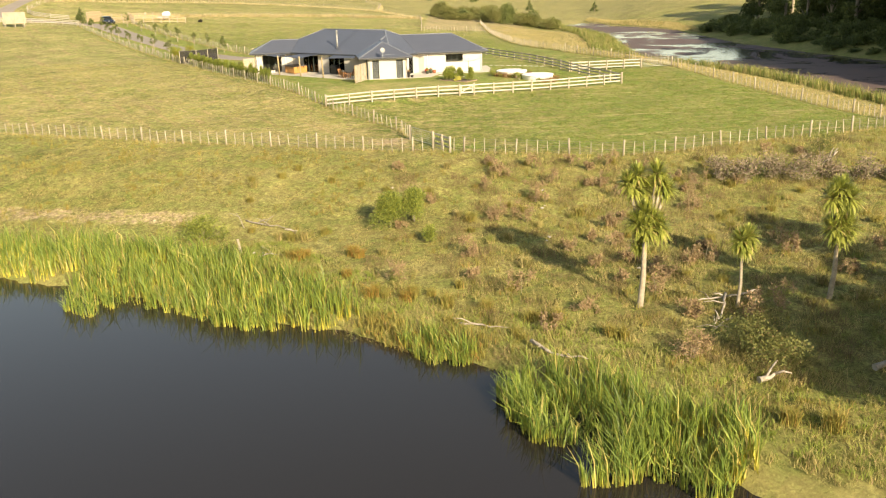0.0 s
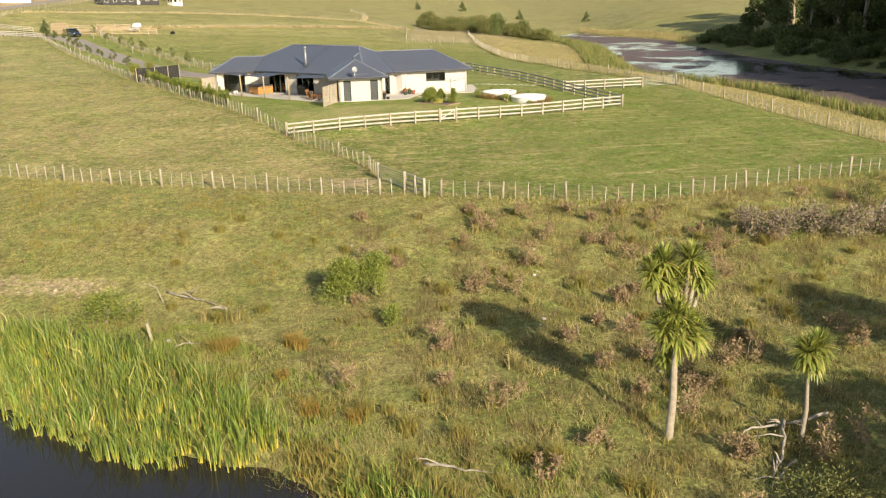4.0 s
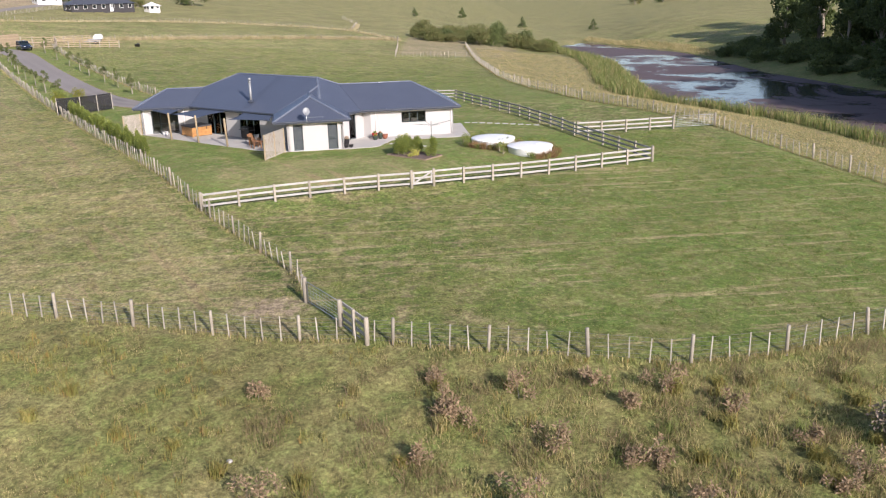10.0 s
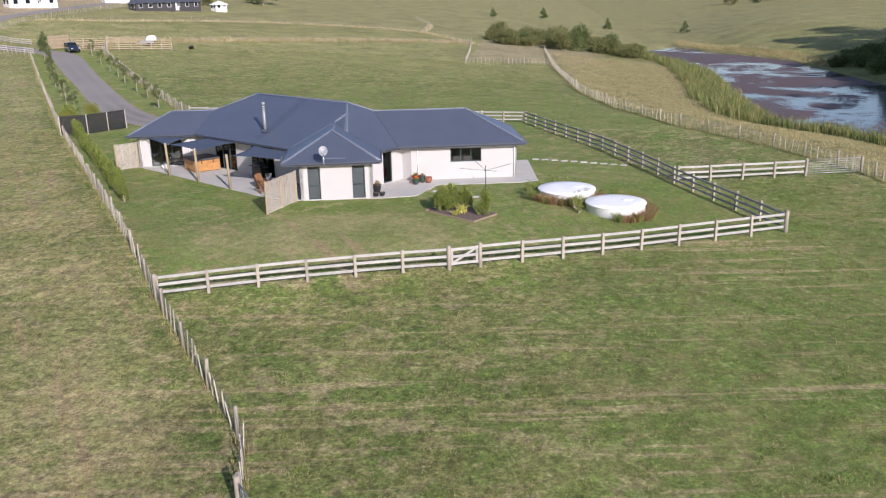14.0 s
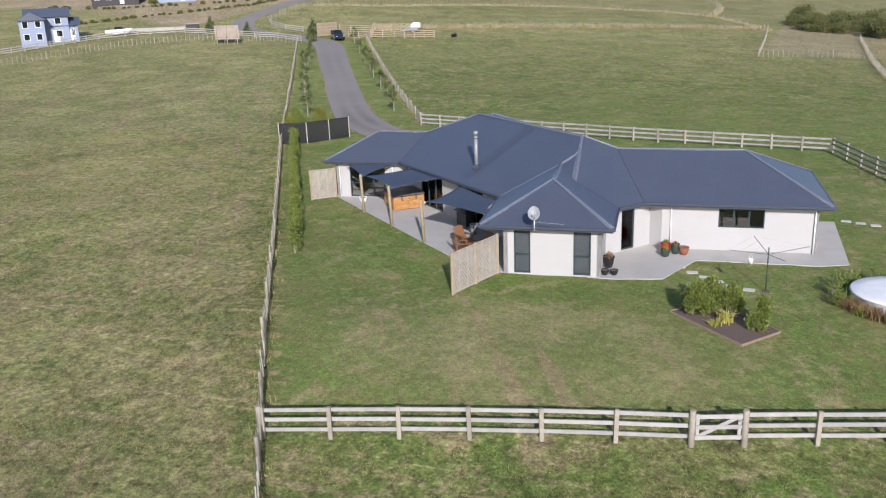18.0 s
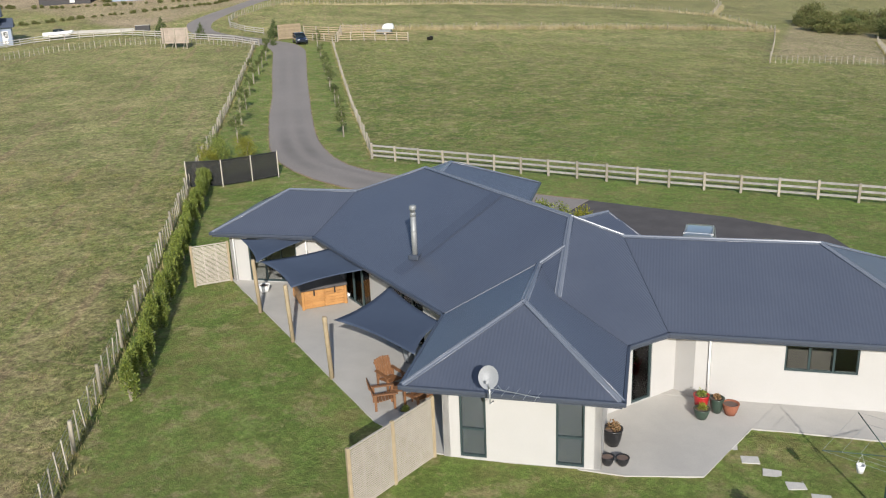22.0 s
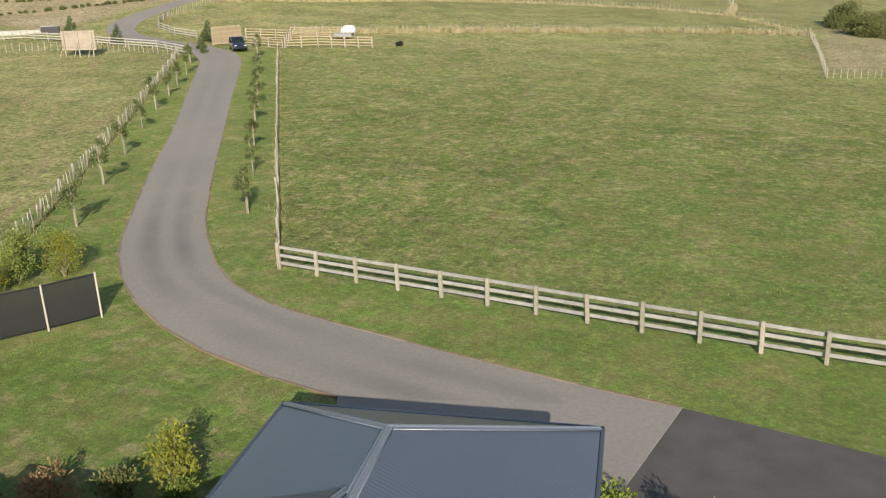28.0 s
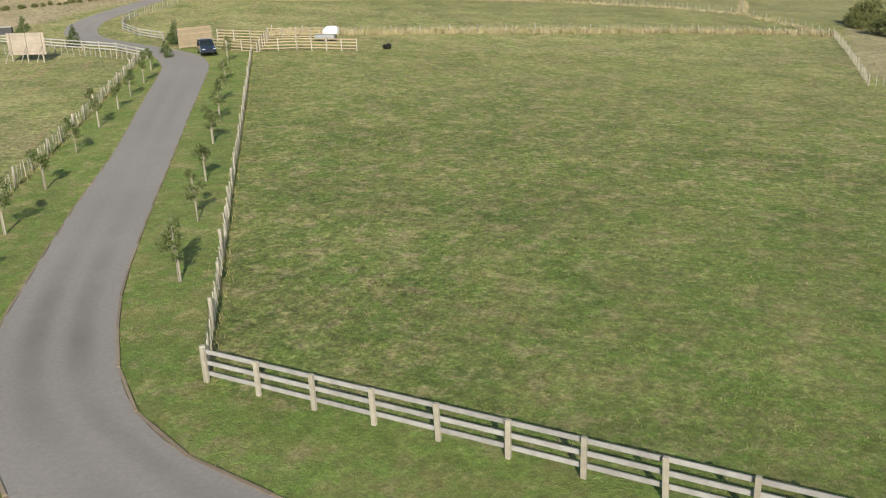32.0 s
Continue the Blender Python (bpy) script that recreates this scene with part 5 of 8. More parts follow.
bush(-3.3, 61.3, 3.0, 2.3, 8000, G_SHRUB, "bright green leafy bush on the grass bank", 401, leaf=0.10, up=0.7)
bush(-1.8, 61.9, 2.3, 2.4, 5500, G_SHRUB, "bright green leafy bush on the grass bank", 402, leaf=0.10, up=0.7)
bush(-0.7, 58.3, 1.2, 1.0, 1300, G_SHRUB, "small green bush on the grass bank", 403)
bush(27.2, 71.4, 2.8, 1.8, 1800, G_SCRUB, "dark green bush below the fence", 404)
bush(10.6, 42.9, 2.0, 1.2, 1500, G_DOCK, "dead brown bush on the bank", 408)
bush(13.2, 43.0, 4.2, 1.6, 6500, G_SCRUB, "tangled dark green and brown bush on the bank", 405)
bush(-14.8, 60.2, 3.0, 1.8, 4500, G_SHRUB, "olive bush behind the reeds", 406)
bush(-12.2, 56.6, 1.6, 1.2, 900, G_SCRUB, "small olive bush behind the reeds", 407)
for k, (x, y, w, h) in enumerate(((18.6, 67.6, 2.4, 1.7), (20.3, 66.8, 2.6, 1.9), (22.2, 67.4, 2.6, 1.8), (24.1, 66.6, 2.8, 2.0), (26.0, 67.2, 2.4, 1.6), (28.4, 66.6, 2.6, 1.9), (30.2, 66.0, 2.6, 1.8))):
    bush(x, y, w, h, 1900, G_BRAMBLE, "grey-brown dead bramble heap on the bank", 420 + k, leaf=0.13)


def dead_branch(points, r0, label, forks, seed, name="fallen_branch"):
    """A bleached fallen limb with broken side branches."""
    rng = random.Random(seed)
    pts = [Vector((x, y, lie_at(x, y) + dz)) for x, y, dz in points]
    fine = []
    for a, b in zip(pts, pts[1:]):
        for k in range(4):
            fine.append(a + (b - a) * k / 4 + Vector((rng.gauss(0, 0.03), rng.gauss(0, 0.03), rng.gauss(0, 0.03))))
    fine.append(pts[-1])
    n = len(fine)
    r0 *= 0.68
    t = thing(name, label, "dead wood")
    part("limb", tube(fine, [r0 * (1 - 0.75 * k / (n - 1)) for k in range(n)], 8), M_DEAD, t)
    for _ in range(forks):
        i = rng.randrange(1, n - 1)
        p, d = fine[i], Vector((rng.gauss(0, 1), rng.gauss(0, 1), rng.uniform(0.1, 0.9))).normalized()
        q = p + d * rng.uniform(0.5, 1.2)
        q.z = max(q.z, lie_at(q.x, q.y) + 0.05)
        part("broken_branch", tube([p, (p + q) / 2 + Vector((0, 0, 0.1)), q], [r0 * 0.5, r0 * 0.35, r0 * 0.15], 6), M_DEAD, t)
    return t


dead_branch([(-12.7, 62.9, 0.1), (-10.9, 62.0, 0.12), (-9.1, 60.7, 0.25)], 0.09, "long bleached fallen branch on the grass", 3, 1)
dead_branch([(-9.2, 60.8, 0.1), (-8.9, 60.1, 0.45)], 0.22, "pale broken stump end lying in grass", 2, 2, "broken_stump")
dead_branch([(-12.6, 62.0, 0.0), (-13.1, 62.4, 0.9)], 0.05, "thin bleached stick standing in grass", 1, 3)
dead_branch([(-10.5, 56.9, 0.15), (-9.8, 57.1, 0.2), (-9.1, 57.0, 0.12)], 0.05, "thin bleached stick behind the reeds", 1, 15)
dead_branch([(15.0, 48.3, 0.3), (13.6, 47.9, 0.2), (12.2, 47.8, 0.2), (11.6, 47.3, 0.1)], 0.10, "bleached dead tree limb beneath the cabbage trees", 4, 4)
dead_branch([(13.4, 48.0, 0.3), (12.6, 46.0, 0.2), (12.0, 45.2, 0.1)], 0.10, "bleached dead tree limb beneath the cabbage trees", 4, 5)
dead_branch([(13.0, 46.0, 0.15), (11.8, 44.7, 0.15)], 0.08, "bleached dead limb on the bank", 2, 6)
dead_branch([(0.9, 47.2, 0.12), (2.0, 46.8, 0.15), (3.2, 46.4, 0.1)], 0.10, "grey driftwood log near the water", 1, 7)
dead_branch([(4.0, 44.5, 0.3), (5.0, 43.3, 0.2), (6.2, 42.8, 0.2)], 0.13, "grey forked driftwood near the reeds", 3, 8)
dead_branch([(12.5, 40.6, 0.15), (13.4, 40.9, 0.35)], 0.20, "pale weathered stump among the grass", 2, 9, "weathered_stump")
dead_branch([(17.3, 41.4, 0.2), (18.6, 41.8, 0.5)], 0.22, "pale weathered stump among the grass", 2, 10, "weathered_stump")
dead_branch([(21.6, 68.2, 0.9), (23.2, 67.6, 0.5), (24.4, 67.8, 0.3)], 0.16, "grey dead log in the bramble heap", 4, 11)
dead_branch([(25.6, 68.0, 0.4), (27.0, 68.5, 1.4)], 0.22, "grey dead stump in the bramble heap", 3, 12, "dead_stump")
dead_branch([(29.2, 67.0, 0.4), (31.0, 66.2, 0.8)], 0.24, "grey dead log in the bramble heap", 3, 13)


def cabbage_head(rng, at, r, n):
    """Sword leaves radiating from a branch end, the lower ones drooping."""
    d = rng.normal(0, 1, (n, 3))
    d[:, 2] = d[:, 2] * 0.95 + 0.6
    d /= np.linalg.norm(d, axis=1)[:, None]
    side = np.cross(d, [0, 0, 1.0])
    side /= np.linalg.norm(side, axis=1)[:, None] + 1e-9
    length = (r * rng.uniform(0.75, 1.1, n))[:, None]
    droop = np.array([0, 0, -1.0]) * (0.22 - 0.16 * d[:, 2:3]) * length
    w = 0.036
    p0 = np.asarray(at) + d * 0.05
    mid, tip = p0 + d * length * 0.6 + droop * 0.25, p0 + d * length * 0.95 + droop
    verts = np.stack([p0 - side * w * 0.5, p0 + side * w * 0.5, mid + side * w, mid - side * w, tip], 1).reshape(-1, 3)
    o = np.arange(n)[:, None] * 5
    return verts, np.concatenate([o + np.array([[0, 1, 2]]), o + np.array([[0, 2, 3]]), o + np.array([[3, 2, 4]])])


def cabbage_tree(x, y, h, heads, seed, label, r=0.11, lean=(0, 0), mat=None):
    """heads: (dx, dy, dz from the trunk's top, radius)."""
    rng = np.random.default_rng(seed)
    t = thing("cabbage_tree", label, "tree", pose(x, y, lie_at(x, y)))
    top = Vector((lean[0], lean[1], h))
    part("trunk", tube([(0, 0, -0.3), (0.02, 0, 0.1), (top.x * 0.3 + 0.06, top.y * 0.3, h * 0.4), (top.x * 0.7, top.y * 0.7 + 0.05, h * 0.75), top], [r * 1.5, r * 1.15, r, r * 0.85, r * 0.75], 10), mat or M_PALEBARK, t)
    for dx, dy, dz, hr in heads:
        at = top + Vector((dx, dy, dz))
        part("branch", tube([top - Vector((0, 0, 0.25)), top + Vector((dx * 0.6, dy * 0.6, dz * 0.35)), at], [r * 0.7, r * 0.6, r * 0.5], 7), M_PALEBARK, t)
        v, f = cabbage_head(rng, at, hr * 1.62, 300)
        part("leaf_head", mesh_np("leaf_head", v, f, G_CABBAGE), None, t)
        v, f = cabbage_head(rng, at - Vector((0, 0, 0.25)), hr * 0.7, 30)
        part("dead_leaves", mesh_np("dead_leaves", v, f, G_DOCK), None, t)
    return t


cabbage_tree(9.3, 47.6, 3.6, [(-0.38, 0.15, 0.2, 0.52), (0.34, 0.2, 0.25, 0.52), (0.0, -0.05, 0.0, 0.5), (0.02, 0.3, 0.62, 0.55), (0.62, 0.1, 0.0, 0.46), (-0.2, 0.4, -0.85, 0.36), (-0.45, 0.8, 1.75, 0.46), (-0.32, 0.95, 2.3, 0.48), (-0.75, 0.8, 2.0, 0.42), (0.55, 0.9, 2.4, 0.46), (0.78, 0.9, 1.9, 0.46), (1.05, 1.0, 1.6, 0.42), (0.1, 1.1, 1.6, 0.42)], 31, "tall many-headed cabbage tree with a pale straight trunk", 0.13, (0.25, 0.5))
cabbage_tree(13.7, 47.3, 2.75, [(-0.1, 0.05, 0.35, 0.46), (0.25, 0.2, 0.5, 0.44), (0.1, 0.1, 0.1, 0.4)], 33, "slender cabbage tree with a small cluster of heads", 0.075, (0.1, 0.1))
cabbage_tree(18.0, 47.6, 3.1, [(-0.25, 0.1, 0.3, 0.52), (0.3, 0.1, 0.3, 0.52), (0.05, 0.0, 0.0, 0.46), (0.0, 0.3, 0.6, 0.46), (0.0, 0.4, 2.0, 0.52), (0.4, 0.3, 1.6, 0.48), (-0.35, 0.35, 1.6, 0.48)], 34, "cabbage tree with a dark slim trunk and two tiers of heads", 0.11, (0.25, 0.2), M_BARK)


def broad_tree(x, y, h, w, seed, n, mat, label, name="tree", leaf=0.4, trunk_r=0.3, bare=0.25, category="tree", bark=None):
    """Trunk, limbs and a crown of many uneven clumps."""
    rng = np.random.default_rng(seed)
    t = thing(name, label, category, pose(x, y, lie_at(x, y)))
    blobs, bm = [], bmesh.new()
    for k in range(22):
        a, q = rng.uniform(0, 6.283), rng.uniform(bare, 0.97)
        r = w / 2 * math.sqrt(max(0.05, 1 - (2 * (q - 0.45)) ** 2 * 0.75)) * rng.uniform(0.35, 0.9)
        c = (r * math.cos(a), r * math.sin(a), h * q)
        s = w * rng.uniform(0.10, 0.19)
        blobs.append((c, (s, s, s * 0.8)))
        if k < 9:
            tube([(0, 0, h * q * 0.45), (c[0] * 0.5, c[1] * 0.5, h * q * 0.78), c], [trunk_r * 0.4, trunk_r * 0.22, trunk_r * 0.06], 6, bm)
    part("trunk", tube([(0, 0, -0.5), (0, 0, h * 0.15), (0.1, 0.1, h * 0.5), (0, 0.2, h * 0.85)], [trunk_r * 1.3, trunk_r, trunk_r * 0.6, trunk_r * 0.15], 9), bark or M_BARK, t)
    part("limb", bm, bark or M_BARK, t)
    v, f = leaf_cloud(rng, blobs, n, leaf, 0.35, 0.6)
    part("crown", mesh_np("crown", v, f, mat), None, t)
    return t


# trees at the right of the bank, whose shade falls on it
broad_tree(22.0, 40.0, 7.0, 7.0, 51, 15000, G_DARK, "dense dark evergreen tree on the pond bank", leaf=0.22, trunk_r=0.2, bare=0.12)
broad_tree(27.0, 45.0, 8.0, 7.5, 52, 15000, G_DARK, "dense dark evergreen tree on the pond bank", leaf=0.22, trunk_r=0.2, bare=0.12)
broad_tree(24.5, 36.0, 6.5, 6.0, 54, 12000, G_DARK, "dense dark evergreen tree on the pond bank", leaf=0.22, trunk_r=0.16, bare=0.1)
broad_tree(19.8, 35.5, 6.0, 6.0, 53, 12000, G_DARK, "dense dark evergreen tree on the pond bank", leaf=0.22, trunk_r=0.16, bare=0.1)
# the dark grove over the creek
GROVE = [broad_tree(90, 176, 17, 14, 61, 5500, G_DARK, "tall dark macrocarpa tree above the creek", leaf=0.75, trunk_r=0.45, bare=-0.02),
         broad_tree(86, 212, 15, 13, 62, 5500, G_DARK, "tall dark macrocarpa tree above the creek", leaf=0.75, trunk_r=0.45, bare=-0.02)]
GROVE.append(broad_tree(92, 160, 12, 11, 63, 5500, G_GROVE, "tall olive-green evergreen tree above the creek", leaf=0.65, trunk_r=0.4, bare=-0.02))
for k, (x, y, s) in enumerate(((88, 158, 1.0), (97, 140, 1.0), (80, 192, 1.0), (92, 172, 1.2), (86, 203, 1.1), (79, 228, 0.9), (90, 190, 1.2), (86, 222, 1.0), (104, 150, 1.2), (90, 140, 0.8), (102, 122, 0.9), (110, 106, 0.9), (84, 168, 0.7), (104, 190, 1.3), (112, 125, 1.1), (118, 108, 1.0), (112, 170, 1.35), (100, 215, 1.1), (100, 128, 0.9),
                               (93, 262, 1.2), (101, 276, 1.3), (89, 250, 0.9), (78, 244, 0.7), (77, 210, 0.7), (77, 197, 0.6), (92, 160, 1.0), (87, 146, 0.7),(97, 165, 1.2), (95, 180, 1.2), (100, 175, 1.3), (90, 214, 1.1), (94, 232, 1.1), (93, 150, 0.9), (86, 180, 0.9), (84, 214, 0.8), (120, 140, 1.3), (128, 120, 1.2), (96, 205, 1.2),
                               # these eight stand unseen, added so that their shade covers the creek
                               (83, 152, 1.45), (81, 139, 1.5), (80, 126, 1.5), (82, 112, 1.5), (90, 133, 1.5), (92, 116, 1.5), (84, 100, 1.4), (82, 166, 1.3))):
    x += 3 if x < 90 else 0
    copy_thing(GROVE[k % 3], pose(x, y, lie_at(x, y) - 0.3, 0, 0, 73 * k) @ Matrix.Diagonal((s, s, s, 1)))
# undergrowth down the far bank to the water
UNDER = [bush(84, 163, 6.5, 3.4, 1300, G_GROVE, "dark green undergrowth bush on the creek bank", 461, "bank_bush", 0.5),
         bush(80, 186, 6.0, 2.8, 1300, G_DARK, "dark green undergrowth bush on the creek bank", 462, "bank_bush", 0.5)]
rng = random.Random(8)
for k in range(80):
    q = k / 79
    y = 122 + 132 * q
    x = float(np.interp(y, [95, 128, 164, 203, 233, 272], [75, 75, 78, 71, 68, 65])) + 0.6 + rng.uniform(0, 9)
    s = rng.uniform(0.45, 1.1)
    copy_thing(UNDER[k % 2], pose(x, y, lie_at(x, y) - 0.3, 0, 0, 57 * k) @ Matrix.Diagonal((s, s, s * rng.uniform(0.7, 1.0), 1)))
dead_branch([(82.5, 175, 0.3), (82.3, 174.6, 4.0), (83.0, 175.2, 8.0)], 0.2, "grey dead tree standing in the dark grove", 8, 14, "dead_tree")

# creek margins
xy = scatter(RNG, [(29.5, 172), (36, 169), (37, 185), (38.8, 209), (41.5, 240), (37, 268), (34, 292), (31, 290), (34, 250), (32, 215), (29, 190)], 12000)
grass_stuff("reeds", "green reeds along the creek edge", "reeds", RNG, xy[np.sin(xy[:, 1] * 0.9) + np.sin(xy[:, 1] * 0.37 + xy[:, 0]) > -0.9], 0.8, 2.4, 0.07, 3, 0.3, 0.2, G_RUSH)
xy = scatter(RNG, [(47, 322), (53, 300), (64, 272), (66.5, 250), (70, 252), (69, 276), (58, 304), (50, 330)], 9000)
grass_stuff("bank_grass", "tan dry grass on the far creek bank", "grass", RNG, xy, 0.4, 1.1, 0.10, 4, 0.4, 0.3, G_TAN)
xy = scatter(RNG, [(33, 171), (38, 171.5), (45, 161.5), (50.3, 147), (52.7, 131), (53.7, 117), (56, 99), (52.6, 97), (49.6, 115), (48.6, 129), (46, 144), (40.5, 157)], 16000)
grass_stuff("reeds", "straw and green rushes along the creek edge", "reeds", RNG, xy[np.sin(xy[:, 0] * 1.1) + np.sin(xy[:, 1] * 0.7) > -1.0], 1.0, 2.3, 0.06, 3, 0.25, 0.2, G_RUSH)
xy = scatter(RNG, [(12.5, 176), (16, 155), (20, 142), (26, 131), (29.3, 121), (35, 103), (39.5, 82), (50, 84), (51, 108), (48.5, 127), (41, 152), (33, 170), (36, 200), (40, 240), (30, 255), (10, 255)], 60000)
grass_stuff("bank_grass", "long dry straw grass on the creek bank", "grass", RNG, xy, 0.10, 0.32, 0.045, 4, 0.2, 0.35, G_TAN)
SCRUB = [bush(12, 268, 7, 4.6, 4200, G_SCRUB, "olive-green wild scrub bush by the creek", 451, "scrub_bush", 0.34),
         bush(22, 277, 8, 4.2, 4200, G_SCRUB, "low spreading olive-green scrub bush by the creek", 452, "scrub_bush", 0.34),
         bush(30, 272, 5, 3.6, 2600, G_RUSH, "fresh green scrub bush by the creek", 453, "scrub_bush", 0.30),
         bush(18, 290, 6, 5.6, 3600, G_GROVE, "dark green upright scrub bush by the creek", 454, "scrub_bush", 0.34)]
SCRUB_RNG = random.Random(19)
for k in range(46):
    s = (k + 0.5) / 46
    x, y = -6 + 46 * s + SCRUB_RNG.uniform(-2.5, 2.5), 283 - 10 * s + SCRUB_RNG.uniform(-10, 24) * (1 - 0.4 * s)
    if creek_distance(x, y) < 1.5:
        continue
    q = SCRUB_RNG.uniform(0.45, 1.15)
    copy_thing(SCRUB[SCRUB_RNG.choice((0, 0, 1, 1, 2, 3))], pose(x, y, lie_at(x, y) - 0.2, 0, 0, 61 * k) @ Matrix.Diagonal((q, q, q * SCRUB_RNG.uniform(0.6, 1.05), 1)))

# ---- pasture grass ----
PADDOCK_A = [(0.8, 75.8), (8, 74.4), (13, 73.6), (22, 75.8), (37, 80.6), (33, 102), (24.5, 119.2), (15.6, 117), (19.6, 106.2), (2, 98.8), (-11.7, 94.6)]
xy = scatter(RNG, PADDOCK_A, 105000)
xy, deep = clumped(xy, 1.4, -0.10, 11.0)
# right-hand tufts darker green, the same brightness falloff carried in their colour
green = xy[:, 0] + 5 * np.array([noise.noise(Vector((x * 0.15, y * 0.15, 4.0))) for x, y in xy]) > 9
grass_stuff("pasture_grass", "short green paddock grass", "grass", RNG, xy[green], 0.07, 0.16, 0.026, 5, 0.07, 0.35, G_GREEN, deep=deep[green])
grass_stuff("pasture_grass", "short grazed paddock grass with straw patches", "grass", RNG, xy[~green], 0.06, 0.15, 0.026, 5, 0.07, 0.35, G_SWARD, deep=deep[~green])
PADDOCK_B = [(-1, 76.5), (-12.6, 95), (-24, 112.3), (-41.5, 138.8), (-60, 138), (-62, 95), (-42, 87.3), (-22, 81), (-11, 78.2)]
xy = scatter(RNG, PADDOCK_B, 130000)
xy, deep = clumped(xy, 1.0, -0.12, 12.0)
grass_stuff("pasture_grass", "short dry grazed paddock grass", "grass", RNG, xy, 0.06, 0.15, 0.03, 4, 0.08, 0.35, G_SWARD_DRY, deep=deep)
PADDOCK_C = [(-30, 146.8), (-10, 144.8), (4.4, 144.2), (10.5, 144), (11, 176), (8.5, 225), (-40, 232), (-74, 215.5), (-43.5, 167)]
xy = scatter(RNG, PADDOCK_C, 130000)
xy, deep = clumped(xy, 0.8, -0.12, 13.0)
# nearer tufts deeper green, part of it the view's falloff put into colour
green = xy[:, 1] - 0.3 * xy[:, 0] + 10 * np.array([noise.noise(Vector((x * 0.12, y * 0.12, 6.0))) for x, y in xy]) < 188
grass_stuff("pasture_grass", "short green paddock grass behind the rails", "grass", RNG, xy[green], 0.06, 0.15, 0.032, 4, 0.09, 0.35, G_GREEN, deep=deep[green])
grass_stuff("pasture_grass", "short grazed paddock grass behind the house", "grass", RNG, xy[~green], 0.06, 0.15, 0.035, 4, 0.1, 0.35, G_SWARD, deep=deep[~green])
LAWN = [(-11.3, 95.6), (1.6, 99.6), (18.8, 106.8), (14.6, 116.8), (4.4, 143), (-30.2, 145.8), (-36.5, 149.2), (-31, 143.8), (-26, 142), (-12, 140.2), (3, 138.6), (9.6, 129), (6, 124), (6, 116), (-1, 115), (-2, 111.9), (-9.4, 110.3), (-12, 111.6), (-24.8, 121), (-27, 128), (-22, 132.5), (-23, 136.4), (-28, 137.4), (-34, 140), (-40, 138), (-23, 112.2)]
xy = scatter(RNG, LAWN, 46000)
grass_stuff("lawn_grass", "short mown lawn grass round the house", "grass", RNG, xy, 0.03, 0.07, 0.022, 4, 0.06, 0.35, G_LAWN)


# ---- round the house: paving and fittings ----
M_SAIL = material("slate_shade_cloth", (0.042, 0.058, 0.092), 0.8, 0.0, (0.049, 0.067, 0.103), 2.0, 0.6, 60.0, 0.06)
M_STEEL = material("flue_steel", (0.26, 0.27, 0.27), 0.55, 0.35, None, 4.0, 0.3)
M_GREYPAINT = material("grey_dish_paint", (0.22, 0.23, 0.24), 0.5, 0.0, None, 4.0, 0.2)
M_PINE = material("treated_pine", (0.33, 0.265, 0.165), 0.85, 0.0, (0.26, 0.205, 0.13), 4.0, 0.7, 30.0, 0.15, 0.003, 40.0)
M_CEDAR = material("oiled_cedar", (0.38, 0.195, 0.065), 0.5, 0.0, (0.30, 0.145, 0.045), 5.0, 0.7, 40.0, 0.2, obj=0.12)
M_CHAIR = material("stained_chair_timber", (0.20, 0.095, 0.04), 0.55, 0.0, (0.14, 0.065, 0.028), 5.0, 0.7, 40.0, 0.2)
M_COVER = material("charcoal_vinyl", (0.075, 0.07, 0.072), 0.6)
M_TRELLIS = material("pale_trellis_timber", (0.40, 0.36, 0.30), 0.9, 0.0, (0.33, 0.295, 0.24), 4.0, 0.6, 40.0, 0.15)
M_BLACK = material("black_enamel", (0.016, 0.016, 0.017), 0.35)
M_MESHCLOTH = material("black_shade_mesh", (0.022, 0.022, 0.022), 0.9, 0.0, None, 2.0, 0.3)
mesh_nodes, mesh_links = M_MESHCLOTH.node_tree.nodes, M_MESHCLOTH.node_tree.links
weave = mesh_nodes.new("ShaderNodeMixShader")
weave.inputs[0].default_value = 0.28
mesh_links.new(mesh_nodes["Principled BSDF"].outputs[0], weave.inputs[1])
mesh_links.new(mesh_nodes.new("ShaderNodeBsdfTransparent").outputs[0], weave.inputs[2])
mesh_links.new(weave.outputs[0], mesh_nodes["Material Output"].inputs["Surface"])
M_TERRA = material("terracotta", (0.24, 0.085, 0.045), 0.8)
M_RED = material("red_glaze", (0.36, 0.02, 0.02), 0.35)
M_GREENGLAZE = material("dark_green_glaze", (0.035, 0.055, 0.04), 0.35)
M_SOIL = material("bark_mulch", (0.115, 0.082, 0.072), 0.95, 0.0, (0.13, 0.09, 0.065), 6.0, 0.8, 40.0, 0.3, 0.02, 30.0)
M_WHITE = material("white_paint", (0.75, 0.75, 0.73), 0.5)
M_PAVER = material("pale_paver", (0.50, 0.48, 0.44), 0.9, 0.0, (0.42, 0.40, 0.37), 6.0, 0.6)
M_LINE = material("clothesline_green", (0.035, 0.07, 0.055), 0.5)
M_GALV = material("galvanised_pipe", (0.42, 0.44, 0.44), 0.45, 0.7)

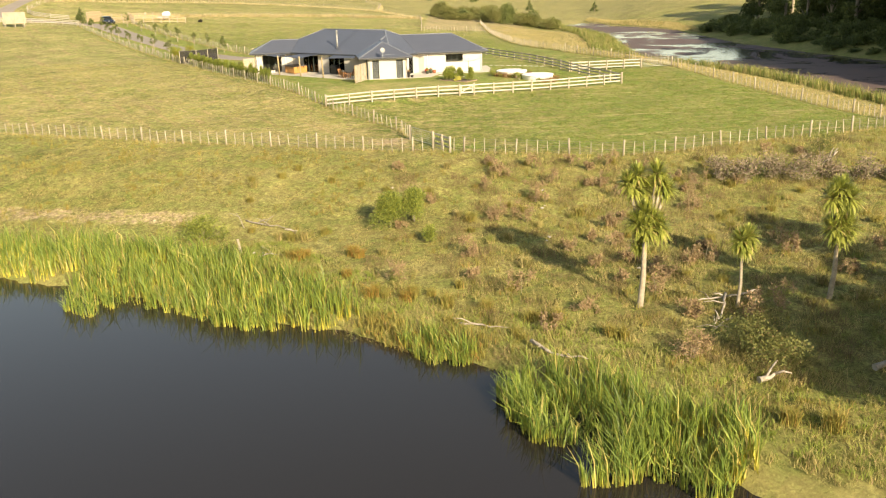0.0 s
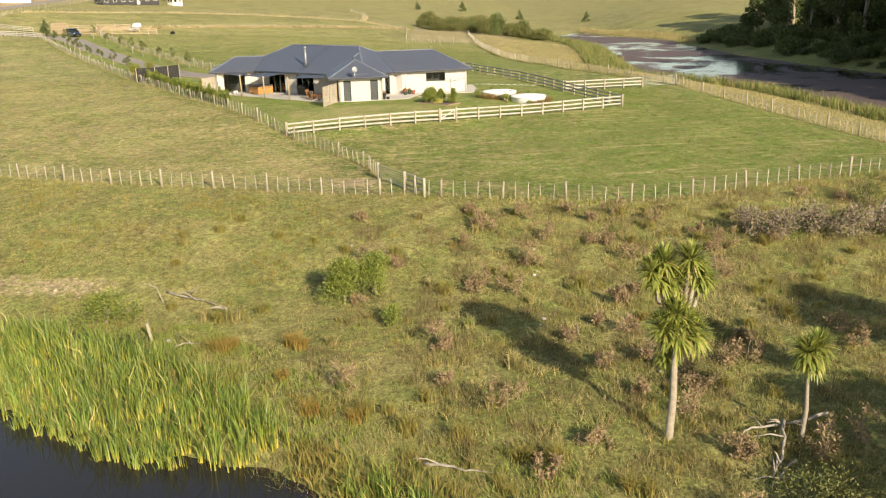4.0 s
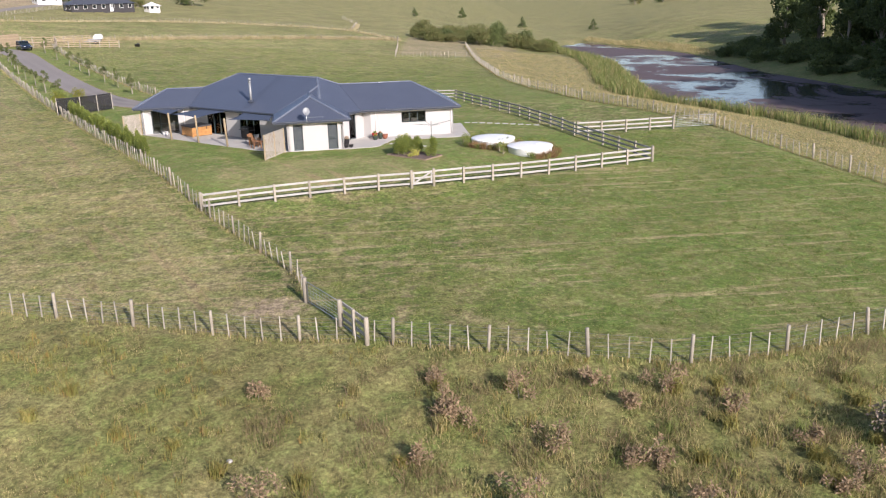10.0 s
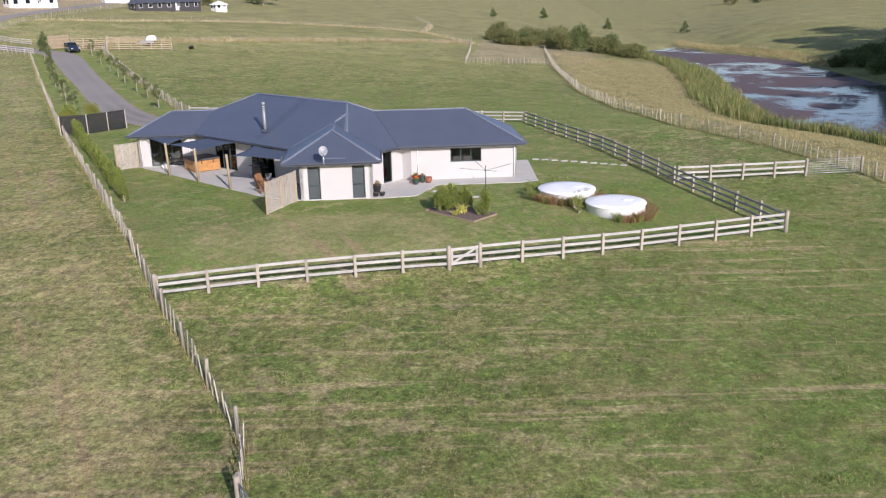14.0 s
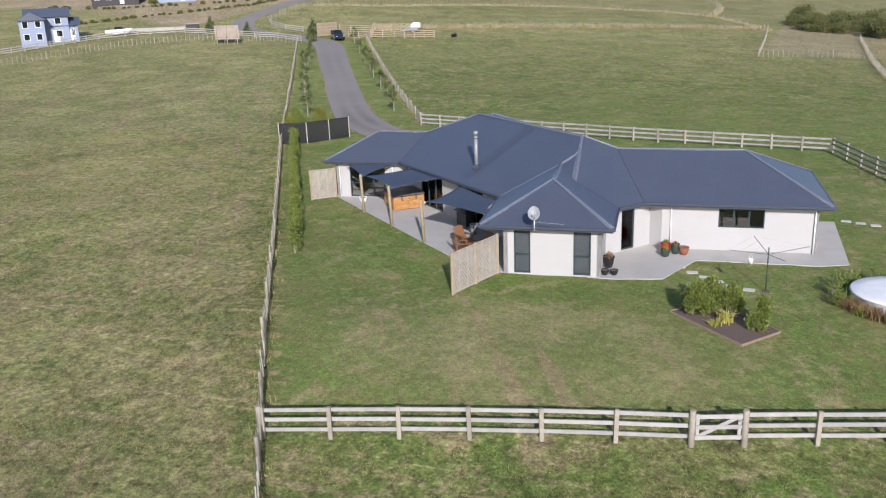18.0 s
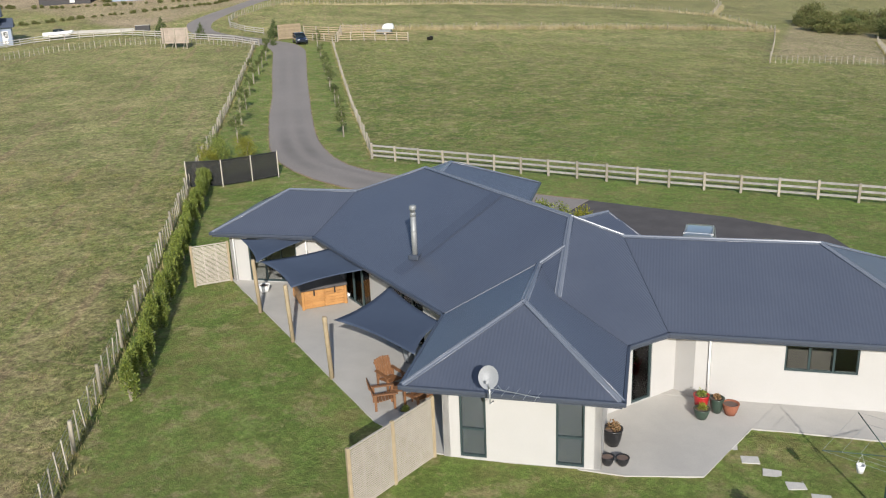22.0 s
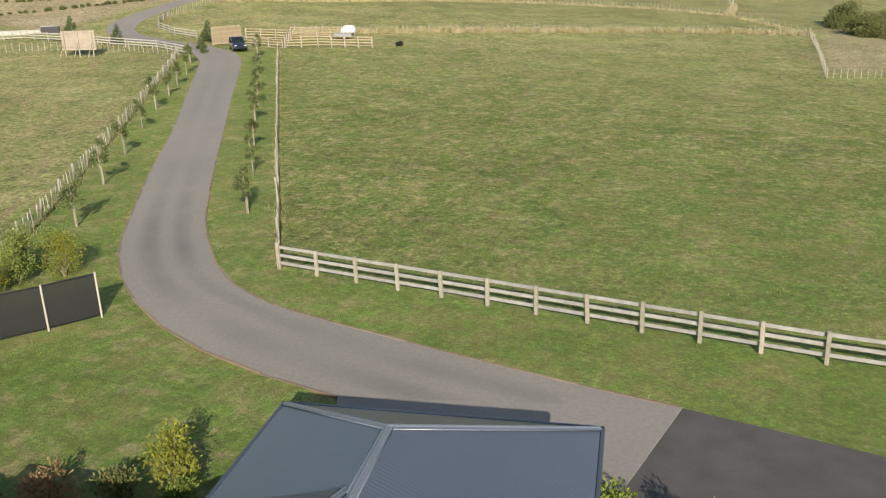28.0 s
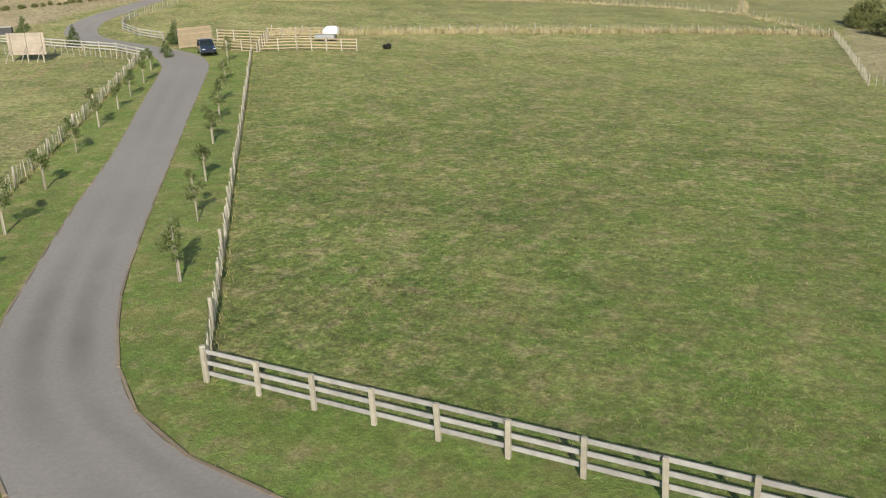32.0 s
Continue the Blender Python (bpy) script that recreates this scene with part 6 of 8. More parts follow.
PATIO = [(-24.9, 121.4), (-12.1, 111.75), (-9.6, 110.75), (-8.6, 113), (-11, 116.5), (-18.5, 123.2), (-24.0, 122.6)]
tagged(part("patio", slab(PATIO, 0.5, 0.995), M_CONC), "pale concrete patio under the shade sails", "patio", kind="structure")
APRON_E = [(-5.3, 111.3), (-4.0, 111.45), (-2.0, 112.15), (-1.0, 115.25), (4.55, 116.1), (5.75, 116.7), (5.0, 124.0), (3.4, 123.6), (-5.5, 117.0), (-6.4, 112)]
tagged(part("path", slab(APRON_E, 0.5, 0.99), M_CONC), "pale concrete path along the house wall", "path", kind="structure")


def on_house(obj_name, bm, mat, label=""):
    return part(obj_name, bm, mat, house, label)


for a, b in ((5.2, -2.27), (-15.6, 6.05), (11.9, -2.3), (-12.0, 6.1)):
    on_house("downpipe", tube([(a, b, FLOOR - 0.1), (a, b, EAVE - 0.35), (a, b - 0.42, EAVE - 0.16)], 0.04, 8), M_WHITE, "white round downpipe")
flue = thing("chimney_flue", "tall shiny steel chimney flue on the roof", "chimney", pose(-13.66, 118.45, 4.0))
part("pipe", lathe([(0.11, 0), (0.11, 1.85)], 18), M_STEEL, flue)
part("collar", lathe([(0.118, 1.80), (0.118, 1.93), (0.10, 1.95)], 18), M_STEEL, flue)
part("cowl", lathe([(0.09, 1.95), (0.09, 2.04), (0.135, 2.05), (0.14, 2.08), (0.14, 2.19), (0.12, 2.22), (0.03, 2.24)], 18), M_STEEL, flue)
part("flashing", block(-0.2, -0.2, 0.10, 0.2, 0.2, 0.30, 0.03), M_FASCIA, flue)
part("strap", lathe([(0.116, 1.2), (0.116, 1.24)], 18), M_STEEL, flue)
on_house("downpipe", tube([(-2.82, 11.6, 2.2), (-2.82, 11.6, 3.2), (-2.74, 11.6, 3.42)], 0.045, 8), M_WHITE, "white rainwater downpipe")

dish = thing("satellite_dish", "grey satellite dish on a mast at the gable eave", "satellite dish", pose(-7.35, 109.75, 3.45))
aim = Vector((0.25, -0.85, 0.45)).to_track_quat("Z", "Y").to_matrix().to_4x4()
part("mast", tube([(0, 0.25, 0.0), (0, 0.0, 0.05), (0, -0.02, 0.75)], 0.025, 8), M_GALV, dish)
bm = lathe([(0.02, 0.0), (0.15, 0.012), (0.28, 0.04), (0.37, 0.075), (0.375, 0.085), (0.36, 0.083), (0.27, 0.05), (0.14, 0.022), (0.02, 0.012)], 28)
part("reflector", bm, M_GREYPAINT, dish, m=Matrix.Translation((0, -0.06, 0.86)) @ aim @ Matrix.Diagonal((0.72, 0.85, 1.0, 1)))
part("feed_arm", tube([(0, -0.08, 0.62), (0.12, -0.35, 0.70), (0.13, -0.45, 0.95)], 0.015, 6), M_GALV, dish)
part("feed_horn", lathe([(0.03, 0), (0.045, 0.06), (0.04, 0.12)], 10, m=Matrix.Translation((0.13, -0.47, 0.93)) @ aim), M_GREYPAINT, dish)
aerial = thing("aerial", "thin grey television aerial beside the dish", "aerial", pose(-6.9, 109.95, 3.75))
part("boom", tube([(-0.6, 0.1, 0.05), (0.9, -0.1, 0.12)], 0.012, 5), M_GALV, aerial)
part("bracket", tube([(-0.2, 0.05, 0.07), (-0.4, 0.3, 0.05)], 0.015, 5), M_GALV, aerial)
for k in range(5):
    part("element", tube([(-0.4 + 0.3 * k, -0.25, 0.07), (-0.36 + 0.3 * k, 0.25, 0.10)], 0.006, 4), M_GALV, aerial)

# entry porch roof at the back
def porch_roof():
    a, b = Vector((-1.25, 8.95, EAVE - 0.05)), Vector((2.45, 5.75, EAVE - 0.05))
    out = Vector((1, 1, 0)).normalized()
    mid = (a + b) / 2
    ridge0, ridge1 = mid + Vector((0, 0, 0.85)) - out * 1.3, mid + out * 1.15 + Vector((0, 0, 0.85))
    a1, b1 = a + out * 1.15, b + out * 1.15
    part("porch_roof_plane", sheet([a1, a - out * 0.9, ridge0, ridge1]), None, house)
    part("porch_roof_plane", sheet([b - out * 0.9, b1, ridge1, ridge0]), None, house)
    part("porch_gable", mesh_from("porch_gable", [tuple(a1 - out * 0.05), tuple(b1 - out * 0.05), tuple(ridge1 - out * 0.05), tuple(a1 - out * 0.1), tuple(b1 - out * 0.1), tuple(ridge1 - out * 0.1)], [(0, 1, 2), (5, 4, 3), (0, 3, 4, 1), (1, 4, 5, 2), (2, 5, 3, 0)], M_WALL), None, house)
    part("ridge_cap", cap(ridge0, ridge1), M_CAP, house)
    for q in (a1 - out * 0.3 + Vector((0.25, -0.2, 0)), b1 - out * 0.3 + Vector((-0.3, 0.3, 0))):
        part("porch_post", block(q.x - 0.06, q.y - 0.06, FLOOR - 0.1, q.x + 0.06, q.y + 0.06, EAVE - 0.06), M_PINE, house)


porch_roof()


# shade sails and their posts
def sail(corners, sag, label):
    n = 14
    c = [Vector(p) for p in corners]
    verts, faces = [], []
    for i in range(n + 1):
        for j in range(n + 1):
            u, v = i / n, j / n
            pu = u + 0.06 * math.sin(math.pi * v) * (0.5 - u) * 2
            pv = v + 0.06 * math.sin(math.pi * u) * (0.5 - v) * 2
            p = (c[0] * (1 - pu) + c[1] * pu) * (1 - pv) + (c[3] * (1 - pu) + c[2] * pu) * pv
            p.z -= sag * math.sin(math.pi * u) * math.sin(math.pi * v)
            verts.append(tuple(p))
    for i in range(n):
        for j in range(n):
            o = i * (n + 1) + j
            faces.append((o, o + 1, o + n + 2, o + n + 1))
    t = thing("shade_sail", label, "shade sail")
    me = mesh_from("cloth", verts, faces, M_SAIL, True)
    bm = bmesh.new()
    bm.from_mesh(me)
    bmesh.ops.solidify(bm, geom=list(bm.faces), thickness=0.006)
    part("cloth", bm, M_SAIL, t)
    for p in c:
        part("shackle", tube([p - Vector((0, 0, 0.03)), p + Vector((0, 0, 0.03))], 0.02, 6), M_STEEL, t)
    return t


sail([(-23.6, 120.75, 3.32), (-22.3, 121.2, 3.28), (-20.7, 121.6, 3.26), (-21.2, 118.6, 3.12)], 0.06, "dark blue-grey triangular shade sail over the patio corner")
sail([(-21.0, 118.55, 3.2), (-18.6, 121.0, 3.35), (-15.9, 118.7, 3.35), (-18.1, 116.5, 3.1)], 0.10, "dark blue-grey square shade sail over the spa")
sail([(-14.7, 114.0, 3.22), (-14.2, 117.3, 3.35), (-10.9, 114.6, 3.38), (-10.75, 112.2, 3.32)], 0.10, "dark blue-grey square shade sail over the seats")
for x, y in ((-21.09, 118.35), (-18.05, 116.2), (-14.95, 113.95)):
    t = thing("sail_post", "round treated pine post holding the shade sails", "post", pose(x, y, 0.9, 1.5, -1.5, 0), group="sail posts")
    part("shaft", lathe([(0.085, -0.3), (0.085, 2.4), (0.075, 2.45)], 14), M_PINE, t)
    part("eye_bolt", tube([(0.0, 0.06, 2.33), (0.02, 0.16, 2.33)], 0.012, 6), M_STEEL, t)

# spa
spa = thing("spa_pool", "square timber-clad spa pool with charcoal lid", "spa pool", pose(-19.35, 120.35, 0.995, 0, 0, 45))
part("tub", block(-0.93, -0.93, 0.05, 0.93, 0.93, 0.84, 0.05), M_CEDAR, spa)
for side in range(4):
    r = Matrix.Rotation(radians(90 * side), 4, "Z")
    for k in range(6):
        for h in (0, 1):
            part("cladding_board", block(-0.86 + 0.87 * h, -0.965, 0.05 + 0.128 * k, -0.01 + 0.87 * h, -0.93, 0.172 + 0.128 * k, 0.006), M_CEDAR, spa, m=r)
    part("corner_post", block(-0.99, -0.99, 0.0, -0.86, -0.86, 0.85, 0.03), M_CEDAR, spa, m=r)
part("lid", block(-1.02, -1.02, 0.85, 1.02, 1.02, 0.97, 0.035), M_COVER, spa, "charcoal padded vinyl lid")
for x in (-0.45, 0.45):
    part("strap", block(x - 0.03, -1.03, 0.62, x + 0.03, -1.0, 0.92), M_BLACK, spa)
step = thing("spa_step", "white plastic step beside the spa pool", "step", pose(-18.2, 121.2, 0.995, 0, 0, 45))
part("tread", block(-0.3, -0.2, 0.14, 0.3, 0.2, 0.2, 0.015), M_WHITE, step)
part("riser", block(-0.26, -0.17, 0.0, 0.26, 0.17, 0.14), M_WHITE, step)


def garden_chair(x, y, turn, label):
    """A low slatted timber armchair."""
    t = thing("garden_chair", label, "chair", pose(x, y, 0.995, 0, 0, turn), group="garden chairs")
    for sx in (-0.31, 0.31):
        part("leg", block(sx - 0.03, -0.36, 0, sx + 0.03, -0.28, 0.56, 0.008), M_CHAIR, t)
        part("leg", block(sx - 0.03, 0.26, 0, sx + 0.03, 0.34, 0.56, 0.008), M_CHAIR, t)
        part("armrest", block(sx - 0.07, -0.44, 0.56, sx + 0.07, 0.4, 0.595, 0.01), M_CHAIR, t)
    for k in range(6):
        part("seat_slat", block(-0.29, -0.34 + 0.105 * k, 0.37 - 0.018 * k, 0.29, -0.245 + 0.105 * k, 0.395 - 0.018 * k, 0.006), M_CHAIR, t)
    lean = Matrix.Translation((0, 0.28, 0.32)) @ Matrix.Rotation(radians(-20), 4, "X")
    for k in range(6):
        part("back_slat", block(-0.30 + 0.101 * k, -0.012, 0.0, -0.21 + 0.101 * k, 0.012, 0.72 - 0.02 * abs(k - 2.5), 0.006), M_CHAIR, t, m=lean)
    part("back_rail", block(-0.32, 0.012, 0.2, 0.32, 0.04, 0.28), M_CHAIR, t, m=lean)
    part("back_rail", block(-0.32, 0.012, 0.5, 0.32, 0.04, 0.58), M_CHAIR, t, m=lean)
    return t


garden_chair(-12.25, 112.75, 125, "red-brown stained timber garden chair on the patio")
garden_chair(-12.65, 114.0, 60, "red-brown stained timber garden chair by the table")
garden_chair(-11.2, 113.2, -20, "red-brown stained timber garden chair beside the screen")
tab = thing("low_table", "low red-brown slatted timber patio table", "table", pose(-11.9, 113.45, 0.995, 0, 0, 20))
for k in range(6):
    part("slat", block(-0.4, -0.33 + 0.11 * k, 0.40, 0.4, -0.23 + 0.11 * k, 0.425, 0.005), M_CHAIR, tab)
for sx in (-0.34, 0.34):
    for sy in (-0.26, 0.26):
        part("leg", block(sx - 0.03, sy - 0.03, 0, sx + 0.03, sy + 0.03, 0.40), M_CHAIR, tab)
bbq = thing("barbecue", "black hooded gas barbecue under the shade sail", "barbecue", pose(-14.0, 117.4, 0.995, 0, 0, -35))
part("cabinet", block(-0.5, -0.27, 0.08, 0.5, 0.27, 0.78, 0.02), M_BLACK, bbq)
part("hood", tube([(-0.48, 0, 0.86), (0.48, 0, 0.86)], 0.28, 16), M_BLACK, bbq)
part("handle", tube([(-0.35, -0.30, 0.95), (0.35, -0.30, 0.95)], 0.015, 8), M_STEEL, bbq)
for sx in (-1, 1):
    part("side_shelf", block(min(sx * 0.5, sx * 0.85), -0.24, 0.80, max(sx * 0.5, sx * 0.85), 0.24, 0.83, 0.008), M_BLACK, bbq)
    for sy in (-0.2, 0.2):
        part("castor", lathe([(0.04, -0.02), (0.045, 0.0), (0.04, 0.02)], 10, m=Matrix.Translation((sx * 0.42, sy, 0.045)) @ Matrix.Rotation(radians(90), 4, "Y")), M_BLACK, bbq)


def pot(x, y, r, h, mat, label, plant=None, z=0.99, seed=1, ball=0.3):
    t = thing("plant_pot", label, "plant pot", pose(x, y, z))
    part("pot", lathe([(r * 0.62, 0), (r * 0.85, h * 0.35), (r, h * 0.82), (r * 0.96, h * 0.9), (r * 1.08, h * 0.93), (r * 1.08, h), (r * 0.92, h), (r * 0.88, h * 0.85)], 20), mat, t)
    part("soil", lathe([(r * 0.86, h * 0.8), (r * 0.86, h * 0.88)], 16), M_SOIL, t)
    if plant is not None:
        rng = np.random.default_rng(seed)
        v, f = leaf_cloud(rng, [((0, 0, h + ball * 0.3), ball * 0.8), ((ball * 0.4, 0, h + ball * 0.15), ball * 0.6)], 260, 0.07, 0.3)
        tagged(part("plant", mesh_np("plant", v, f, plant), None, t), kind="stuff")
    return t


pot(-4.72, 112.95, 0.28, 0.55, M_BLACK, "large black glazed urn with a small plant", G_RUST, seed=3, ball=0.22)
pot(-4.62, 111.85, 0.19, 0.26, M_BLACK, "small black bowl planter on the path")
pot(-4.22, 111.98, 0.19, 0.24, M_BLACK, "small black bowl planter on the path")
pot(-2.6, 116.0, 0.24, 0.5, M_RED, "red glazed pot with leafy plant by the wall", G_HEDGE, seed=4, ball=0.15)
pot(-2.5, 115.4, 0.24, 0.34, M_GREENGLAZE, "dark green bowl pot with flowers by the wall", G_LIME, seed=5, ball=0.14)
pot(-2.12, 115.95, 0.22, 0.5, M_GREENGLAZE, "tall dark green pot by the wall", G_RUST, seed=6, ball=0.10)
pot(-1.7, 115.95, 0.25, 0.38, M_TERRA, "terracotta pot by the wall")
pot(-22.3, 120.4, 0.25, 0.35, M_WHITE, "white tub on the patio")
pot(-12.9, 116.0, 0.22, 0.6, M_GREYPAINT, "grey planter under the shade sail")
pot(-11.2, 112.2, 0.2, 0.34, M_GREYPAINT, "grey planter with small plant beside the screen", G_SHRUB, seed=8, ball=0.12)


def trellis(points, h, label, z0=None):
    """Slatted screen panels between posts."""
    t = thing("trellis_screen", label, "screen")
    for (x0, y0), (x1, y1) in zip(points, points[1:]):
        zz = min(lie_at(x0, y0), lie_at(x1, y1)) if z0 is None else z0
        d = Vector((x1 - x0, y1 - y0, 0))
        m = Matrix.Translation((x0, y0, zz)) @ Matrix.Rotation(math.atan2(d.y, d.x), 4, "Z")
        n = int((h - 0.12) / 0.062)
        for k in range(n):
            part("slat", block(0.05, -0.012, 0.10 + k * 0.062, d.length - 0.05, 0.006, 0.14 + k * 0.062), M_TRELLIS, t, m=m)
        for s in (0.33, 0.66):
            part("batten", block(d.length * s - 0.02, 0.008, 0.06, d.length * s + 0.02, 0.03, h), M_TRELLIS, t, m=m)
        part("top_rail", block(0.05, -0.03, h - 0.03, d.length - 0.05, 0.03, h + 0.01), M_TRELLIS, t, m=m)
        part("bottom_rail", block(0.05, -0.03, 0.05, d.length - 0.05, 0.03, 0.09), M_TRELLIS, t, m=m)
    for x, y in points:
        part("post", block(-0.05, -0.05, -0.3, 0.05, 0.05, h + 0.05, 0.008), M_PINE, t, m=pose(x, y, lie_at(x, y) if z0 is None else z0, 0, 0, 60))
    return t


trellis([(-10.35, 107.25), (-9.9, 108.9), (-9.45, 110.55)], 1.95, "pale slatted timber screen standing out from the house corner")
trellis([(-25.9, 120.0), (-24.75, 121.2)], 1.95, "pale slatted timber screen at the patio's far end")

# clothesline
line = thing("clothesline", "dark green rotary clothesline on the lawn", "clothesline", pose(2.42, 112.0, lie_at(2.42, 112.0)))
part("pole", tube([(0, 0, -0.2), (0, 0, 1.2), (0, 0, 2.02)], [0.03, 0.03, 0.024], 8), M_LINE, line)
part("base", lathe([(0.2, -0.05), (0.2, 0.015), (0.18, 0.02)], 16), M_SOIL, line)
ends = []
for k in range(4):
    a = radians(25 + 90 * k)
    e = Vector((1.75 * math.cos(a), 1.75 * math.sin(a), 1.98))
    ends.append(e)
    part("arm", tube([(0, 0, 1.7), e], 0.014, 6), M_LINE, line)
for k in range(4):
    for s in (0.45, 0.72, 1.0):
        p, q = Vector((0, 0, 1.7)).lerp(ends[k], s), Vector((0, 0, 1.7)).lerp(ends[(k + 1) % 4], s)
        part("wire", tube([p, q], 0.004, 4), M_GALV, line)
peg = thing("peg_basket", "white peg basket hanging on the clothesline", "basket", pose(1.75, 111.6, lie_at(1.8, 111.6) + 1.35))
part("bucket", lathe([(0.08, 0), (0.11, 0.22), (0.10, 0.22), (0.075, 0.02)], 12), M_WHITE, peg)
part("hanger", tube([(-0.1, 0, 0.2), (0, 0, 0.5), (0.1, 0, 0.2)], 0.008, 5), M_WHITE, peg)

PAVERS = [(-1.55, 114.05, 8), (-0.9, 113.5, 14), (-0.28, 113.0, 5), (0.35, 112.6, 20), (1.0, 112.2, 9), (1.75, 111.95, 2)]
PAVERS += [(5.6 + 0.72 * k, 124.35 - 0.2 * k, 5 * (k % 3)) for k in range(10)]
for x, y, a in PAVERS:
    t = tagged(part("paver", block(-0.25, -0.19, -0.05, 0.25, 0.19, 0.02, 0.01), M_PAVER, m=pose(x, y, lie_at(x, y), 0, 0, a)), "pale square concrete stepping stone in the lawn", "paver", "stepping stones")

# garden bed
BED = [(-1.0, 108.3), (2.05, 105.85), (3.3, 107.6), (0.5, 109.9)]
bz = lie_at(1, 107.8)
tagged(part("garden_bed", slab(BED, bz - 0.35, bz + 0.05), M_SOIL), "dark bark-mulched garden bed in the lawn", "garden bed")
edge = thing("bed_edging", "timber board edging round the garden bed", "edging")
for p, q in zip(BED, BED[1:] + BED[:1]):
    d = Vector((q[0] - p[0], q[1] - p[1], 0))
    part("board", block(0, -0.04, -0.25, d.length, -0.005, 0.09), M_EDGE, edge, m=Matrix.Translation((p[0], p[1], bz)) @ Matrix.Rotation(math.atan2(d.y, d.x), 4, "Z"))
for k, (x, y, w, h) in enumerate(((-0.1, 108.3, 1.25, 1.5), (0.6, 108.9, 1.15, 1.45), (1.4, 108.8, 1.0, 1.3), (2.55, 107.5, 0.95, 1.45), (0.35, 108.2, 0.9, 1.2))):
    bush(x, y, w, h, 4200, G_HEDGE, "dense green shrub in the garden bed", 470 + k, leaf=0.085, z=bz, up=0.9)
for x, y, h, mat in ((1.25, 107.9, 0.85, G_FLAX), (0.9, 107.4, 0.5, G_FLAX)):
    t = tussock(x, y, h, 90, mat, "flax", "yellow variegated flax in the garden bed", int(x * 100), 0.05, 0.33)

# water tanks
for k, (x, y) in enumerate(((7.5, 112.2), (10.3, 109.6))):
    z = lie_at(x, y)
    t = thing("water_tank", "white half-buried concrete water tank with rusty grasses", "water tank", pose(x, y, z), group="water tanks")
    part("wall", lathe([(1.75, -0.6), (1.75, 0.42), (1.78, 0.46), (1.78, 0.50)], 48), M_TANK, t)
    part("lid", lathe([(1.81, 0.50), (1.81, 0.57), (1.77, 0.60), (1.2, 0.625), (0.4, 0.64), (0.05, 0.645)], 48), M_TANK, t)
    part("hatch", lathe([(0.32, 0.90), (0.32, 0.99), (0.28, 1.01)], 20, m=Matrix.Translation((0.7, 0.3, -0.33))), M_TANK, t)
    for j in range(20):
        a = radians(-150 + 150 * j / 19 + (60 if k else -10) + (j % 2) * 4)
        px, py = x + 2.15 * math.cos(a), y + 2.15 * math.sin(a)
        tussock(px, py, 0.75 if j % 3 else 0.95, 90, G_RUST if j % 4 else G_SHRUB, "ornamental_grass", "rusty ornamental grass beside the water tank", 700 + j + 40 * k, 0.025, 0.3)
    for j in range(7):
        a = radians(60 + 24 * j)
        bush(x + 2.4 * math.cos(a), y + 2.4 * math.sin(a), 0.9, 0.8, 420, G_HEDGE, "low green shrub beside the water tank", 780 + j + 40 * k, leaf=0.08)

# hedge along the paddock fence
for k in range(34):
    s = k / 33
    x, y = -21.0 + (-38.6 + 21.0) * s, 110.2 + (136.6 - 110.2) * s
    h = 1.75 - 0.35 * (k % 3) * 0.5
    bush(x + 0.35 + RNG.normal(0, 0.1), y + RNG.normal(0, 0.1), 0.68, h * 1.0, 2300, G_HEDGE, "young upright green hedge plant along the fence", 830 + k, "hedge_plant", 0.085, up=0.8, category="hedge")

# black mesh screen fence
t = thing("mesh_screen_fence", "black shade-mesh screen fence with timber posts", "fence")
SCREEN = [(-38.7, 135.0), (-36.6, 136.1), (-35.4, 137.8), (-34.4, 139.5)]
for (x0, y0), (x1, y1) in zip(SCREEN, SCREEN[1:]):
    d = Vector((x1 - x0, y1 - y0, 0))
    m = Matrix.Translation((x0, y0, lie_at(x0, y0))) @ Matrix.Rotation(math.atan2(d.y, d.x), 4, "Z")
    part("mesh_panel", block(0.02, 0.05, 0.12, d.length - 0.02, 0.065, 1.82), M_MESHCLOTH, t, m=m)
    part("rail", block(0, 0.02, 1.78, d.length, 0.05, 1.84), M_BLACK, t, m=m)
    part("rail", block(0, 0.02, 0.10, d.length, 0.05, 0.15), M_BLACK, t, m=m)
for x, y in SCREEN:
    part("post", block(-0.035, -0.035, -0.3, 0.035, 0.035, 1.88), M_BATTEN, t, m=pose(x, y, lie_at(x, y), 0, 0, 30))
for k, (x, y) in enumerate(((-40.6, 141.2), (-39.4, 142.6), (-41.8, 142.4), (-40.4, 139.6))):
    bush(x, y, 1.9, 2.0, 3000, G_LIME if k % 2 else G_SHRUB, "yellow-green shrub behind the mesh screen", 880 + k, leaf=0.10)
# shrubs behind the house
for k, (x, y, w, h, mat) in enumerate(((-12.0, 131.9, 2.0, 1.9, G_SHRUB), (-13.0, 132.6, 1.6, 1.8, G_HEDGE), (-10.9, 132.4, 1.5, 1.7, G_LIME), (-11.6, 130.7, 1.4, 1.2, G_RUST),
                                       (-24.1, 131.2, 1.6, 2.0, G_LIME), (-25.3, 130.2, 1.5, 1.0, G_SCRUB), (-26.8, 129.4, 1.5, 1.1, G_RUST), (-28.4, 128.7, 1.2, 0.8, G_SCRUB), (-23.3, 130.3, 1.0, 1.0, G_HEDGE))):
    bush(x, y, w, h, 2200, mat, "mixed garden shrub against the house", 900 + k, leaf=0.11)
bed2 = slab([(-14.5, 134.2), (-14.3, 130.0), (-10.6, 127.4), (-9.6, 132.6), (-11.5, 134.0)], 0.7, 1.02)
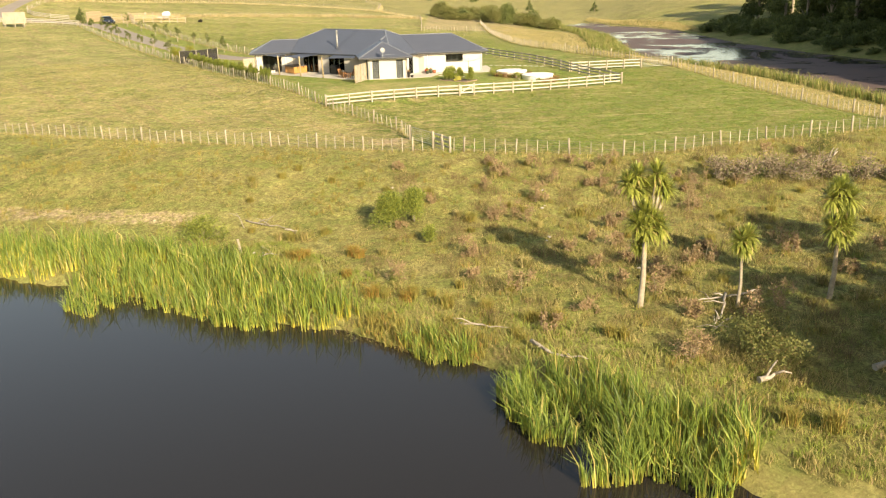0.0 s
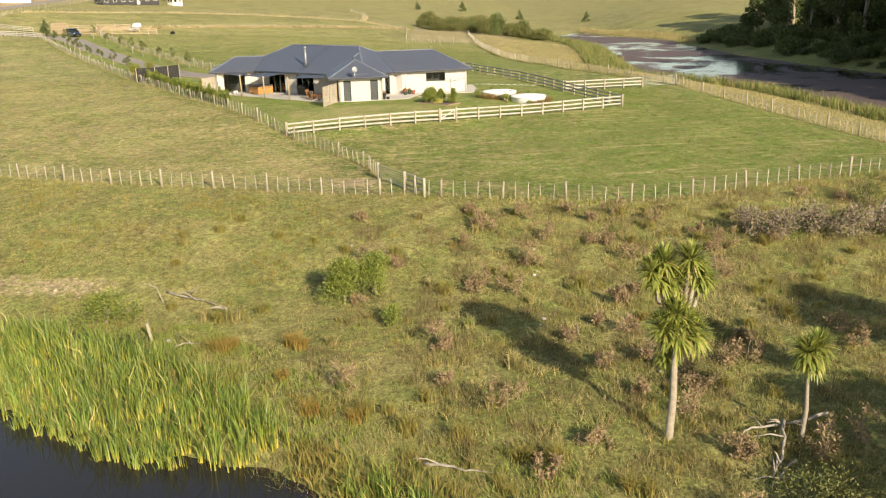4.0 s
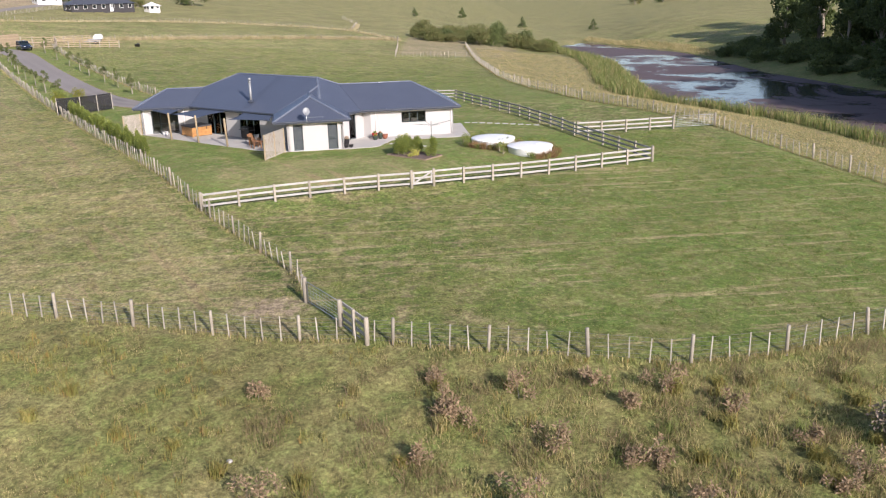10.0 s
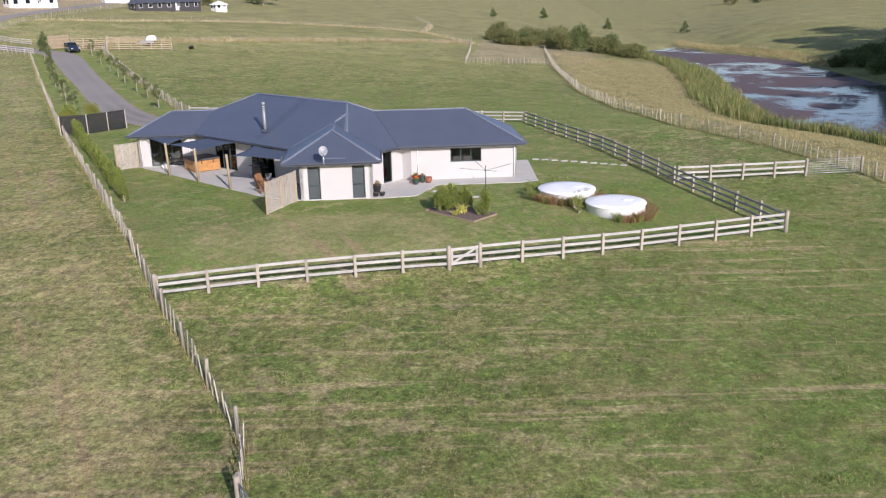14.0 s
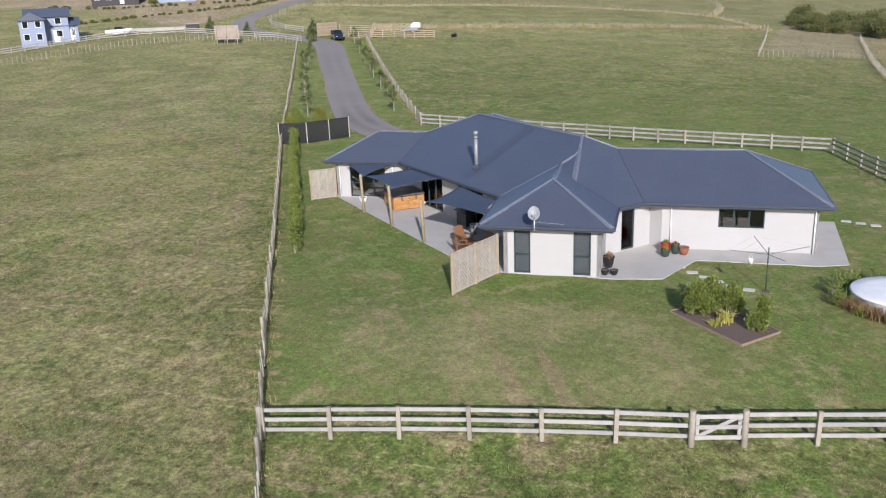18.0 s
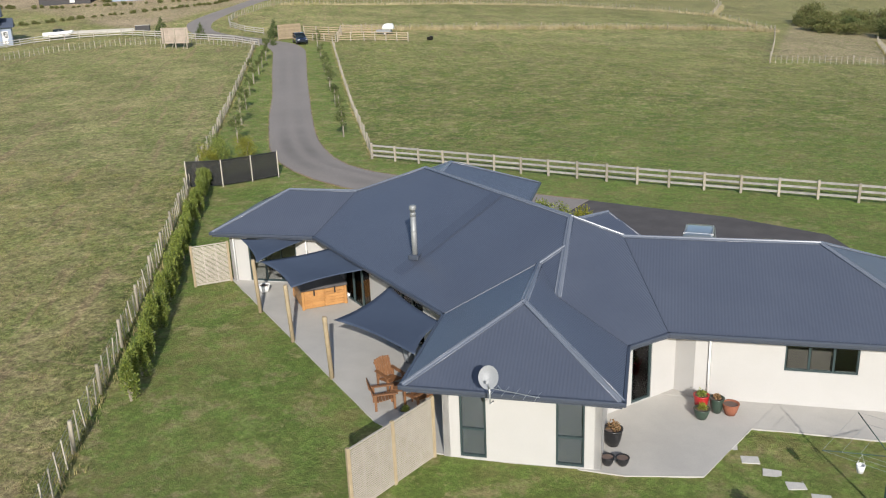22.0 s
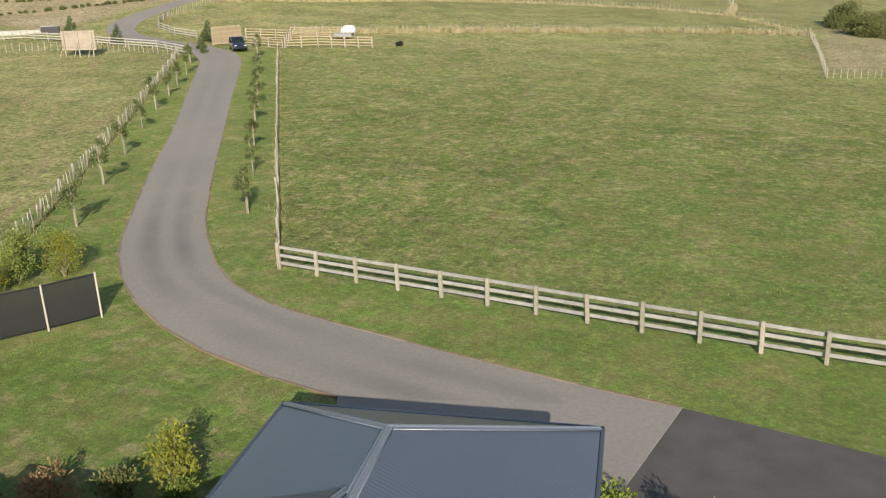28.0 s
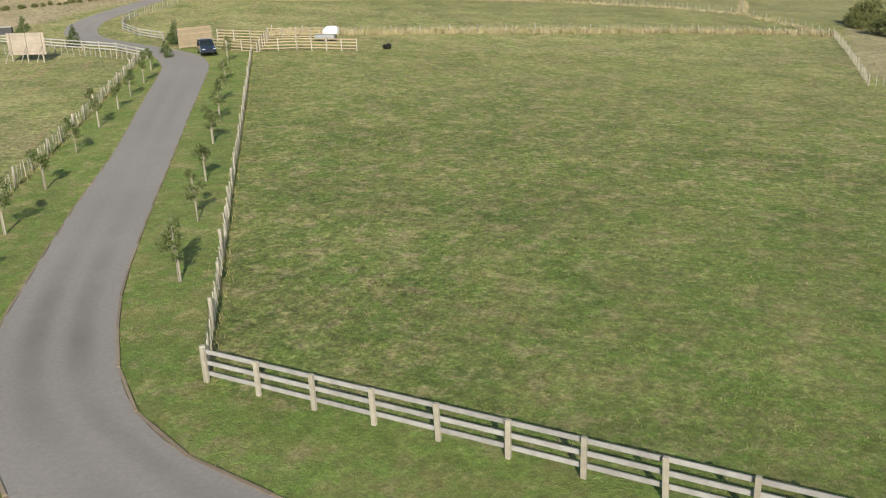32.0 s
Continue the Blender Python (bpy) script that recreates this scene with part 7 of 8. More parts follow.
tagged(part("garden_bed", bed2, M_SOIL), "mulched garden bed beside the garage", "garden bed")

# gates
def board_gate(p, q, label, name="gate"):
    x0, y0 = p
    d = Vector((q[0] - x0, q[1] - y0, 0))
    m = Matrix.Translation((x0, y0, lie_at(x0, y0))) @ Matrix.Rotation(math.atan2(d.y, d.x), 4, "Z")
    t = thing(name, label, "gate", m)
    L = d.length
    for z in (0.30, 0.66, 1.02):
        part("board", block(0.1, -0.03, z - 0.07, L - 0.1, 0.0, z + 0.07), M_RAIL, t)
    for x in (0.12, L - 0.22):
        part("stile", block(x, 0.0, 0.2, x + 0.1, 0.03, 1.1), M_RAIL, t)
    dd = math.atan2(0.72, L - 0.3)
    part("brace", block(0.0, 0.0, -0.06, math.hypot(0.72, L - 0.3), 0.03, 0.06), M_RAIL, t, m=Matrix.Translation((0.15, 0.0, 0.30)) @ Matrix.Rotation(-dd, 4, "Y"))
    part("latch", block(L - 0.2, -0.05, 0.85, L - 0.06, -0.03, 0.89), M_GALV, t)
    return t


board_gate((1.3, 99.0), (2.8, 99.6), "pale timber gate with a diagonal brace in the rail fence")


def pipe_gate(p, q, label, mesh=True):
    x0, y0 = p
    d = Vector((q[0] - x0, q[1] - y0, lie_at(*q) - lie_at(*p)))
    L = d.xy.length
    m = Matrix.Translation((x0, y0, lie_at(x0, y0))) @ Matrix.Rotation(math.atan2(d.y, d.x), 4, "Z")
    t = thing("pipe_gate", label, "gate", m)
    part("frame", tube([(0.1, 0, 0.15), (0.1, 0, 1.1), (L - 0.1, 0, 1.1 + d.z), (L - 0.1, 0, 0.15 + d.z), (0.1, 0, 0.15)], 0.022, 8), M_GALV, t)
    for k in range(5):
        z = 0.3 + 0.16 * k
        part("bar", tube([(0.1, 0, z), (L - 0.1, 0, z + d.z)], 0.009, 5), M_GALV, t)
    n = int(L / 0.3)
    for k in range(1, n):
        s = k / n
        part("wire", tube([(0.1 + (L - 0.2) * s, 0, 0.15 + d.z * s), (0.1 + (L - 0.2) * s, 0, 1.1 + d.z * s)], 0.005, 4), M_GALV, t)
    return t


pipe_gate((24.3, 119.7), (28.2, 120.7), "galvanised pipe gate in the paddock fence")
pipe_gate((-2.8, 79.6), (-0.95, 77.1), "galvanised mesh gate in the paddock fence")
rail_fence([(-0.9, 77.0), (0.4, 75.0)], "short grey board fence closing the corner", 1.3, 4, 1.15, seed=21)
for x, y in ((-2.9, 79.75), (-0.95, 77.0), (0.4, 75.0), (24.2, 119.65), (28.3, 120.8), (-30.65, 146.35), (-11.95, 94.95), (19.3, 106.4), (1.3, 99.0), (2.8, 99.6), (-7.2, 222.6)):
    tagged(part("strainer_post", ME_STRAINER, None, m=pose(x, y, lie_at(x, y))), "stout weathered strainer post in the fence line", "post", "strainer posts")


# vehicles
M_PAINT_GREY = material("silver_grey_car_paint", (0.20, 0.225, 0.225), 0.3, 0.3, None, 3.0, 0.1, coat=0.8)
M_PAINT_NAVY = material("dark_navy_car_paint", (0.012, 0.018, 0.035), 0.25, 0.2, None, 3.0, 0.1, coat=1.0)
M_CARGLASS = material("dark_car_glass", (0.012, 0.018, 0.020), 0.06)
M_TYRE = material("tyre_rubber", (0.018, 0.018, 0.018), 0.85)
M_RIM = material("alloy_rim", (0.45, 0.45, 0.46), 0.35, 0.8)
M_LAMP = material("lamp_glass", (0.55, 0.55, 0.55), 0.1)
M_REDLAMP = material("red_lamp", (0.35, 0.01, 0.01), 0.2)


def loft(rows, mat=None):
    """Skins a row of (x, half width, low, high) sections into a smooth closed body."""
    bm = bmesh.new()
    rings = []
    for x, w, lo, hi in rows:
        ring = []
        for a, b in ((-1, 0.0), (-1, 0.55), (-0.93, 0.85), (-0.75, 1.0), (0.75, 1.0), (0.93, 0.85), (1, 0.55), (1, 0.0)):
            ring.append(bm.verts.new((x, a * w, lo + (hi - lo) * b)))
        rings.append(ring)
    for a, b in zip(rings, rings[1:]):
        for k in range(8):
            bm.faces.new((a[k], a[(k + 1) % 8], b[(k + 1) % 8], b[k])).smooth = True
    bm.faces.new(rings[0])
    bm.faces.new(rings[-1][::-1])
    bmesh.ops.recalc_face_normals(bm, faces=bm.faces)
    return bm


def car(x, y, turn, paint, label, length=4.7, width=1.82, high=1.72, canopy=False, z=0.99, name="car"):
    """A wagon: body, glasshouse, roof, wheels; its nose along +x."""
    t = thing(name, label, "car", pose(x, y, z, 0, 0, turn))
    h, w = length / 2, width / 2
    part("body", loft([(-h, w * 0.86, 0.40, 0.80), (-h + 0.15, w * 0.97, 0.28, 0.98), (-h * 0.5, w, 0.25, 1.0), (h * 0.3, w, 0.25, 1.0), (h * 0.42, w, 0.25, 0.98), (h - 0.25, w * 0.95, 0.28, 0.86), (h, w * 0.82, 0.40, 0.68)]), paint, t)
    g0, g1 = -h + 0.12, h * 0.42
    part("glasshouse", loft([(g0, w * 0.84, 0.95, 1.25), (g0 + 0.2, w * 0.84, 0.95, high - 0.09), (g1 - 0.75, w * 0.82, 0.95, high - 0.08), (g1, w * 0.86, 0.93, 0.99)]), M_CARGLASS, t, "dark tinted windows")
    part("roof", loft([(g0 + 0.12, w * 0.74, high - 0.16, high - 0.03), (g0 + 0.5, w * 0.78, high - 0.14, high), (g1 - 1.2, w * 0.78, high - 0.14, high), (g1 - 0.68, w * 0.74, high - 0.17, high - 0.05)]), paint, t)
    for sx in (-1, 1):
        for px in (g0 + 0.15, g0 + 1.15, g1 - 1.35):
            part("pillar", tube([(px, sx * w * 0.87, 0.96), (px + 0.1, sx * w * 0.77, high - 0.10)], 0.035, 5), paint, t)
        part("pillar", tube([(g1 - 0.05, sx * w * 0.86, 0.98), (g1 - 0.72, sx * w * 0.74, high - 0.09)], 0.035, 5), paint, t)
        part("roof_rail", tube([(g0 + 0.4, sx * w * 0.72, high + 0.02), (g1 - 1.3, sx * w * 0.72, high + 0.02)], 0.018, 6), M_RIM, t)
        part("mirror", block(g1 - 0.55, sx * (w + 0.10) - 0.09, 0.98, g1 - 0.40, sx * (w + 0.10) + 0.09, 1.14, 0.03), paint, t)
        part("headlight", block(h - 0.14, sx * w * 0.66 - 0.16, 0.62, h - 0.01, sx * w * 0.66 + 0.16, 0.76, 0.03), M_LAMP, t)
        part("tail_light", block(-h - 0.005, sx * w * 0.74 - 0.08, 0.62, -h + 0.08, sx * w * 0.74 + 0.08, 0.92, 0.02), M_REDLAMP, t)
        for px in (-h * 0.60, h * 0.60):
            r = Matrix.Translation((px, sx * (w - 0.10), 0.34)) @ Matrix.Rotation(radians(90), 4, "X")
            wheel = part("wheel", lathe([(0.20, -0.11), (0.32, -0.11), (0.345, -0.06), (0.345, 0.06), (0.32, 0.11), (0.20, 0.11)], 20), M_TYRE, t, m=r)
            part("rim", lathe([(0.05, -0.125), (0.20, -0.112), (0.20, 0.112), (0.05, 0.125)], 16), M_RIM, wheel)
    part("bumper", block(h - 0.10, -w * 0.85, 0.32, h + 0.05, w * 0.85, 0.52, 0.04), paint, t)
    part("bumper", block(-h - 0.05, -w * 0.85, 0.34, -h + 0.10, w * 0.85, 0.54, 0.04), paint, t)
    part("number_plate", block(-h - 0.065, -0.2, 0.55, -h - 0.045, 0.2, 0.66), M_WHITE, t)
    if canopy:
        part("roof_joint", block(-0.45, -w * 0.8, high - 0.05, -0.38, w * 0.8, high + 0.012), M_LAMP, t)
    return t


car(-4.55, 129.0, -86, M_PAINT_GREY, "silver-grey double-cab ute with canopy parked on asphalt", 4.5, 1.68, 1.66, True, name="utility_vehicle")
car(-1.1, 128.2, -84, M_PAINT_NAVY, "dark navy station wagon parked on asphalt", 4.3, 1.7, 1.5)
car(-79.0, 212.3, -46, M_PAINT_NAVY, "dark blue wagon parked on the driveway by the gate", 4.6, 1.82, 1.70, z=lie_at(-79.0, 212.3) + 0.06)


# ---- driveway trees, entrance and distance ----
def young_tree(seed, h):
    rng = np.random.default_rng(seed)
    t = thing("young_tree", "young slender driveway tree with a small leafy crown", "tree", group="driveway trees")
    part("trunk", tube([(0, 0, -0.3), (0.02, 0, 0.7), (0.0, 0.03, h * 0.6), (0.03, 0, h * 0.92)], [0.04, 0.03, 0.02, 0.008], 7), M_PALEBARK, t)
    bm, blobs = bmesh.new(), []
    for k in range(9):
        a, q = rng.uniform(0, 6.283), rng.uniform(0.45, 1.0)
        r = rng.uniform(0.2, 0.75) * (1.2 - 0.6 * q)
        c = (r * math.cos(a), r * math.sin(a), h * q)
        blobs.append((c, (rng.uniform(0.16, 0.28), rng.uniform(0.16, 0.28), rng.uniform(0.14, 0.26))))
        tube([(0, 0, h * q * 0.75), c], [0.016, 0.006], 5, bm)
    part("branch", bm, M_BARK, t)
    v, f = leaf_cloud(rng, blobs, 640, 0.14, 0.2, 0.6)
    part("crown", mesh_np("crown", v, f, G_OAK), None, t)
    part("stake", block(0.05, -0.03, -0.2, 0.11, 0.03, 1.15), M_POST, t)
    return t


TREES = [(-44.6, 148.5), (-49.5, 155.7), (-54.0, 162.7), (-59.0, 170.4), (-63.4, 177.4), (-67.0, 183.6), (-70.0, 188.6), (-73.5, 194.5), (-78.0, 201), (-37.1, 153.2), (-41.5, 160.3), (-45.9, 167.0), (-51.6, 175.6), (-55.8, 182.3), (-60.2, 188.6), (-66.4, 197.9), (-73.0, 207.8)]
KINDS = [young_tree(910, 2.5), young_tree(911, 2.8), young_tree(912, 2.2)]
for k, (x, y) in enumerate(TREES):
    m = pose(x, y, lie_at(x, y), 0, 0, 47 * k)
    s = 0.92 + 0.16 * ((k * 7) % 5) / 4
    if k < 3:
        KINDS[k].matrix_basis = m
    else:
        copy_thing(KINDS[k % 3], m @ Matrix.Diagonal((s, s, s, 1)))

# timber edging along the drive
for points in (EDGE_L[:98:3], EDGE_R[:98:3]):
    t = thing("drive_edging", "thin timber edging board along the driveway", "edging")
    for p, q in zip(points, points[1:]):
        d = Vector((q[0] - p[0], q[1] - p[1], 0))
        part("board", block(0, -0.05, -0.15, d.length + 0.02, 0.05, 0.075), M_EDGE, t, m=Matrix.Translation((p[0], p[1], lie_at(*p))) @ Matrix.Rotation(math.atan2(d.y, d.x), 4, "Z"))

M_PLY = material("weathered_plywood", (0.34, 0.285, 0.235), 0.9, 0.0, (0.25, 0.205, 0.165), 1.0, 0.7, 12.0, 0.12)
# the hoarding on the paddock
t = thing("hoarding", "weathered plywood hoarding on timber posts in the paddock", "hoarding", pose(-94.8, 200.8, lie_at(-94.8, 200.8), 0, 0, 13) @ Matrix.Diagonal((0.8, 0.8, 0.8, 1)))
for k in range(4):
    part("panel", block(-2.9 + 1.45 * k, -0.03, 1.0, -1.47 + 1.45 * k, 0.0, 4.0), M_PLY, t)
for x in (-2.4, 0, 2.4):
    part("post", block(x - 0.08, -0.2, -0.4, x + 0.08, -0.035, 4.0), M_POST, t)
    part("brace", tube([(x, -0.12, 2.2), (x, -1.9, 0.0)], 0.05, 6), M_POST, t)
for z in (1.4, 2.5, 3.6):
    part("rail", block(-2.85, -0.08, z, 2.85, -0.032, z + 0.1), M_POST, t)

# entrance walls and yards
M_PLANK = material("new_pine_plank", (0.31, 0.24, 0.155), 0.85, 0.0, (0.235, 0.18, 0.12), 2.0, 0.6, 20.0, 0.15, obj=0.1)
def board_wall(p, q, h0, h1, label, boards=8):
    d = Vector((q[0] - p[0], q[1] - p[1], 0))
    m = Matrix.Translation((p[0], p[1], lie_at(*p))) @ Matrix.Rotation(math.atan2(d.y, d.x), 4, "Z")
    t = thing("timber_entrance_wall", label, "wall", m)
    for k in range(boards):
        L = d.length * min(1.0, 1.15 - 0.35 * max(0, (k - boards * 0.4)) / boards if h1 < h0 else 1)
        part("board", block(0, -0.03, 0.1 + k * h0 / boards, L, 0.0, 0.1 + (k + 0.9) * h0 / boards), M_PLANK, t)
    for s in (0.02, 0.5, 0.98):
        hh = h0 + (h1 - h0) * s
        part("post", block(d.length * s - 0.07, 0.0, -0.3, d.length * s + 0.07, 0.14, hh + 0.1), M_POST, t)
    return t


board_wall((-84.6, 214.4), (-83.0, 219.0), 2.4, 1.2, "sloping pale timber entrance wall at the road gate")
rail_fence([(-81.4, 216.6), (-74.6, 216.2)], "new pine rail fence at the road gate", 2.0, 4, 1.2, seed=31, mat=M_PLANK)
rail_fence([(-84.0, 221.5), (-77.2, 222.6)], "golden timber stock yard rails", 2.0, 4, 1.5, seed=34, name="yard_rails", mat=M_PLANK)
YARD = [(-74.4, 216.4), (-71.0, 219.4), (-63.8, 221.4)]
rail_fence(YARD, "golden timber stock yard rails", 2.0, 4, 1.5, seed=32, name="yard_rails", mat=M_PLANK)
rail_fence([(-74.6, 217.0), (-78.5, 224.8), (-72.0, 228.0)], "golden timber stock yard rails", 2.0, 4, 1.5, seed=33, name="yard_rails", mat=M_PLANK)
t = thing("trailer", "small trailer with white cover in the yard", "trailer", pose(-70.6, 226.0, lie_at(-70.6, 226.0), 0, 0, 15))
part("tray", block(-1.3, -0.75, 0.45, 1.3, 0.75, 0.95, 0.03), M_GREYPAINT, t)
part("cover", loft([(-0.2, 0.7, 1.0, 1.5), (0.3, 0.72, 1.0, 1.95), (1.4, 0.72, 1.0, 1.95), (1.7, 0.6, 1.0, 1.6)]), M_WHITE, t)
part("drawbar", tube([(-1.3, 0, 0.5), (-2.3, 0, 0.45)], 0.05, 6), M_GALV, t)
for sy in (-0.82, 0.82):
    wheel = part("wheel", lathe([(0.18, -0.09), (0.3, -0.08), (0.3, 0.08), (0.18, 0.09)], 16), M_TYRE, t, m=Matrix.Translation((0.2, sy, 0.3)) @ Matrix.Rotation(radians(90), 4, "X"))
    part("rim", lathe([(0.05, -0.095), (0.18, -0.085), (0.18, 0.085), (0.05, 0.095)], 12), M_RIM, wheel)
trough = thing("water_trough", "dark round stock water trough in the paddock", "trough", pose(-61.2, 224.5, lie_at(-61.2, 224.5)))
part("bowl", lathe([(0.5, -0.1), (0.56, 0.45), (0.6, 0.48), (0.53, 0.48), (0.48, 0.1)], 24), M_BLACK, trough)
part("ballcock_box", block(-0.2, 0.3, 0.4, 0.2, 0.62, 0.62, 0.02), M_BLACK, trough)

# far fences
batten_fence([(-80, 228.2), (-70, 233), (-60, 238), (-45, 246.5), (-30, 255.5), (-19, 262.5), (-9.2, 267)], "grey batten fence in long dry grass beyond the paddock", parts=True, seed=41, wires=3)
batten_fence([(-107.5, 234), (-109.6, 246), (-110.4, 257), (-109, 330)], "grey batten fence along the road", 4.0, 5, 2, parts=True, seed=49)
batten_fence([(-108.5, 252), (-94.5, 259), (-77, 276), (-57, 288), (-36.5, 293.5), (-23.5, 291)], "far grey batten fence across the pasture", 4.0, 5, 2, parts=True, seed=42)
batten_fence([(-7.2, 222.6), (-8.0, 246), (-9.2, 267)], "grey batten fence at the paddock end", 4.0, 4, 3, parts=True, seed=43)
batten_fence([(-7.2, 222.6), (2, 227), (9, 229)], "grey batten fence at the paddock end", 4.0, 5, 3, parts=True, seed=44)
batten_fence([(-9.2, 267), (-17, 281), (-23.5, 291), (-25, 320), (-33, 345)], "far grey batten fence beside a farm track", 4.0, 2, 2, parts=True, seed=45)
batten_fence([(-83.5, 205.6), (-92, 206), (-100, 204.6), (-106, 201), (-111.6, 191.7), (-114, 180), (-120, 160)], "grey batten fence along the neighbour's boundary", 4.0, 5, 3, parts=True, seed=46)
rail_fence([(-83.5, 207.2), (-90, 209.6), (-98, 209.6), (-107, 210), (-114, 209.4), (-119, 204.6), (-122.5, 198), (-124.8, 186), (-128, 172)], "pale three-rail fence along the road frontage", 2.4, seed=47)
rail_fence([(-91, 219.4), (-96, 220.8), (-101.5, 224), (-105.2, 228.6), (-107.2, 233.2)], "pale curved entrance rail fence by the road", 2.4, seed=48)
G_HAY = leafy("pale_seeding_grass", (0.56, 0.48, 0.30), (0.41, 0.35, 0.20), 0.6, 0.4, 0.7, (0.42, 0.33, 0.18), 0.08, (0.36, 0.33, 0.14), 0.25)
xy = []
for line_pts in ([(-80, 228.6), (-70, 233.4), (-60, 238.4), (-45, 246.9), (-30, 255.9), (-19, 262.9), (-9.2, 267.4)],):
    for x, y, _ in along(line_pts, 0.05):
        xy.append((x + RNG.normal(0, 0.5), y + RNG.normal(0, 0.7)))
grass_stuff("fence_grass", "long pale dry grass along the far fence", "grass", RNG, np.array(xy), 0.6, 1.15, 0.07, 7, 0.2, 0.2, G_HAY)
HAY_RNG = np.random.default_rng(77)
xy = []
for line_pts in ([(-108.5, 252), (-94.5, 259), (-77, 276), (-57, 288), (-36.5, 293.5), (-23.5, 291)], [(-9.2, 267), (-17, 281), (-23.5, 291), (-25, 320)]):
    for x, y, _ in along(line_pts, 0.12):
        xy.append((x + HAY_RNG.normal(0, 0.4), y + HAY_RNG.normal(0, 0.5)))
grass_stuff("fence_grass", "pale dry grass along the farthest fences", "grass", HAY_RNG, np.array(xy), 0.4, 0.9, 0.07, 6, 0.2, 0.2, G_HAY)
xy = []
for line_pts, n in ((NEAR_LINE, 0.05), (LEFT_LINE, 0.09), (POND_LINE, 0.07), (PAD_LINE, 0.12)):
    for x, y, _ in along(line_pts, n):
        xy.append((x + RNG.normal(0, 0.16), y + RNG.normal(0, 0.16)))
grass_stuff("fence_grass", "long dry grass growing along the fence lines", "grass", RNG, np.array(xy), 0.15, 0.4, 0.025, 5, 0.08, 0.25, G_DRY)

# ragged grass along the drive edges
xy = []
for points in (EDGE_L[:150], EDGE_R[:150]):
    for (x0, y0), (x1, y1) in zip(points, points[1:]):
        for k in range(11):
            w = RNG.random()
            xy.append((x0 + (x1 - x0) * w + RNG.normal(0, 0.09), y0 + (y1 - y0) * w + RNG.normal(0, 0.09)))
grass_stuff("verge_grass", "ragged dry grass along the driveway edge", "grass", RNG, np.array(xy), 0.05, 0.16, 0.025, 4, 0.07, 0.4, G_SWARD_DRY)

VERGE = [(-40.6, 139.2), (-83.0, 205.4), (-75.2, 214.8), (-43.9, 166.2), (-31.0, 146.6)]
xy = scatter(np.random.default_rng(62), VERGE, 90000)
sealed = [tuple(p) for p in EDGE_L[:150]] + [tuple(p) for p in EDGE_R[:150][::-1]]
grass_stuff("lawn_grass", "bright mown grass verges beside the driveway", "grass", np.random.default_rng(63), xy[~in_poly(xy, sealed)], 0.03, 0.08, 0.03, 4, 0.06, 0.35, G_LAWN)

# conifers and shelter
def conifer(x, y, h, w, seed, label="small dark conifer standing in pasture"):
    rng = np.random.default_rng(seed)
    t = thing("conifer", label, "tree", pose(x, y, lie_at(x, y)))
    part("trunk", tube([(0, 0, -0.3), (0, 0, h)], [0.04 * h, 0.008 * h], 7), M_BARK, t)
    blobs = []
    for k in range(12):
        q = 0.12 + 0.85 * k / 11
        r = w / 2 * (1.02 - q)
        for j in range(4):
            a = rng.uniform(0, 6.283)
            blobs.append(((r * 0.6 * math.cos(a), r * 0.6 * math.sin(a), h * q), (0.35 * r + 0.12, 0.35 * r + 0.12, 0.06 * h)))
    v, f = leaf_cloud(rng, blobs, 1500, 0.09 * h, 0.2, 0.35, 0.1)
    part("crown", mesh_np("crown", v, f, G_DARK), None, t)
    return t


CONE = conifer(-87.2, 217.2, 2.9, 3.4, 920, "dense dark conifer beside the entrance wall")
for k, (x, y, s) in enumerate(((-108.2, 213.2, 1.0), (-98.2, 211.4, 0.85), (9.5, 420, 1.5), (-10, 400, 1.2), (32, 380, 1.4), (56, 360, 1.3), (-84, 211, 0.5), (-81.5, 208.5, 0.5))):
    tagged(copy_thing(CONE, pose(x, y, lie_at(x, y), 0, 0, 50 * k) @ Matrix.Diagonal((s, s, s, 1))), "small dark conifer standing in pasture")

# ---- distant houses ----
M_BLUEWALL = material("pale_blue_weatherboard", (0.23, 0.275, 0.36), 0.7, 0.0, None, 1.0, 0.2)
M_BLUEROOF = material("blue_grey_roof", (0.07, 0.085, 0.12), 0.5)
M_GALVROOF = material("weathered_iron_roof", (0.30, 0.31, 0.32), 0.6)
M_DARKWALL = material("black_stained_cladding", (0.035, 0.033, 0.035), 0.7)
M_FARROOF = material("charcoal_roof", (0.06, 0.066, 0.08), 0.5)


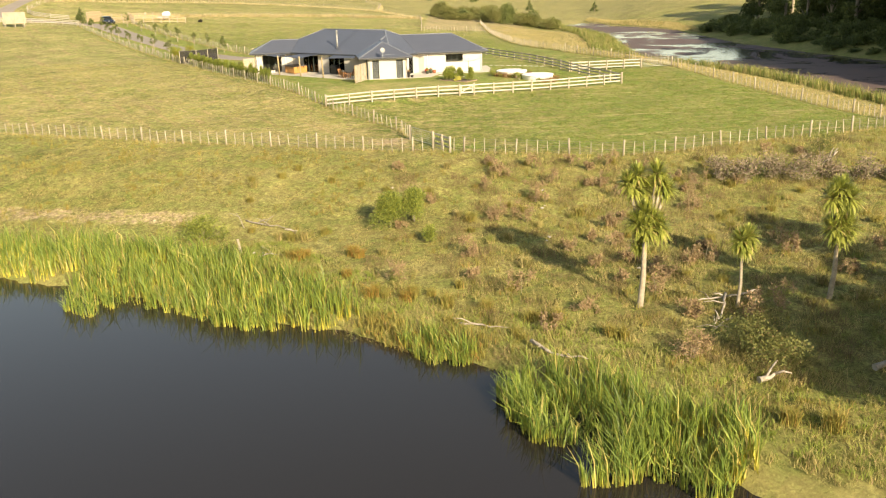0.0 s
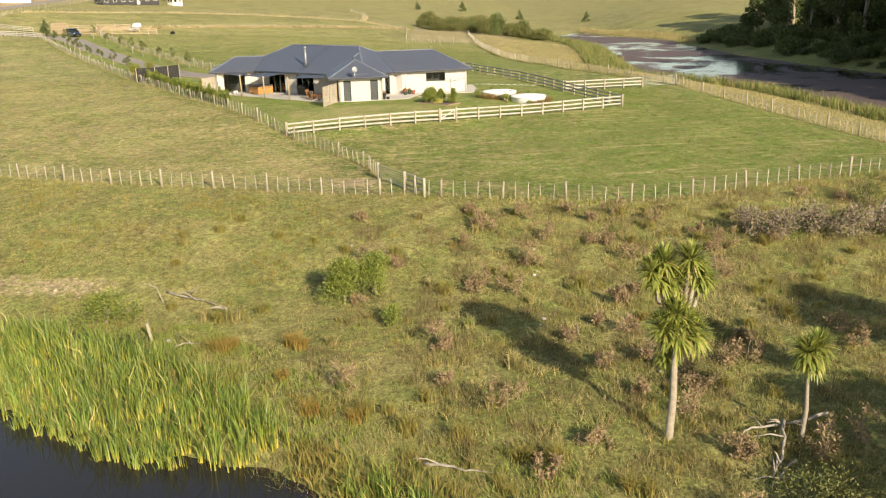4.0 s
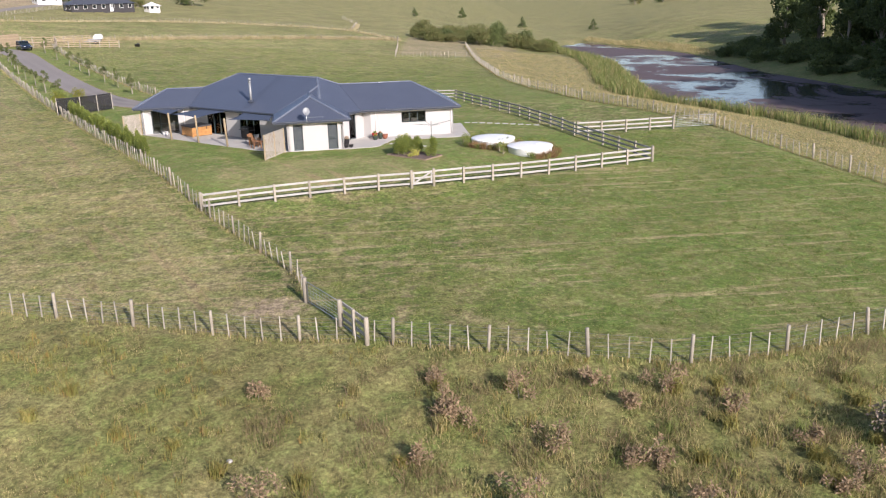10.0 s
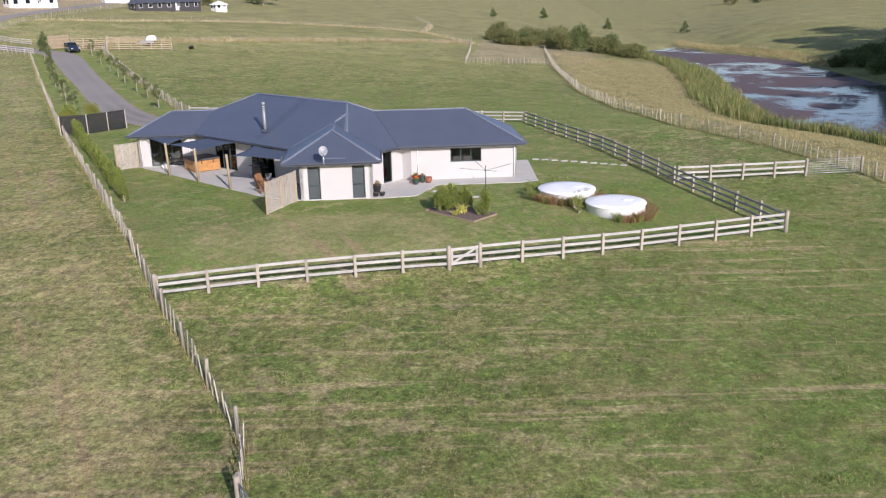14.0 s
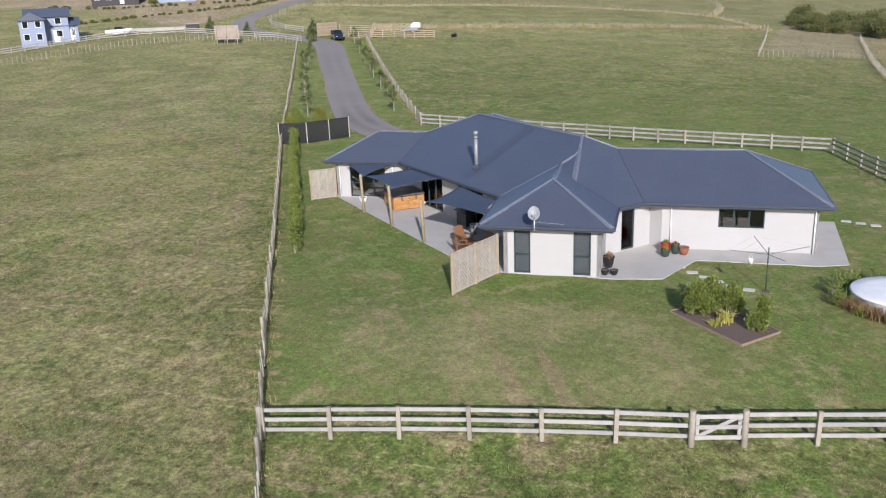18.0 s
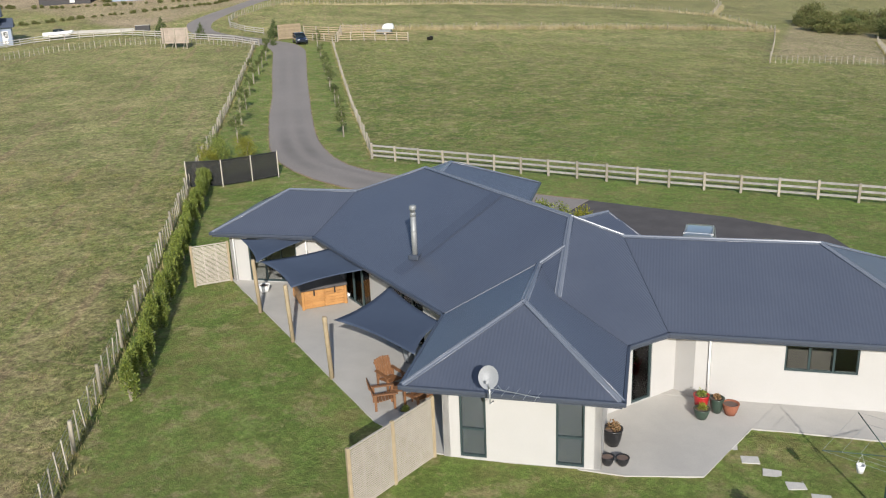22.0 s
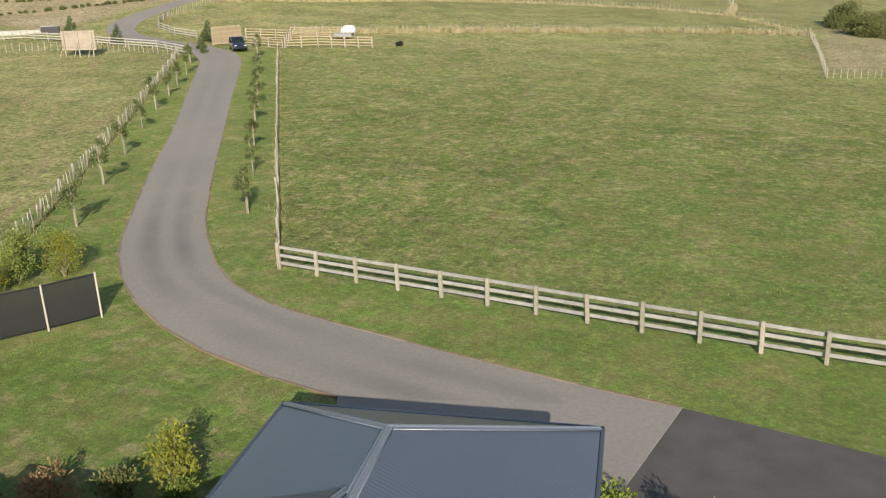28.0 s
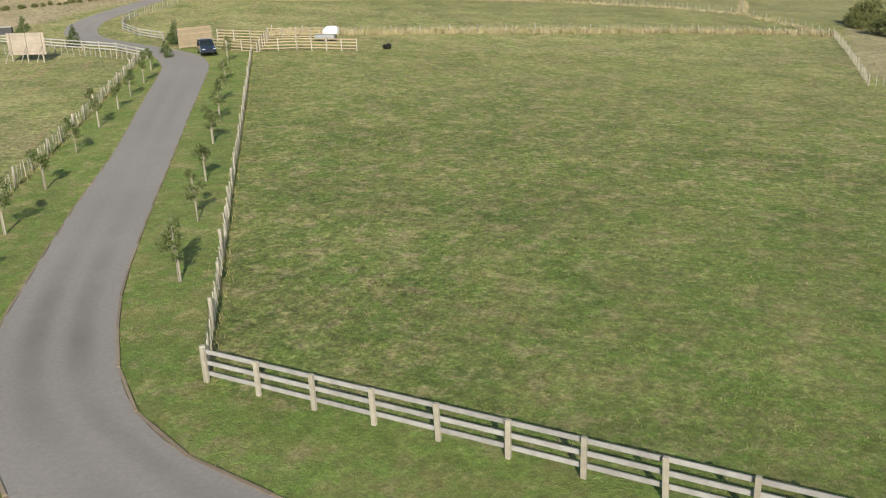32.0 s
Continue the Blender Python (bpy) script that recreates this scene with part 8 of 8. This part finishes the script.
def far_house(x, y, turn, w, d, h, wall, label, storeys=1, gable=False, roof=None, trim=None, z=None):
    """A house with walls, windows on its storeys, a door and a pitched roof."""
    z = lie_at(x, y) if z is None else z
    t = thing("far_house", label, "house", pose(x, y, z, 0, 0, turn))
    part("wall", block(-w / 2, -d / 2, -0.5, w / 2, d / 2, h), wall, t)
    e, top = 0.5, h + (d / 2 + 0.5) * 0.55
    r = (d / 2 + e) * (0 if gable else 1)
    v = [(-w / 2 - e, -d / 2 - e, h), (w / 2 + e, -d / 2 - e, h), (w / 2 + e, d / 2 + e, h), (-w / 2 - e, d / 2 + e, h), (-w / 2 - e + r, 0, top), (w / 2 + e - r, 0, top)]
    part("roof", mesh_from("roof", v, [(0, 1, 5, 4), (2, 3, 4, 5), (3, 0, 4), (1, 2, 5), (3, 2, 1, 0)], roof or M_FARROOF), None, t)
    if gable:
        part("gable_wall", mesh_from("gable_wall", [(-w / 2, -d / 2, h), (-w / 2, d / 2, h), (-w / 2, 0, top - 0.3), (w / 2, -d / 2, h), (w / 2, d / 2, h), (w / 2, 0, top - 0.3)], [(1, 0, 2), (3, 4, 5), (0, 3, 5, 2), (4, 1, 2, 5)], wall), None, t)
    n = max(2, int(w / 2.6))
    for s in range(storeys):
        for k in range(n):
            px, pz = -w / 2 + w * (k + 0.5) / n, s * (h / storeys) + 0.9
            win = part("window", block(px - 0.55, -d / 2 - 0.05, pz, px + 0.55, -d / 2 + 0.02, pz + 1.2), trim or M_WHITE, t)
            part("pane", block(px - 0.47, -d / 2 - 0.06, pz + 0.08, px + 0.47, -d / 2 - 0.045, pz + 1.12), M_CARGLASS, win)
    for s in range(storeys):
        for k in range(2):
            py, pz = -d / 4 + d / 2 * k, s * (h / storeys) + 0.9
            for sx in (-1, 1):
                win = part("window", block(sx * (w / 2 + 0.015) - 0.035, py - 0.5, pz, sx * (w / 2 + 0.015) + 0.035, py + 0.5, pz + 1.2), trim or M_WHITE, t)
                part("pane", block(sx * (w / 2 + 0.052) - 0.008, py - 0.42, pz + 0.08, sx * (w / 2 + 0.052) + 0.008, py + 0.42, pz + 1.12), M_CARGLASS, win)
    part("door", block(w * 0.1, -d / 2 - 0.06, 0.0, w * 0.1 + 1.0, -d / 2 + 0.02, 2.1), M_WHITE, t)
    return t


far_house(-130.2, 190.3, 137, 5.6, 4.2, 4.4, M_BLUEWALL, "two-storey pale blue gabled house front with dark roof", 2, True, M_BLUEROOF)
far_house(-130.2, 193.9, 47, 7, 4.6, 4.5, M_BLUEWALL, "two-storey pale blue weatherboard house with dark roof", 2, True, M_BLUEROOF)
far_house(-128.4, 196.2, 47, 4.2, 4.4, 2.7, M_BLUEWALL, "single-storey pale blue wing with dark roof", 1, True, M_BLUEROOF)
far_house(-97.5, 299, 48, 19, 5, 2.1, M_DARKWALL, "long single-storey black-clad house with white windows")
far_house(-86, 310, 48, 3.4, 3.4, 1.8, M_WHITE, "small white shed beside the black house", 1, False, M_WHITE)
far_house(-118.5, 312, 40, 7, 6, 4.6, M_WHITE, "white modern house on the rise", 2, False, M_WHITE, M_FARROOF)
far_house(-126, 280, 50, 12, 5, 2.2, M_WHITE, "low grey-roofed outbuilding on the rise", 1, False, M_GALVROOF, M_FARROOF)
far_house(-164, 268, 30, 14, 8, 2.8, M_BLUEWALL, "low blue-roofed farm building behind trees", 1, False, M_BLUEWALL)
far_house(-190, 268, 20, 14, 9, 3.0, M_DARKWALL, "dark-roofed farm building behind trees")
far_house(-155.5, 238, 30, 11, 5, 1.7, M_DARKWALL, "long low dark-roofed shed beyond the hedgerow")
far_house(-144.5, 246.5, 38, 9, 5, 1.8, M_BLUEWALL, "low grey-blue shed with charcoal roof beyond the hedgerow")
boat = thing("boat", "white boat parked beside the blue house", "boat", pose(-122.6, 203.4, lie_at(-122.6, 203.4), 0, 0, 40) @ Matrix.Diagonal((0.8, 0.8, 0.8, 1)))
part("hull", loft([(-3, 1.1, 0.5, 1.4), (0, 1.2, 0.5, 1.5), (2.2, 0.8, 0.6, 1.6), (3.2, 0.1, 1.2, 1.7)]), M_WHITE, boat)
part("cabin", loft([(-0.8, 0.7, 1.4, 2.0), (0.6, 0.7, 1.4, 2.1), (1.6, 0.4, 1.4, 1.6)]), M_CARGLASS, boat)

# low pale earth bank built as wall lengths, and a dark sheet pile by the road bend
for p, q, hgt, mat, label in (*[((-125.5 + 1.6 * k, 208.0 + 1.15 * k), (-123.95 + 1.6 * k, 209.1 + 1.15 * k), 0.4, M_CONC, "low pale earth bank length beside the road, built as a wall block") for k in range(6)], ((-115.9, 215.0), (-113.6, 216.2), 0.9, M_DARKWALL, "low dark timber loading bank beside the road")):
    d = Vector((q[0] - p[0], q[1] - p[1], 0))
    w = thing("low_wall", label, "wall", Matrix.Translation((p[0], p[1], lie_at(*p))) @ Matrix.Rotation(math.atan2(d.y, d.x), 4, "Z"))
    part("wall", block(0, -0.25, -1.5, d.length, 0.25, hgt, 0.03), mat, w)
    part("coping", block(-0.05, -0.3, hgt + 0.004, d.length + 0.05, 0.3, hgt + 0.1, 0.02), M_CONC, w)

# hedgerows and distant woods
DISTANT = [broad_tree(-160, 300, 9, 9, 931, 2600, G_SCRUB, "rounded shelter tree in the distance", "distant_tree", 0.6, 0.3, 0.1),
           broad_tree(-150, 330, 8, 10, 932, 2600, G_DARK, "dark rounded shelter tree in the distance", "distant_tree", 0.6, 0.3, 0.1)]
rng = random.Random(5)
SPOTS = [(-165 + 9 * k + rng.uniform(-3, 3), 318 + 1.5 * k + rng.uniform(-12, 22)) for k in range(10)] + [(-190 + 8 * k, 262 + rng.uniform(-8, 8)) for k in range(8)]
SPOTS += [(110 + 16 * k, 560 + rng.uniform(-20, 20)) for k in range(8)]
SPOTS += [(-240 + 25 * k, 520 + rng.uniform(-30, 60)) for k in range(7)]
for k, (x, y) in enumerate(SPOTS):
    s = rng.uniform(0.6, 1.2)
    copy_thing(DISTANT[k % 2], pose(x, y, lie_at(x, y) - 0.3, 0, 0, 67 * k) @ Matrix.Diagonal((s, s, s * rng.uniform(0.7, 1.0), 1)))
ROW = bush(-147, 240.5, 2.4, 1.0, 700, G_SCRUB, "low hedgerow shrub beside the far field", 940, "hedgerow_shrub", 0.3)
for row, gap, small in (([(-150, 208), (-141.3, 214.5), (-138, 222), (-130, 234), (-123, 246), (-121.6, 256)], 1.25, 0.5), ([(-168, 229), (-152, 231), (-143, 237.5), (-134, 245), (-127, 252)], 1.5, 0.55)):
    for k, (x, y, _) in enumerate(along(row, gap)):
        if rng.random() < 0.12:
            continue
        q = small * rng.uniform(0.6, 1.25)
        x, y = x + rng.uniform(-0.5, 0.5), y + rng.uniform(-0.5, 0.5)
        copy_thing(ROW, pose(x, y, lie_at(x, y) - 0.05, 0, 0, 40 * k) @ Matrix.Diagonal((q, q, q * rng.uniform(0.8, 1.5), 1)))
